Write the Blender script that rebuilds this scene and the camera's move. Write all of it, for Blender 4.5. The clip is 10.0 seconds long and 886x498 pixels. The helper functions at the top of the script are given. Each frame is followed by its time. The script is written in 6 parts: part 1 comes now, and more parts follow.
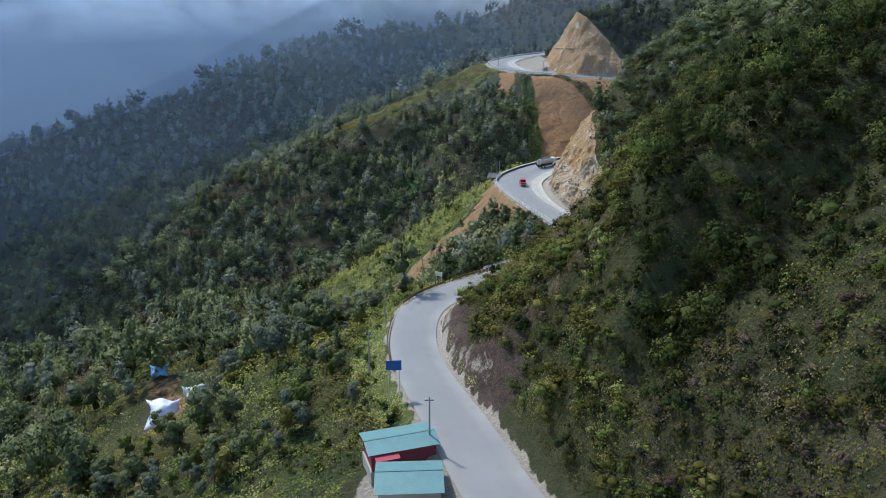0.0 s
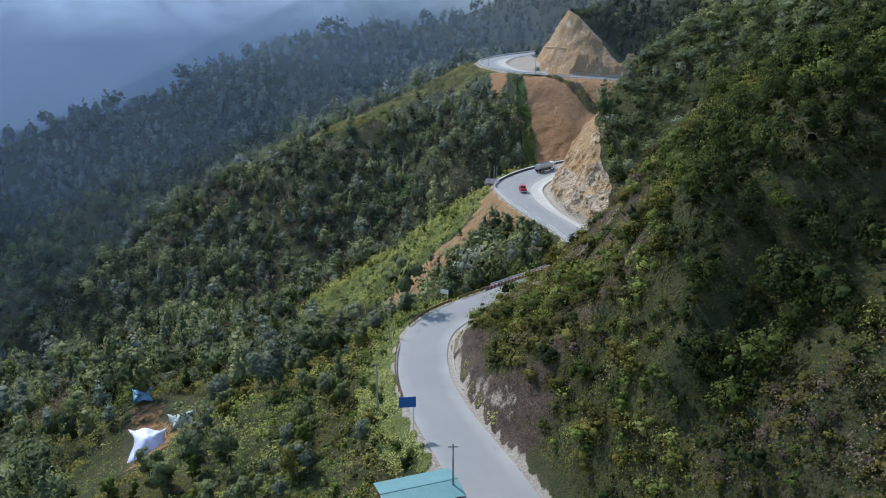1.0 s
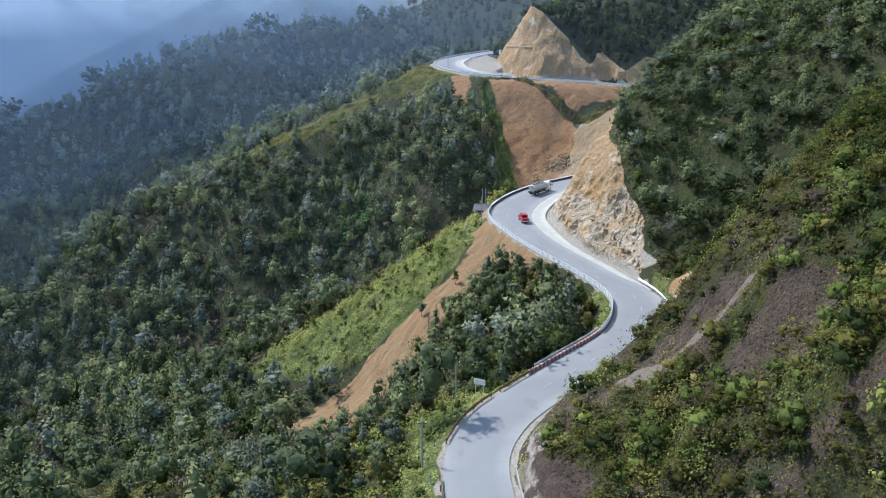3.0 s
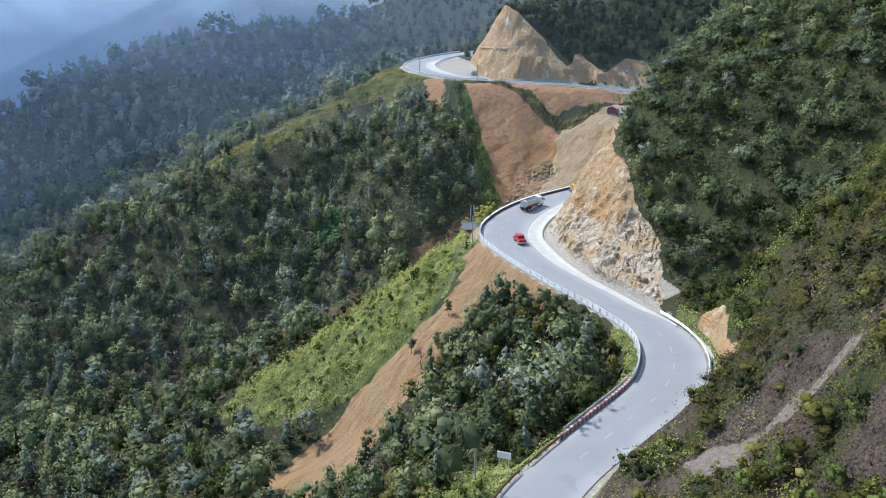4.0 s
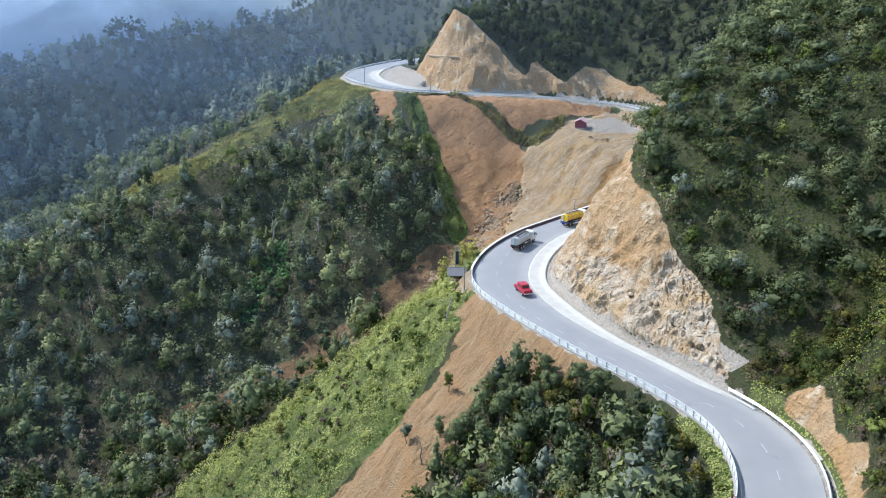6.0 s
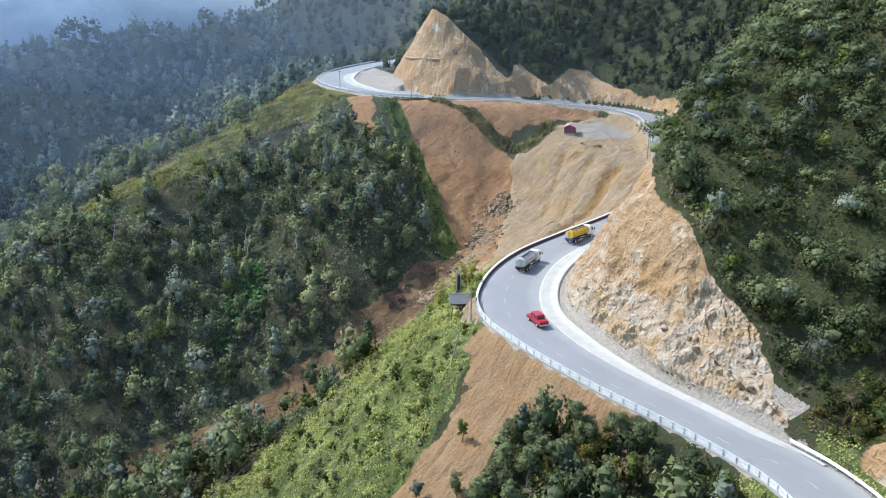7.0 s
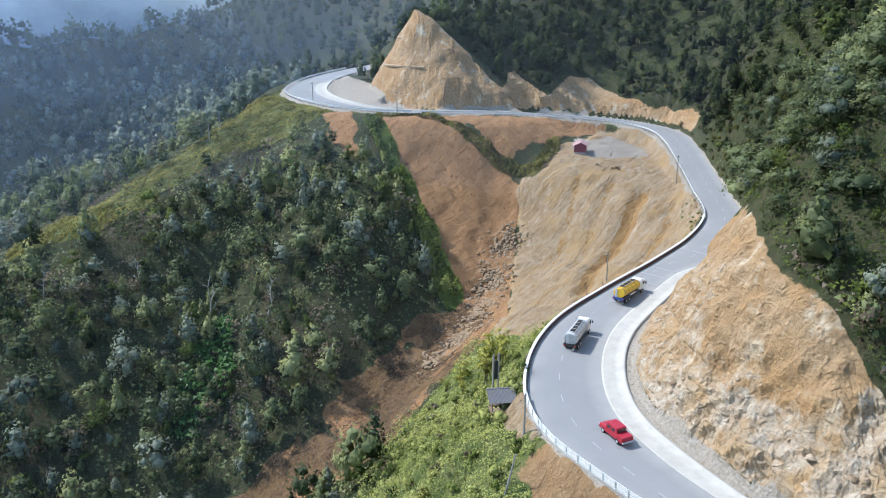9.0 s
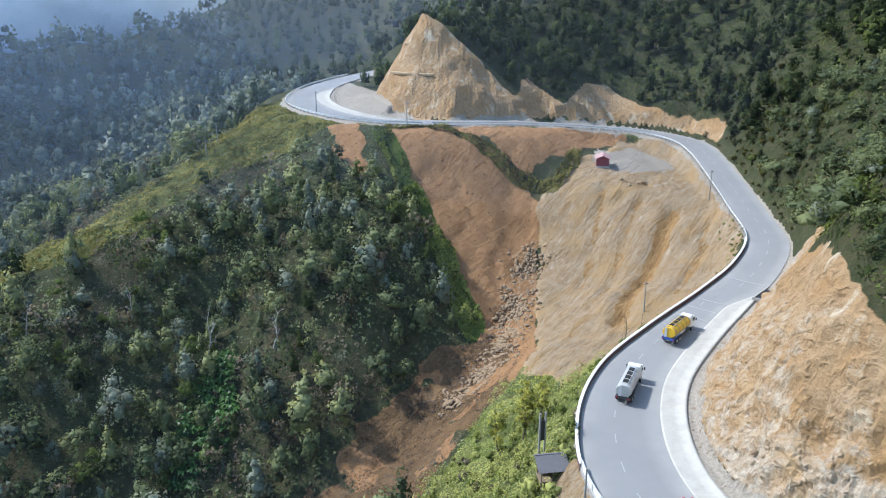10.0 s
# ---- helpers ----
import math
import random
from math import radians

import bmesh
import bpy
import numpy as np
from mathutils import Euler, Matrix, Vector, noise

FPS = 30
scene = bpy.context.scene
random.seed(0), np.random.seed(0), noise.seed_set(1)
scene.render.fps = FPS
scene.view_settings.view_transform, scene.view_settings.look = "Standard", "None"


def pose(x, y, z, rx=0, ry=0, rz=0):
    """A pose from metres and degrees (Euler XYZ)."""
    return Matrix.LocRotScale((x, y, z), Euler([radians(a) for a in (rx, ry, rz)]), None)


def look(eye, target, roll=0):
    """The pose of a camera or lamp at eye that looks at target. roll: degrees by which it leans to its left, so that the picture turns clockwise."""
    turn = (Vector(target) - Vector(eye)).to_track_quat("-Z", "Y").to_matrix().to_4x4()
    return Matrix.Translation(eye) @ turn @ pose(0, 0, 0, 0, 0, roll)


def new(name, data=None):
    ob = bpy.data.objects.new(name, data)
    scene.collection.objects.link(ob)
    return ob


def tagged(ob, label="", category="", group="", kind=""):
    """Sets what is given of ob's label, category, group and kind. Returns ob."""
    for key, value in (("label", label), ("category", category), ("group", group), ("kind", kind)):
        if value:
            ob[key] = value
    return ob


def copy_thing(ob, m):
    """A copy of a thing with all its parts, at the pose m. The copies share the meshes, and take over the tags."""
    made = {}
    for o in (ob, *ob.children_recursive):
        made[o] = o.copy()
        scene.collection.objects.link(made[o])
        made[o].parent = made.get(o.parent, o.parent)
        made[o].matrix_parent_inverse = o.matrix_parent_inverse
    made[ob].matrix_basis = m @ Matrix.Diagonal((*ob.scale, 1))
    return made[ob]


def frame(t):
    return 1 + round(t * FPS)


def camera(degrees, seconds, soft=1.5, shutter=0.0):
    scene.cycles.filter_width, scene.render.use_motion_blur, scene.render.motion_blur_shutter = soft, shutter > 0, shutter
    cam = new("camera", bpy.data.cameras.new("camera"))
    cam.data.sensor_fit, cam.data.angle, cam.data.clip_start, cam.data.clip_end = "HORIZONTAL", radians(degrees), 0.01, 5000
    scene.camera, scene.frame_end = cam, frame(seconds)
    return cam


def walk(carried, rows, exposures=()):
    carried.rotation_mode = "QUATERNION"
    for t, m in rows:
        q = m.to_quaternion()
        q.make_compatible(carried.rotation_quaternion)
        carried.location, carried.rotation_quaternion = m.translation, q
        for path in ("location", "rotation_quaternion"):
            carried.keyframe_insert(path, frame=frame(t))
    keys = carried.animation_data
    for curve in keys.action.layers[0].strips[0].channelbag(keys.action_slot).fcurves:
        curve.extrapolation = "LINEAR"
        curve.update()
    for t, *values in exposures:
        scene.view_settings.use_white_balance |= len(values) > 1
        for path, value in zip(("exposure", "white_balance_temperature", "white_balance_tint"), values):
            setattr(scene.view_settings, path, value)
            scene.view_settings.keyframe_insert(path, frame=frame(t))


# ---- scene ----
cam = camera(60.4, 10.0, 1.05)
METRES, EYE, TILT, LEAN, TURN = 200.0, 100.0, -17.5, 0.0, 0.0
ROWS = [
    (0.0, 0.0, 0.0, 0.0, -0.0, 0.0, -0.0),
    (0.5, -0.0055, 0.0261, 0.009, -0.52, -0.01, 0.09),
    (1.0, -0.0277, 0.057, 0.0194, -1.53, -0.17, 0.37),
    (1.5, -0.0551, 0.0951, 0.0302, -2.77, -0.18, 0.69),
    (2.0, -0.0772, 0.1509, 0.0472, -4.33, -0.33, 1.23),
    (2.5, -0.0925, 0.2106, 0.0657, -5.75, -0.45, 1.68),
    (4.0, -0.1281, 0.3761, 0.117, -10.42, -0.76, 3.07),
    (4.5, -0.1375, 0.4221, 0.131, -12.03, -0.84, 3.52),
    (5.0, -0.1462, 0.4717, 0.1451, -13.68, -0.83, 3.98),
    (5.5, -0.1543, 0.5133, 0.1579, -15.1, -0.81, 4.41),
    (7.0, -0.173, 0.6454, 0.1988, -19.36, -1.13, 5.72),
    (7.5, -0.1741, 0.6929, 0.2144, -20.61, -1.37, 6.1),
    (8.0, -0.1703, 0.7478, 0.2332, -21.74, -1.63, 6.49),
    (8.5, -0.163, 0.796, 0.2503, -22.27, -1.66, 6.66),
    (9.0, -0.1601, 0.84, 0.2664, -22.67, -1.7, 6.83),
    (9.5, -0.158, 0.8795, 0.281, -22.99, -1.76, 6.98),
    (10.0, -0.1575, 0.9224, 0.299, -23.33, -1.8, 7.12),
]
walk(cam, [(t, pose(0, 0, EYE, TILT, LEAN, TURN) @ pose(METRES * x, METRES * y, METRES * z, 90 + pitch, roll, yaw)) for t, x, y, z, yaw, pitch, roll in ROWS],
     [(0.0, 0.32, 5890, 9), (2.5, 0.64, 5800, 9.5), (5.0, 0.93, 5800, 9.5), (7.5, 0.95, 5870, 9), (10.0, 0.85, 5850, 9)])

# ---- world and sun ----
SUN_DIR = Vector((-0.50, 0.54, 0.86)).normalized()
world = bpy.data.worlds.new("sky")
scene.world = world
world.use_nodes = True
wn = world.node_tree.nodes
sky = wn.new("ShaderNodeTexSky")
sky.sky_type = "NISHITA"
sky.sun_disc = False
sky.sun_elevation = math.asin(SUN_DIR.z)
sky.sun_rotation = math.atan2(SUN_DIR.x, SUN_DIR.y)
sky.air_density, sky.dust_density, sky.ozone_density = 1.6, 1.0, 2.0
wn["Background"].inputs["Strength"].default_value = 0.15
world.node_tree.links.new(sky.outputs["Color"], wn["Background"].inputs["Color"])
sun = new("sun", bpy.data.lights.new("sun", "SUN"))
sun.data.energy, sun.data.angle, sun.data.color = 3.4, radians(3.0), (1.0, 0.95, 0.88)
sun.matrix_world = look(SUN_DIR * 100, (0, 0, 0))

# ---- materials ----
class Nodes:
    def __init__(self, name):
        self.mat = bpy.data.materials.new(name)
        self.mat.use_nodes = True
        self.t = self.mat.node_tree
        self.t.nodes.clear()
        self.out = self.t.nodes.new("ShaderNodeOutputMaterial")
        self.pos = self.t.nodes.new("ShaderNodeNewGeometry").outputs["Position"]

    def add(self, kind, **inputs):
        n = self.t.nodes.new(kind)
        for k, v in inputs.items():
            self.put(n.inputs[k.replace("_", " ")], v)
        return n

    def put(self, socket, v):
        if isinstance(v, bpy.types.NodeSocket):
            self.t.links.new(v, socket)
        else:
            socket.default_value = v

    def noise(self, scale, detail=4.0, rough=0.6, stretch=None, distortion=0.0):
        at = self.pos
        if stretch:
            m = self.add("ShaderNodeMapping", Vector=at, Scale=stretch)
            at = m.outputs["Vector"]
        return self.add("ShaderNodeTexNoise", Vector=at, Scale=scale, Detail=detail, Roughness=rough, Distortion=distortion).outputs["Fac"]

    def cells(self, scale, feature="F1", stretch=None):
        at = self.pos
        if stretch:
            at = self.add("ShaderNodeMapping", Vector=at, Scale=stretch).outputs["Vector"]
        n = self.add("ShaderNodeTexVoronoi", Vector=at, Scale=scale)
        n.feature = feature
        return n

    def ramp(self, fac, *stops):
        n = self.add("ShaderNodeValToRGB", Fac=fac)
        e = n.color_ramp.elements
        while len(e) < len(stops):
            e.new(0.5)
        for el, (p, c) in zip(e, stops):
            el.position, el.color = p, (*c, 1) if len(c) == 3 else c
        return n.outputs["Color"]

    def mix(self, fac, a, b, how="MIX"):
        n = self.t.nodes.new("ShaderNodeMix")
        n.data_type, n.blend_type = "RGBA", how
        self.put(n.inputs[0], fac)
        for s, v in ((n.inputs[6], a), (n.inputs[7], b)):
            self.put(s, v if isinstance(v, bpy.types.NodeSocket) else (*v, 1))
        return n.outputs[2]

    def math(self, how, a, b=0.0, c=None):
        n = self.t.nodes.new("ShaderNodeMath")
        n.operation = how
        self.put(n.inputs[0], a)
        self.put(n.inputs[1], b)
        if c is not None:
            self.put(n.inputs[2], c)
        return n.outputs[0]

    def band(self, v, lo, hi):
        n = self.add("ShaderNodeMapRange", Value=v)
        n.inputs["From Min"].default_value, n.inputs["From Max"].default_value = lo, hi
        return n.outputs["Result"]

    def attr(self, name):
        n = self.t.nodes.new("ShaderNodeAttribute")
        n.attribute_name = name
        return n.outputs["Fac"]

    def bump(self, height, strength=0.5, distance=0.1):
        return self.add("ShaderNodeBump", Height=height, Strength=strength, Distance=distance).outputs["Normal"]

    def finish(self, color, rough=0.8, metal=0.0, normal=None, spec=0.3, extra=None):
        b = self.add("ShaderNodeBsdfPrincipled", Roughness=rough, Metallic=metal)
        self.put(b.inputs["Base Color"], color if isinstance(color, bpy.types.NodeSocket) else (*color, 1))
        b.inputs["Specular IOR Level"].default_value = spec
        if normal is not None:
            self.put(b.inputs["Normal"], normal)
        self.t.links.new(b.outputs[0], self.out.inputs["Surface"])
        self.bsdf = b
        return self.mat


def paint(name, color, rough=0.5, metal=0.0, grime=0.25, scale=3.0, spec=0.4):
    """Painted or plain surfaces with dirt at two scales."""
    n = Nodes(name)
    dirt = n.math("MULTIPLY", n.noise(scale), n.noise(scale * 7))
    c = n.mix(n.math("MULTIPLY", n.band(dirt, 0.15, 0.45), grime), color, tuple(v * 0.45 + 0.02 for v in color))
    return n.finish(c, rough, metal, n.bump(n.noise(scale * 9), 0.15, 0.01), spec)


def ground_material():
    n = Nodes("hillside_ground")
    big, mid, fine = n.noise(0.05), n.noise(0.35, 6), n.noise(2.2, 8, 0.7)
    run = n.add("ShaderNodeMapping", Vector=n.pos, Rotation=(0, 0, radians(116)), Scale=(1, 7, 2.5))
    run.vector_type = "TEXTURE"
    runnel = n.add("ShaderNodeTexNoise", Vector=run.outputs[0], Scale=0.55, Detail=6.0, Roughness=0.65, Distortion=0.5).outputs["Fac"]
    floor = n.mix(n.band(mid, 0.35, 0.65), (0.032, 0.044, 0.018), (0.075, 0.066, 0.036))
    floor = n.mix(n.band(fine, 0.4, 0.8), floor, (0.055, 0.066, 0.028))
    grass = n.mix(n.band(mid, 0.35, 0.68), (0.085, 0.115, 0.035), (0.17, 0.165, 0.07))
    grass = n.mix(n.band(fine, 0.45, 0.75), grass, (0.07, 0.10, 0.025))
    rills = n.noise(0.5, 6, 0.65, (1, 1, 0.25), 0.6)
    soil = n.mix(n.band(rills, 0.3, 0.7), (0.24, 0.128, 0.056), (0.35, 0.20, 0.097))
    soil = n.mix(n.band(runnel, 0.52, 0.7), soil, (0.24, 0.125, 0.055))
    soil = n.mix(n.band(fine, 0.5, 0.85), soil, (0.38, 0.25, 0.14))
    soil = n.mix(n.band(n.noise(0.75, 3, 0.6), 0.64, 0.70), soil, (0.10, 0.062, 0.035))
    sand = n.mix(n.band(rills, 0.3, 0.72), (0.29, 0.20, 0.11), (0.41, 0.325, 0.22))
    sand = n.mix(n.band(runnel, 0.52, 0.68), sand, (0.29, 0.185, 0.085))
    sand = n.mix(n.band(runnel, 0.42, 0.3), sand, (0.46, 0.38, 0.28))
    thread = n.add("ShaderNodeTexNoise", Vector=run.outputs[0], Scale=1.9, Detail=5.0, Roughness=0.7, Distortion=0.3).outputs["Fac"]
    sand = n.mix(n.math("MULTIPLY", n.band(thread, 0.52, 0.66), 0.6), sand, (0.24, 0.15, 0.07))
    sand = n.mix(n.band(n.noise(0.09, 5), 0.5, 0.72), sand, (0.40, 0.265, 0.125))
    sand = n.mix(n.band(fine, 0.55, 0.85), sand, (0.27, 0.205, 0.13))
    stone = n.mix(n.band(n.noise(0.7, 6, 0.7), 0.35, 0.68), (0.33, 0.235, 0.14), (0.52, 0.46, 0.37))
    stone = n.mix(n.band(n.noise(0.16, 5), 0.48, 0.66), stone, (0.43, 0.29, 0.15))
    stone = n.mix(n.band(n.noise(2.5, 5, 0.7), 0.55, 0.75), stone, (0.24, 0.17, 0.10))
    ochre = n.mix(n.band(n.noise(0.14, 6, 0.6), 0.35, 0.65), (0.39, 0.275, 0.16), (0.36, 0.22, 0.10))
    ochre = n.mix(n.band(n.noise(0.9, 6, 0.7), 0.45, 0.7), ochre, (0.26, 0.17, 0.09))
    ochre = n.mix(n.band(n.noise(0.3, 5, 0.6, (1, 1, 0.3)), 0.56, 0.7), ochre, (0.52, 0.44, 0.32))
    gravel = n.mix(n.band(fine, 0.35, 0.7), (0.27, 0.23, 0.18), (0.44, 0.40, 0.34))
    wob = n.math("MULTIPLY_ADD", n.math("SUBTRACT", n.noise(0.5, 6, 0.7), 0.5), 1.1, 0.0)

    def mask(name):
        a = n.attr(name)
        return n.band(n.math("ADD", a, n.math("MULTIPLY", wob, n.math("MULTIPLY", n.math("MULTIPLY", a, n.math("SUBTRACT", 1.0, a)), 4.0))), 0.42, 0.58)
    c = n.mix(mask("grass"), floor, grass)
    scree = n.mix(n.band(mid, 0.35, 0.65), (0.055, 0.04, 0.032), (0.105, 0.078, 0.06))
    scree = n.mix(n.band(fine, 0.5, 0.8), scree, (0.155, 0.125, 0.105))
    c = n.mix(mask("scree"), c, scree)
    pale = n.mix(n.band(fine, 0.35, 0.7), (0.15, 0.118, 0.095), (0.265, 0.225, 0.185))
    c = n.mix(mask("track"), c, pale)
    c = n.mix(mask("soil"), c, soil)
    tan = n.mix(n.band(runnel, 0.35, 0.65), (0.32, 0.215, 0.115), (0.22, 0.132, 0.066))
    tan = n.mix(n.band(fine, 0.5, 0.85), tan, (0.41, 0.29, 0.165))
    tan = n.mix(n.band(n.noise(0.16, 5, 0.6), 0.5, 0.7), tan, (0.31, 0.18, 0.085))
    tan = n.mix(n.band(n.noise(0.9, 4, 0.6), 0.62, 0.72), tan, (0.20, 0.13, 0.075))
    c = n.mix(mask("tan"), c, tan)
    # brown earth of the gully, darkened to paint in its shade
    shaded_soil = n.mix(n.band(mid, 0.35, 0.65), (0.095, 0.058, 0.028), (0.165, 0.102, 0.048))
    shaded_soil = n.mix(n.band(fine, 0.45, 0.8), shaded_soil, (0.23, 0.15, 0.085))
    c = n.mix(mask("shaded_soil"), c, shaded_soil)
    c = n.mix(mask("sand"), c, sand)
    wash = n.mix(n.band(thread, 0.4, 0.62), (0.37, 0.235, 0.105), (0.25, 0.145, 0.058))
    c = n.mix(mask("wash"), c, wash)
    c = n.mix(mask("ochre"), c, ochre)
    c = n.mix(mask("stone"), c, stone)
    c = n.mix(mask("gravel"), c, gravel)
    jag = n.add("ShaderNodeTexNoise", Vector=n.pos, Scale=0.8, Detail=6.0, Roughness=0.6, Distortion=0.8)
    jag.noise_type = "RIDGED_MULTIFRACTAL"
    rocky = n.math("MAXIMUM", n.attr("stone"), n.math("MULTIPLY", n.attr("ochre"), 0.7))
    h = n.math("ADD", n.math("MULTIPLY", rills, 0.8), n.math("ADD", fine, n.math("ADD", n.math("MULTIPLY", n.math("MULTIPLY", rocky, jag.outputs["Fac"]), 1.8), n.math("MULTIPLY", n.math("MULTIPLY", n.math("MAXIMUM", n.attr("sand"), n.attr("soil")), n.math("ADD", runnel, n.math("MULTIPLY", n.attr("sand"), n.math("MULTIPLY", thread, 1.1)))), 2.0))))
    return n.finish(c, 0.95, 0, n.bump(h, 0.9, 0.6), 0.15)


def asphalt_material():
    n = Nodes("asphalt")
    fine = n.noise(6, 6, 0.7)
    c = n.mix(n.band(n.noise(0.05, 5), 0.3, 0.7), (0.18, 0.18, 0.182), (0.22, 0.22, 0.218))
    c = n.mix(n.band(fine, 0.35, 0.75), c, (0.19, 0.191, 0.193))
    # pale dust worn in by the wheels, and dark mends
    c = n.mix(n.math("MULTIPLY", n.attr("dust"), n.band(n.noise(0.15, 5), 0.1, 0.8)), c, (0.34, 0.33, 0.305))
    c = n.mix(n.math("MULTIPLY", n.band(n.noise(0.25, 3), 0.68, 0.72), 0.2), c, (0.12, 0.12, 0.125))
    return n.finish(c, 0.75, 0, n.bump(fine, 0.3, 0.02), 0.35)


def concrete_material(name, tone):
    n = Nodes(name)
    c = n.mix(n.band(n.noise(0.5, 6), 0.3, 0.7), tuple(v * 0.82 for v in tone), tone)
    c = n.mix(n.math("MULTIPLY", n.band(n.noise(1.6, 6, 0.7), 0.55, 0.8), 0.5), c, (0.25, 0.22, 0.17))
    return n.finish(c, 0.85, 0, n.bump(n.noise(8, 5), 0.3, 0.02), 0.2)


def foliage_material(name, dark, mid, light, shine=0.6, gloss=0.15):
    n = Nodes(name)
    t = n.attr("tint")
    leaf = n.add("ShaderNodeNewGeometry").outputs["Random Per Island"]
    c = n.ramp(n.math("ADD", t, n.math("MULTIPLY_ADD", leaf, 0.18, -0.09)), (0.0, dark), (0.5, mid), (1.0, light))
    soft = n.t.nodes.new("ShaderNodeAttribute")
    soft.attribute_name = "round"
    turn = n.add("ShaderNodeVectorTransform", Vector=soft.outputs["Vector"])
    turn.vector_type, turn.convert_from, turn.convert_to = "NORMAL", "OBJECT", "WORLD"
    b = n.add("ShaderNodeBsdfPrincipled", Roughness=shine, Normal=turn.outputs[0])
    n.put(b.inputs["Base Color"], c)
    b.inputs["Specular IOR Level"].default_value = gloss
    tr = n.add("ShaderNodeBsdfTranslucent", Color=n.mix(0.4, c, (0.10, 0.13, 0.02)))
    m = n.add("ShaderNodeMixShader", Fac=0.38)
    n.put(m.inputs[1], b.outputs[0])
    n.put(m.inputs[2], tr.outputs[0])
    n.t.links.new(m.outputs[0], n.out.inputs["Surface"])
    return n.mat


GROUND = ground_material()
ASPHALT = asphalt_material()
CONCRETE = concrete_material("pale_concrete", (0.42, 0.40, 0.355))
OLD_CONCRETE = concrete_material("grey_concrete", (0.36, 0.35, 0.33))
WHITE_LINE = paint("road_marking", (0.36, 0.36, 0.355), 0.7, 0, 0.6, 2.0)
FOREST = foliage_material("forest_leaves", (0.055, 0.074, 0.036), (0.155, 0.185, 0.082), (0.30, 0.32, 0.14))
SHRUB = foliage_material("shrub_leaves", (0.038, 0.038, 0.011), (0.145, 0.132, 0.034), (0.31, 0.275, 0.085), 0.7, 0.05)
DRY = foliage_material("dry_twigs", (0.06, 0.042, 0.034), (0.155, 0.115, 0.085), (0.26, 0.22, 0.17), 0.8)
FRESH = foliage_material("fresh_leaves", (0.055, 0.08, 0.018), (0.175, 0.215, 0.05), (0.42, 0.43, 0.14), 0.6, 0.06)
# grey-green leaves, pale and bluish so that they also carry distance haze
SILVER = foliage_material("grey_haze_leaves", (0.065, 0.085, 0.062), (0.16, 0.19, 0.14), (0.28, 0.31, 0.23), 0.6)
YELLOW_LEAF = foliage_material("yellow_leaves", (0.22, 0.21, 0.035), (0.42, 0.40, 0.07), (0.58, 0.54, 0.14), 0.5)
# deep green leaves, dark enough to carry shade in the gully and high slopes
DEEP = foliage_material("deep_green_shade_leaves", (0.018, 0.027, 0.011), (0.05, 0.068, 0.022), (0.15, 0.18, 0.045), 0.7, 0.06)
BARK = paint("bark", (0.16, 0.13, 0.10), 0.9, 0, 0.6, 4.0, 0.1)

# ---- the lie of the land ----
def lattice(ix, iy, seed):
    h = (ix.astype(np.int64) * 374761393 + iy.astype(np.int64) * 668265263 + seed * 974634721) & 0xFFFFFFFF
    h = ((h ^ (h >> 13)) * 1274126177) & 0xFFFFFFFF
    h = (h ^ (h >> 16)) & 0xFFFFFF
    return h / float(0xFFFFFF) * 2 - 1


def vnoise(x, y, size, seed=0):
    """Smooth noise from -1 to 1 with lumps of that size."""
    u, v = np.asarray(x, float) / size, np.asarray(y, float) / size
    iu, iv = np.floor(u), np.floor(v)
    fu, fv = u - iu, v - iv
    fu, fv = fu * fu * (3 - 2 * fu), fv * fv * (3 - 2 * fv)
    a, b = lattice(iu, iv, seed), lattice(iu + 1, iv, seed)
    c, d = lattice(iu, iv + 1, seed), lattice(iu + 1, iv + 1, seed)
    return (a + (b - a) * fu) * (1 - fv) + (c + (d - c) * fu) * fv


def fbm(x, y, size, seed=0, octaves=4, gain=0.5):
    total, amp = 0.0, 1.0
    for o in range(octaves):
        total = total + amp * vnoise(x + 17.3 * o, y - 9.1 * o, size / 2 ** o, seed + o)
        amp *= gain
    return total


def vnoise3(x, y, z, size, seed=0):
    k = np.floor(z / size)
    f = z / size - k
    f = f * f * (3 - 2 * f)
    u, v, w = x / size, y / size, k
    iu, iv = np.floor(u), np.floor(v)
    fu, fv = u - iu, v - iv
    fu, fv = fu * fu * (3 - 2 * fu), fv * fv * (3 - 2 * fv)

    def layer(w):
        s = seed + (w.astype(np.int64) % 997) * 7919
        a, b = lattice(iu, iv, s), lattice(iu + 1, iv, s)
        c, d = lattice(iu, iv + 1, s), lattice(iu + 1, iv + 1, s)
        return (a + (b - a) * fu) * (1 - fv) + (c + (d - c) * fu) * fv
    return layer(w) * (1 - f) + layer(w + 1) * f


def smooth(a, b, x):
    t = np.clip((x - a) / (b - a), 0, 1)
    return t * t * (3 - 2 * t)


def inside(poly, x, y, edge=0.0):
    """Signed distance to a plan outline, positive inside."""
    p = np.array(poly, float)
    q = np.roll(p, -1, axis=0)
    best = np.full(np.shape(x), 1e9)
    odd = np.zeros(np.shape(x), bool)
    for (ax, ay), (bx, by) in zip(p, q):
        dx, dy = bx - ax, by - ay
        t = np.clip(((x - ax) * dx + (y - ay) * dy) / (dx * dx + dy * dy), 0, 1)
        best = np.minimum(best, np.hypot(x - ax - t * dx, y - ay - t * dy))
        if dy != 0:
            cross = ((ay > y) != (by > y)) & (x < dx * (y - ay) / dy + ax)
            odd ^= cross
    return np.where(odd, best, -best)


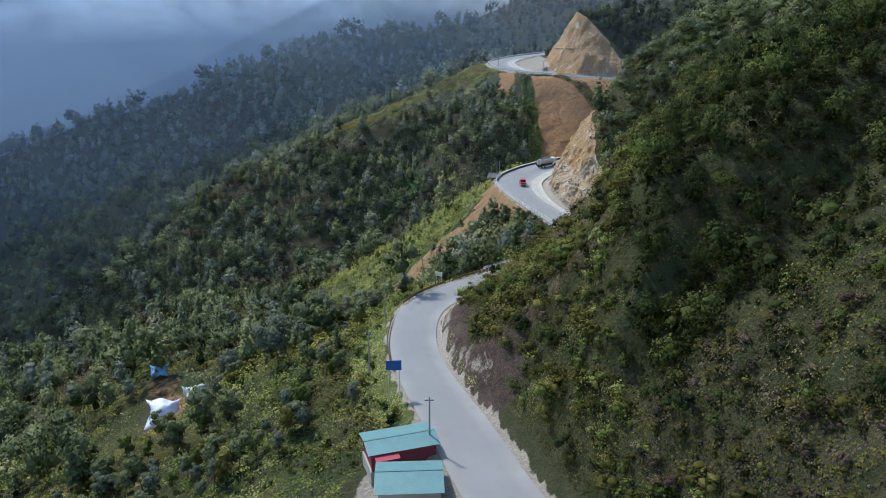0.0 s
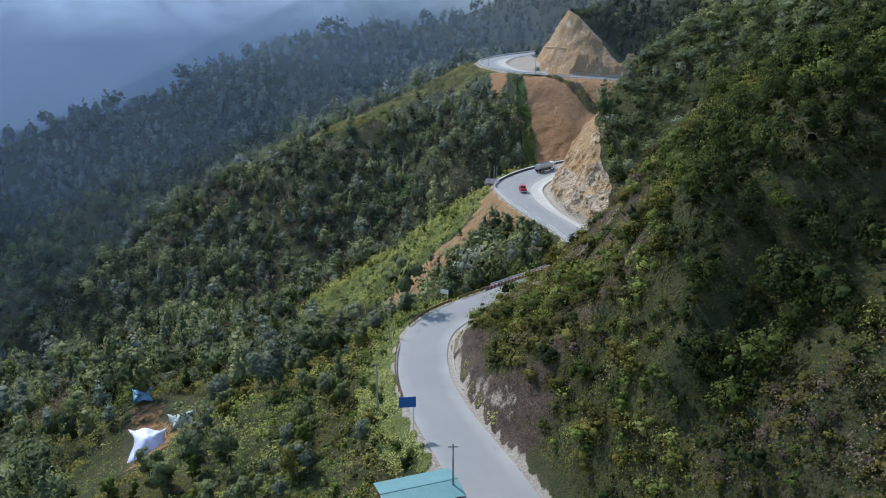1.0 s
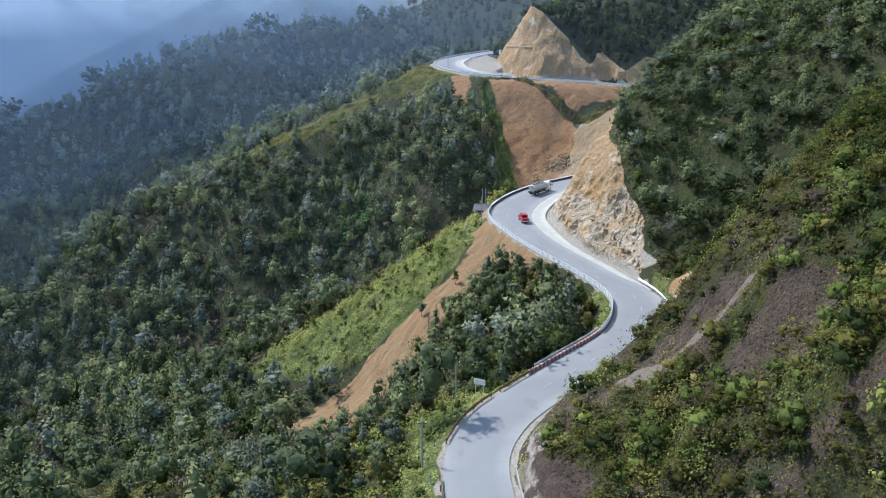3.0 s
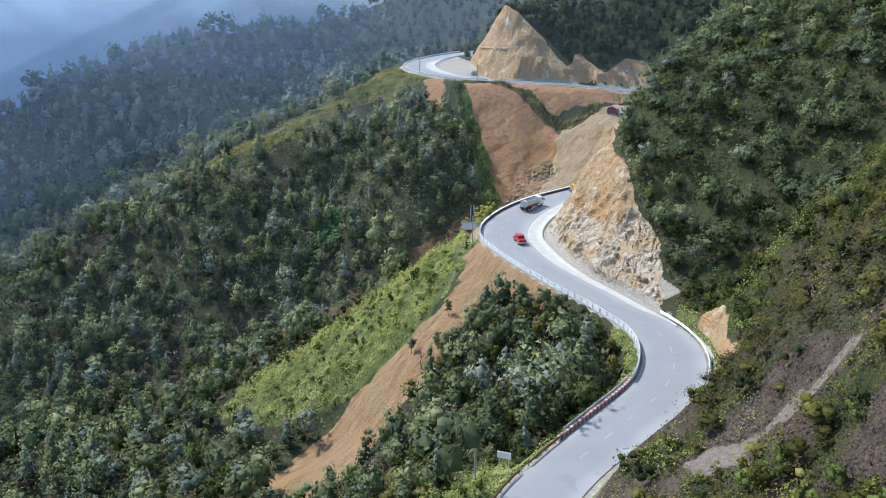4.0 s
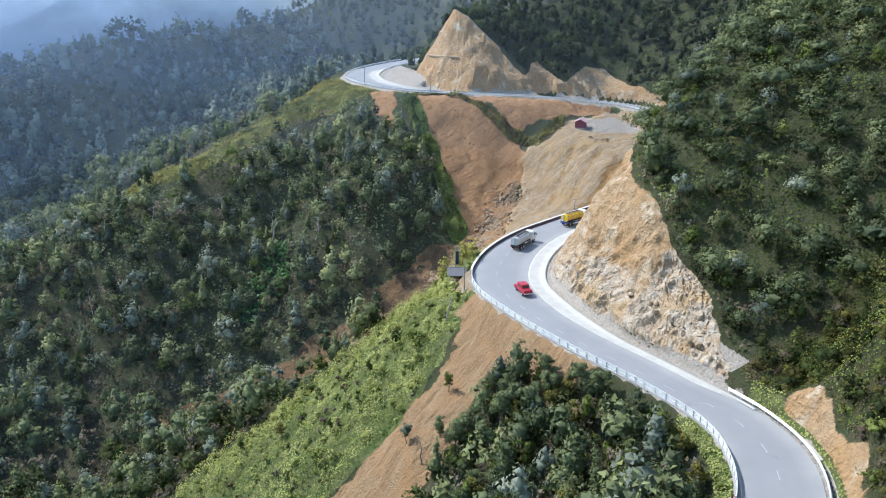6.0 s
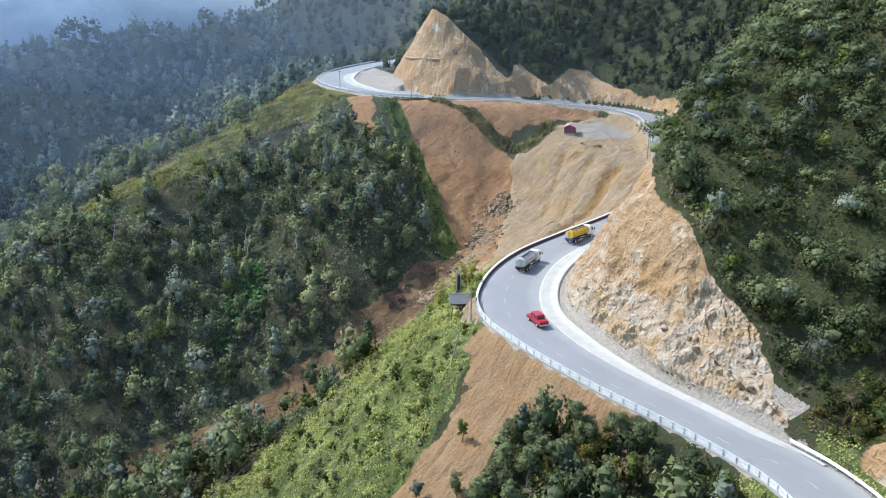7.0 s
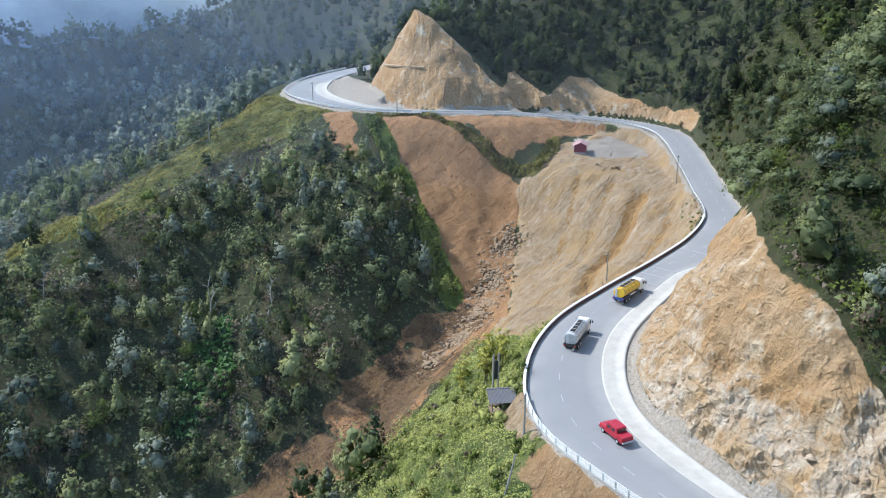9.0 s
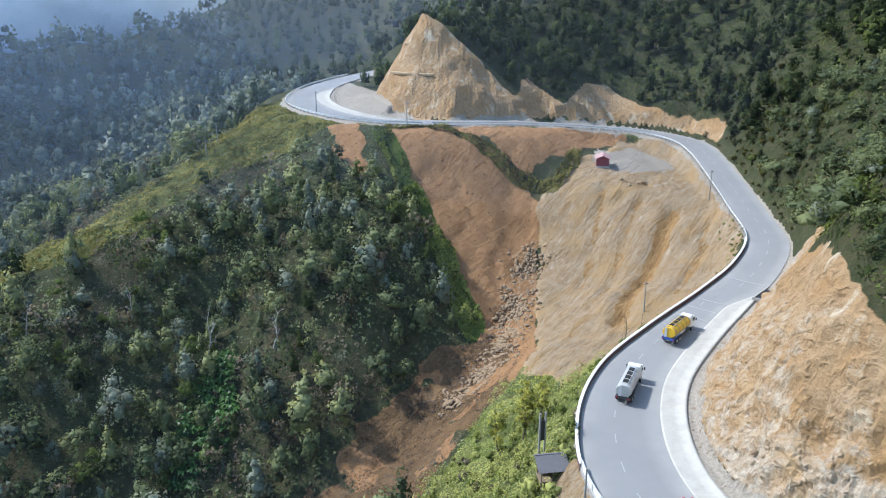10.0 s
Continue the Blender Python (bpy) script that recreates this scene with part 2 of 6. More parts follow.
# road: x, y, height, half width to its left and right
ROAD = [
    (70, -60, 37.5, 5, 5), (46, -8, 38.5, 5, 5), (24, 40, 39.4, 5, 5), (17, 62, 39.8, 5, 5), (8, 83, 40.2, 5, 5), (3, 99, 40.4, 5, 4.8), (-3.2, 118, 40.5, 4.6, 4.4), (-5.6, 131, 40.6, 4.4, 4.4),
    (-4.8, 144, 40.8, 4.4, 4.4), (-0.5, 153, 41.0, 4.4, 4.4), (7, 160.5, 41.2, 4.2, 4.2), (17, 168, 41.6, 4.4, 4.4),
    (28.5, 177, 42.0, 4.8, 4.8), (35, 186.5, 42.3, 5.2, 5.4), (37, 197, 42.5, 5.0, 5.0), (34.2, 210, 42.8, 4.8, 4.6),
    (29.4, 226, 43.0, 5.2, 5.2), (26.6, 243, 43.2, 6.6, 6.6), (27, 257, 43.5, 8.2, 7.4), (33, 270, 43.9, 7.6, 7.6),
    (43.5, 281, 44.5, 6.8, 7.0), (58, 289.5, 45.4, 5.6, 6.2), (76, 297.5, 46.8, 4.8, 5.0),
]
ROAD_UP = [
    (92, 305, 48.4, 4.6, 4.4), (104.5, 314.5, 50.3, 4.4, 4.4), (113, 329, 52.6, 4.4, 4.4), (124, 348, 55.2, 4.4, 4.4), (137, 371, 57.8, 4.6, 4.6),
    (142, 386, 59.2, 5.0, 5.0), (136, 400, 60.6, 5.0, 5.0), (120, 408, 62.2, 4.8, 4.8), (92, 411, 64.8, 4.8, 4.8),
    (66, 410, 66.6, 5.0, 5.0), (48, 412, 68.0, 5.5, 6.0), (37, 423, 69.3, 6.5, 7.0), (33, 443, 70.4, 7.0, 8.0), (39, 463, 71.4, 6.5, 7.0),
    (54, 487, 72.4, 5.2, 5.2), (84, 516, 73.6, 5, 5), (125, 545, 75, 5, 5),
]


def spline(points, step=1.0):
    p = np.array(points, float)
    e = np.vstack([2 * p[0] - p[1], p, 2 * p[-1] - p[-2]])
    out = []
    for i in range(1, len(e) - 2):
        n = max(2, int(np.hypot(*(e[i + 1] - e[i])[:2]) / step))
        t = np.linspace(0, 1, n, endpoint=False)[:, None]
        a, b, c, d = e[i - 1], e[i], e[i + 1], e[i + 2]
        out.append(0.5 * (2 * b + (c - a) * t + (2 * a - 5 * b + 4 * c - d) * t ** 2 + (3 * b - a - 3 * c + d) * t ** 3))
    return np.vstack(out + [p[-1:]])


LINE = spline(ROAD + ROAD_UP)
TAN = np.gradient(LINE[:, :2], axis=0)
TAN /= np.linalg.norm(TAN, axis=1)[:, None]
LEFT = np.stack([-TAN[:, 1], TAN[:, 0]], axis=1)
ALONG = np.concatenate([[0], np.cumsum(np.linalg.norm(np.diff(LINE[:, :2], axis=0), axis=1))])


def near_road(x, y):
    """For plan points: signed offset from the road's line (left positive), its height, half widths and station there."""
    x, y = np.ravel(x), np.ravel(y)
    idx = np.empty(len(x), int)
    for s in range(0, len(x), 20000):
        k = slice(s, s + 20000)
        d2 = (x[k, None] - LINE[None, :, 0]) ** 2 + (y[k, None] - LINE[None, :, 1]) ** 2
        idx[k] = d2.argmin(1)
    dx, dy = x - LINE[idx, 0], y - LINE[idx, 1]
    side = dx * LEFT[idx, 0] + dy * LEFT[idx, 1]
    run = dx * TAN[idx, 0] + dy * TAN[idx, 1]
    dist = np.hypot(dx, dy) * np.where(side >= 0, 1, -1)
    nxt = np.clip(idx + np.where(run > 0, 1, -1), 0, len(LINE) - 1)
    w = np.clip(np.abs(run), 0, 1)[:, None]
    at = LINE[idx] * (1 - w) + LINE[nxt] * w
    off = np.where((idx == 0) | (idx == len(LINE) - 1), dist, np.where(np.abs(dist) < 25, side, dist))
    return off, at[:, 2], at[:, 3], at[:, 4], ALONG[idx] + run


# crests, beds and slopes that shape the hills: x, y, ground height
VALLEY_SIDE = [(-14, 112, 38), (-20, 128, 35), (-33, 143, 30), (-27, 153, 27), (-48, 157, 20), (-63, 162, 9), (-72, 181, 9), (-85, 126, 7),
               (-50, 120, 22), (-60, 90, 18), (-30, 90, 31), (-12, 92, 38), (-110, 192, -4), (-104, 260, -12), (-73, 225, -4), (-130, 150, -14),
               (-200, 220, -32), (-160, 302, -37), (-50, 190, 10), (-26, 168, 25), (-7, 160, 40.3), (-13, 152, 38.5), (-1, 168, 38.5), (-14, 135, 38.5), (-40, 215, 4)]
GRASS_SPUR = [(15, 258, 41), (12, 268, 38), (4, 255, 34.5), (-5, 255, 28.5), (-27, 256, 12.5), (-45, 250, 3), (-62, 246, -4),
              (-23, 231, 4), (-2, 230, 25.5), (13, 247, 39), (-12, 212, 15), (2, 214, 27), (0, 190, 29), (18, 222, 36), (22, 200, 37), (12, 192, 35), (-25, 200, 9)]
GULLY_BED = [(74, 366, 40), (66, 356, 33), (51, 338, 26.5), (36, 328, 20), (15, 320, 13.5), (-12, 314, 3), (-39, 309, -7), (-80, 296, -20), (-130, 290, -34)]
GULLY_SIDES = [(24, 338, 20.5), (0, 290, 20), (30, 303, 33), (20, 290, 31), (-20, 280, 10), (44, 318, 33), (70, 322, 40), (88, 351, 46.6), (75, 342, 36),
               (95, 340, 49), (100, 376, 55.5), (108, 350, 52.8), (90, 366, 52.5), (80, 360, 42), (112, 375, 56), (118, 392, 57.5), (100, 395, 58), (85, 388, 57)]
BARE_SCAR = [(45, 400, 64), (56, 390, 58), (68, 379, 52.5), (78, 370, 47), (58, 360, 40), (44, 360, 42), (38, 345, 30), (34, 380, 55)]
SPINE = [(14, 411, 59), (20, 361, 46), (23, 346, 35), (5, 331, 20), (-16, 331, 10), (-16, 366, 28), (-12, 371, 28), (-26, 345, 14), (-46, 328, 0),
         (-51, 322, -5), (-72, 332, -3), (-104, 346, -6), (-104, 367, 16), (-91, 363, 10), (-42, 363, 28), (-55, 363, 29), (-35, 390, 45.5), (-17, 411, 53.5),
         (1.5, 423, 64), (-52, 399, 42), (-68, 396, 33), (-42, 420, 43), (-10, 397, 51), (22, 443, 68.5), (12, 438, 66), (-140, 335, -18)]
FAR_VALLEY = [(-30, 470, 36), (-34, 490, 42), (-60, 527, 40), (-51, 582, 52), (-4, 602, 56), (42, 670, 84), (92, 602, 82), (-81, 533, 42), (-108, 504, 26),
              (0, 470, 50), (20, 490, 58), (-150, 460, -4), (-100, 440, 8), (-170, 510, 14), (-240, 470, -12), (-300, 440, -20), (110, 760, 125)]
# the crest of the second ridge, and the hidden valley behind it
SECOND_RIDGE = [(7, 655, 91), (-40, 630, 84), (-75, 615, 83), (-119, 605, 73), (-140, 590, 60), (-166, 575, 52), (-203, 555, 35), (-228, 540, 31), (-253, 525, 21), (-293, 500, 5),
                (-60, 700, 40), (-140, 670, 20), (-230, 630, -5), (-310, 590, -20), (0, 740, 70), (-380, 480, -25)]
FAR_RIM = [(0, 1100, 330), (-250, 900, 130), (-420, 720, 20), (-450, 1000, 260), (300, 800, 220), (-250, 380, -28), (-350, 300, -42), (400, 500, 220), (200, 600, 150),
           (0, 1600, 420), (-700, 1500, 420), (-700, 900, 300), (-800, 600, 220), (700, 1500, 300), (700, 700, 280), (-700, 300, 120), (600, 100, 240)]
BACK_HILL = [(127, 425, 76), (110, 447, 87), (137, 421, 69), (150, 412, 72), (150, 500, 120), (180, 410, 96), (160, 335, 90), (210, 330, 112), (250, 420, 145),
             (135, 320, 80), (135, 349, 68), (150, 364, 84), (162, 378, 88), (100, 432, 78), (112, 424, 72), (176, 372, 100), (90, 470, 92), (110, 510, 95), (75, 446, 97.5)]
ROCK_NOSE = [(54, 223, 58), (59, 209, 53), (59, 215, 60), (81, 234, 85), (65, 243, 79), (74, 273, 86), (50, 244, 69), (64, 266, 83), (55, 241, 74), (78, 246, 91),
             (60, 278, 70), (80, 288, 68), (100, 295, 74), (130, 295, 95), (140, 250, 115), (110, 220, 105), (95, 205, 88), (47, 238, 66)]
NOTCH = [(50, 196, 46), (62, 199, 53), (80, 195, 67), (105, 190, 88)]
NEAR_HILL = [(19, 116, 60), (27, 105, 76), (43, 131, 83), (67, 156, 91), (25.6, 86, 60), (38, 84, 69), (29.5, 70, 57), (20.5, 84, 51), (25, 134, 62),
             (33, 109, 81), (34, 158, 68), (33, 172, 59), (26.6, 161, 54), (45, 180, 65), (60, 186, 70), (100, 150, 112), (120, 100, 125), (100, 60, 108), (60, 40, 80),
             (40, 30, 60), (90, 10, 95), (150, 180, 125), (200, 100, 150), (200, 0, 130), (7, 140, 47), (10, 120, 50)]
BEHIND = [(10, -60, 38), (-60, -60, 18), (-150, -20, -18), (60, -60, 70), (-200, 60, -28), (-120, 60, -6), (-50, 30, 22), (-10, 40, 37), (-300, -100, -20), (200, -200, 110), (-100, -250, 10)]

SPOTS = np.array(VALLEY_SIDE + GRASS_SPUR + GULLY_BED + GULLY_SIDES + BARE_SCAR + SPINE + FAR_VALLEY + SECOND_RIDGE + FAR_RIM + BACK_HILL + ROCK_NOSE + NOTCH + NEAR_HILL + BEHIND, float)
ON_ROAD = LINE[::9, :3] - [0, 0, 0.5]
SPOTS = np.vstack([SPOTS, ON_ROAD])
_r = np.hypot(SPOTS[:, None, 0] - SPOTS[None, :, 0], SPOTS[:, None, 1] - SPOTS[None, :, 1])
_n = len(SPOTS)
_A = np.zeros((_n + 3, _n + 3))
_A[:_n, :_n] = _r - np.eye(_n) * 1.2
_A[:_n, _n] = 1
_A[:_n, _n + 1:] = SPOTS[:, :2] / 100
_A[_n:, :_n] = _A[:_n, _n:].T
WEIGHTS = np.linalg.solve(_A, np.concatenate([SPOTS[:, 2], np.zeros(3)]))


def natural(x, y):
    x, y = np.ravel(x), np.ravel(y)
    out = np.empty(len(x))
    for s in range(0, len(x), 20000):
        k = slice(s, s + 20000)
        r = np.sqrt((x[k, None] - SPOTS[None, :, 0]) ** 2 + (y[k, None] - SPOTS[None, :, 1]) ** 2 + 4)
        out[k] = r @ WEIGHTS[:_n] + WEIGHTS[_n] + (WEIGHTS[_n + 1] * x[k] + WEIGHTS[_n + 2] * y[k]) / 100
    return out


CONE = (75, 446, 99.5)
GULLY = [(24, 85), (28, 87), (34, 90), (45, 93), (60, 99), (80, 110)]


def height(x, y):
    """Ground height at plan points, with the road's bench cut into it."""
    shape = np.shape(x)
    x, y = np.ravel(np.asarray(x, float)), np.ravel(np.asarray(y, float))
    off, rz, wl, wr, _ = near_road(x, y)
    d = np.abs(off) - np.where(off > 0, wl, wr)
    h = natural(x, y)
    # the cut spur: steep faces round one peak
    cd = np.hypot(x - CONE[0], y - CONE[1])
    ang = np.arctan2(y - CONE[1], x - CONE[0])
    steep = 1.05 + 0.65 * np.clip(-np.cos(ang), 0, 1) - 0.25 * np.clip(np.cos(ang), 0, 1)
    lim = CONE[2] - steep * cd + 0.6 * fbm(x, y, 9, 31)
    flank = ((x - 75) * 0.63 + (y - 446) * 0.77)
    near = smooth(70, 50, cd) * smooth(5, -1, np.where(x > 75, flank, y - 500)) * (x < 112)
    h = np.where(near > 0, h + near * (np.maximum(lim, rz - 0.5) - h), h)
    rough = smooth(2, 22, d) * (1.2 * fbm(x, y, 26, 3) + 0.5 * fbm(x, y, 7, 8, 3)) + smooth(60, 300, d) * 5 * fbm(x, y, 90, 12)
    h = h + rough + smooth(4, 14, d) * smooth(12, 24, x) * smooth(205, 185, y) * smooth(30, 60, y) * (2.6 * fbm(x, y, 17, 5, 2) + 0.8 * np.abs(fbm(x, y, 6, 6, 2)))
    # a wooded gully in the bank beside the lower road
    g = np.full(x.shape, 1e9)
    for (ax, ay), (bx, by) in zip(GULLY, GULLY[1:]):
        t = np.clip(((x - ax) * (bx - ax) + (y - ay) * (by - ay)) / ((bx - ax) ** 2 + (by - ay) ** 2), 0, 1)
        g = np.minimum(g, np.hypot(x - ax - t * (bx - ax), y - ay - t * (by - ay)))
    h = h - smooth(5, 12, d) * 5.5 * np.exp(-(g / 7.0) ** 2)
    up = rz - 0.05 + 1.75 * np.maximum(d - 1.2, 0) + smooth(1, 5, d) * 1.1 * fbm(x, y, 6, 21)
    down = rz - 0.25 - 1.15 * np.maximum(d - 1.4, 0)
    h = np.where(d > 0, np.clip(h, down, np.maximum(up, down)), h)
    bench = np.where(d < -0.6, rz - 0.35, rz - 0.12)
    k = smooth(1.6, 0.4, d)
    return (h * (1 - k) + bench * k).reshape(shape)

# ---- ground ----
def mesh_from(name, verts, faces, material, smooth_faces=False):
    """A mesh from arrays; faces all of one count of corners."""
    verts, faces = np.asarray(verts, np.float32), np.asarray(faces, np.int32)
    me = bpy.data.meshes.new(name)
    me.vertices.add(len(verts))
    me.vertices.foreach_set("co", verts.ravel())
    k = faces.shape[1]
    me.loops.add(faces.size)
    me.loops.foreach_set("vertex_index", faces.ravel())
    me.polygons.add(len(faces))
    me.polygons.foreach_set("loop_start", np.arange(0, faces.size, k, dtype=np.int32))
    if smooth_faces:
        me.polygons.foreach_set("use_smooth", np.ones(len(faces), bool))
    me.materials.append(material)
    me.update(calc_edges=True)
    return me


def set_attr(me, name, values):
    a = me.attributes.new(name, "FLOAT", "POINT")
    a.data.foreach_set("value", np.asarray(values, np.float32).ravel())


def set_round(me, normals):
    """Leaf normals that follow the round of the crown."""
    a = me.attributes.new("round", "FLOAT_VECTOR", "POINT")
    a.data.foreach_set("vector", np.asarray(normals, np.float32).ravel())


ORANGE_SCAR = [(45, 402), (66, 402), (72, 388), (79, 377), (77, 367), (66, 353), (53, 333), (47, 337), (46, 346), (47, 362), (46, 381)]
PALE_SLOPE = [(80, 374), (92, 378), (97, 384), (112, 390), (124, 398), (136, 390), (132, 372), (118, 346), (106, 323), (91, 311), (66, 302), (50, 296), (41, 300),
              (40, 312), (52, 328), (70, 358)]
GULLY_FLOOR = [(80, 373), (60, 341), (48, 320), (30, 308), (22, 326), (44, 340), (58, 358), (74, 377)]
UPPER_SLOPE = [(66, 405), (125, 404), (128, 397), (105, 389), (80, 381), (72, 392)]
SLIDE = [(19, 244), (21, 229), (13, 233), (5, 226), (-2, 222), (-14, 215), (-26, 205), (-38, 222), (-25, 233), (-16, 237), (-3, 236), (10, 245)]
GULLY_SOIL = [(-57, 317), (-29, 316), (-15, 318), (3, 325), (16, 331), (31, 339), (50, 338), (46, 322), (28, 306), (8, 296), (-10, 300), (-23, 304), (-46, 306)]
NOSE_CUT = [(30, 202), (43, 203), (46.8, 217), (47, 230), (47.3, 243), (51, 254), (56, 262), (61, 268), (70, 275), (86, 284), (103, 297), (112, 312), (100, 316), (60, 300), (20, 270), (20, 230)]
CUT_SPUR = [(75, 451), (88, 436), (100, 424), (106, 416), (60, 408), (40, 420), (36, 440), (42, 466), (56, 480), (64, 466)]
BACK_SLOPE = [(22, 268), (32, 284), (46, 296), (64, 302), (56, 312), (40, 314), (22, 303), (6, 291), (-2, 278), (12, 280)]
UPPER_PAD = [(36, 420), (34, 445), (42, 468), (58, 484), (66, 466), (62, 420)]
SPINE_GRASS = [(30, 452), (14, 450), (-6, 428), (-24, 414), (-42, 402), (-60, 404), (-60, 394), (-38, 389), (-20, 400), (0, 409), (16, 411), (32, 411)]
YARD = [(-12, 76), (4, 76), (2, 92), (-1, 103), (-6, 102), (-12, 90)]
FLAT_PAD = [(106, 371), (118, 366), (130, 378), (127, 395), (110, 390), (102, 382)]
SMALL_SCAR = [(29, 411), (38, 411), (37, 398), (32, 386), (29, 396)]
CAMP = [(-78, 178), (-68, 180), (-54, 156), (-56, 143), (-66, 141), (-72, 158)]
SPUR_GRASS = [(22, 272), (18, 254), (8, 245), (-3, 237), (-16, 238), (-30, 240), (-44, 247), (-50, 258), (-36, 270), (-18, 275), (0, 278), (12, 282)]
VERGE_GRASS = [(-8, 165), (2, 170), (-4, 152), (-11, 140), (-11, 120), (-5, 108), (-9, 106), (-15, 114), (-17, 130), (-14, 150), (-12, 160)]


# channels washed out of the pale slope: line, depth, half width
CHANNELS = [([(103, 345), (92, 336), (79, 328), (65, 316)], 2.6, 3.2), ([(95, 364), (84, 352), (72, 341)], 0.9, 1.8), ([(99, 354), (88, 345), (75, 334), (66, 328)], 1.1, 2.0),
            ([(105, 334), (96, 326), (82, 318)], 1.0, 1.8)]


def zones(x, y):
    """How far each kind of bare or grassy ground covers the plan points, 0 to 1."""
    off, rz, wl, wr, _ = near_road(x, y)
    d = np.abs(off) - np.where(off > 0, wl, wr)
    soft = lambda poly, w=1.5: smooth(-w, w, inside(poly, x, y) + 1.2 * fbm(x, y, 5, 40))
    nat, h = natural(x, y), height(x, y)
    rise = h - rz
    cut = smooth(1.0, 2.0, d) * smooth(0.6, 1.6, rise)
    z = {}
    z["soil"] = np.maximum.reduce([soft(ORANGE_SCAR), soft(SLIDE), soft(GULLY_FLOOR), soft(GULLY_SOIL) * smooth(-0.45, -0.1, fbm(x, y, 9, 56, 3)), soft(UPPER_SLOPE)])
    # gully ground that gets the darker, shade-coloured earth
    z["shaded_soil"] = np.maximum(soft(GULLY_SOIL), soft(GULLY_FLOOR) * smooth(342, 330, y)) * smooth(-0.75, -0.3, fbm(x, y, 7, 69, 3) - 0.25 * smooth(20, 40, x))
    cd = np.hypot(x - CONE[0], y - CONE[1])
    cone = soft(CUT_SPUR, 1.0) * (h > rz - 0.5)
    scallop = np.where(y < 397, 5.0, np.interp(x, (84, 90, 94, 101, 108, 113, 116, 124, 131, 138, 143, 147), (13, 10, 5, 10, 16, 9, 4.5, 11, 15, 17, 8, 4.5)))
    far_cut = cut * smooth(78, 84, x) * np.maximum(smooth(398, 404, y), smooth(143, 146, x) * smooth(374, 380, y)) * smooth(1.5, -1.5, d - scallop + 1.2 * fbm(x, y, 7, 44)) * (off < 0)
    nose = cut * smooth(200, 204, y) * smooth(306, 300, y) * smooth(20, 40, x) * (off < 0)
    nose = nose * smooth(-0.7, 0.7, inside(NOSE_CUT, x, y) + 0.9 * fbm(x, y, 6, 45))
    z["sand"] = np.maximum(soft(PALE_SLOPE), smooth(1.2, 0.8, np.hypot((x - 18.6) / 2.6, (y - 262.5) / 6.5) + 0.3 * fbm(x, y, 3, 55)))
    drift = x + 0.7 * fbm(x, y, 11, 59, 2)
    z["wash"] = z["sand"] * np.maximum.reduce([smooth(0.75 * wide, 0.3 * wide, along(line, drift, y) + 0.8 * fbm(x, y, 3, 76, 2)) * (0.55 + 0.45 * (deep > 2)) for line, deep, wide in CHANNELS])
    z["ochre"] = np.maximum.reduce([cone, far_cut, nose])
    z["stone"] = nose * np.maximum(smooth(234, 222, y + 6 * fbm(x, y, 9, 46)), smooth(55, 48, h + 3 * fbm(x, y, 9, 47)) * smooth(268, 250, y))
    z["stone"] = np.maximum(z["stone"], 0.5 * nose * smooth(17, 9, d + 4 * fbm(x, y, 10, 74)))
    tan = cut * smooth(168, 172, y) * smooth(198, 193, y) * smooth(5, 3, d + fbm(x, y, 5, 48)) * (off < 0)
    z["ochre"] = np.maximum(z["ochre"], tan)
    low = cut * smooth(106, 112, y) * smooth(168, 160, y) * smooth(5, 2.5, d + 2 * fbm(x, y, 6, 49)) * (off < 0)
    z["gravel"] = 0.5 * low
    z["tan"] = np.maximum(soft(SLIDE), smooth(8, 5, d + 2 * fbm(x, y, 5, 57)) * (off > 0) * smooth(214, 222, y) * smooth(258, 250, y))
    z["soil"] = np.maximum(z["soil"], z["tan"])
    z["soil"] = np.maximum.reduce([z["soil"], soft(SMALL_SCAR), 0.55 * soft(CAMP, 3)])
    near_bank = smooth(3, 10, x) * smooth(40, 30, x) * smooth(102, 116, y) * smooth(186, 170, y) * (off < 0) * smooth(0.5, 2, d)
    z["scree"] = near_bank * smooth(-0.05, 0.2, fbm(x, y, 9, 54, 4, 0.6))
    track = np.abs(y - (143.4 - 0.2 * (x - 15))) / np.interp(x, (14, 18, 30), (2.6, 1.5, 0.6))
    z["track"] = smooth(1.4, 0.7, track + 0.7 * fbm(x, y, 3, 53)) * smooth(13.5, 15.5, x) * smooth(31, 28, x)
    foot = smooth(7, 4, d + 2 * fbm(x, y, 5, 58)) * (off < 0) * smooth(100, 106, y) * smooth(174, 166, y) * smooth(0.4, 1.0, d)
    z["scree"] = np.maximum(z["scree"], foot)
    z["track"] = np.maximum(z["track"], 0.75 * foot * smooth(-0.1, 0.3, fbm(x, y, 4, 68, 3)) * smooth(4, 2, d))
    z["grass"] = np.maximum.reduce([soft(SPINE_GRASS, 3), soft(SPUR_GRASS), soft(VERGE_GRASS), soft(BACK_SLOPE), smooth(4, 2, d) * 0.6 * (inside(NOSE_CUT, x, y) < -1.5) * ~((off < 0) & (y < 112)) * ~((off < 0) & (y > 305) & (y < 412))])
    pad = smooth(-2, 2, inside(FLAT_PAD, x, y) + 2.5 * fbm(x, y, 9, 51)) * 0.75
    verge = np.where((off < 0) & (y < 200), 0.62, np.where(((y < 168) & (x < 30)) | ((off > 0) & (y < 330)) | ((off < 0) & (y > 305) & (y < 412)), 0.4, 1.0))
    foot = (off < 0) * (d < 6) * (inside(NOSE_CUT, x, y) > -3) * (z["ochre"] < 0.5) * (y > 206) * (y < 288)
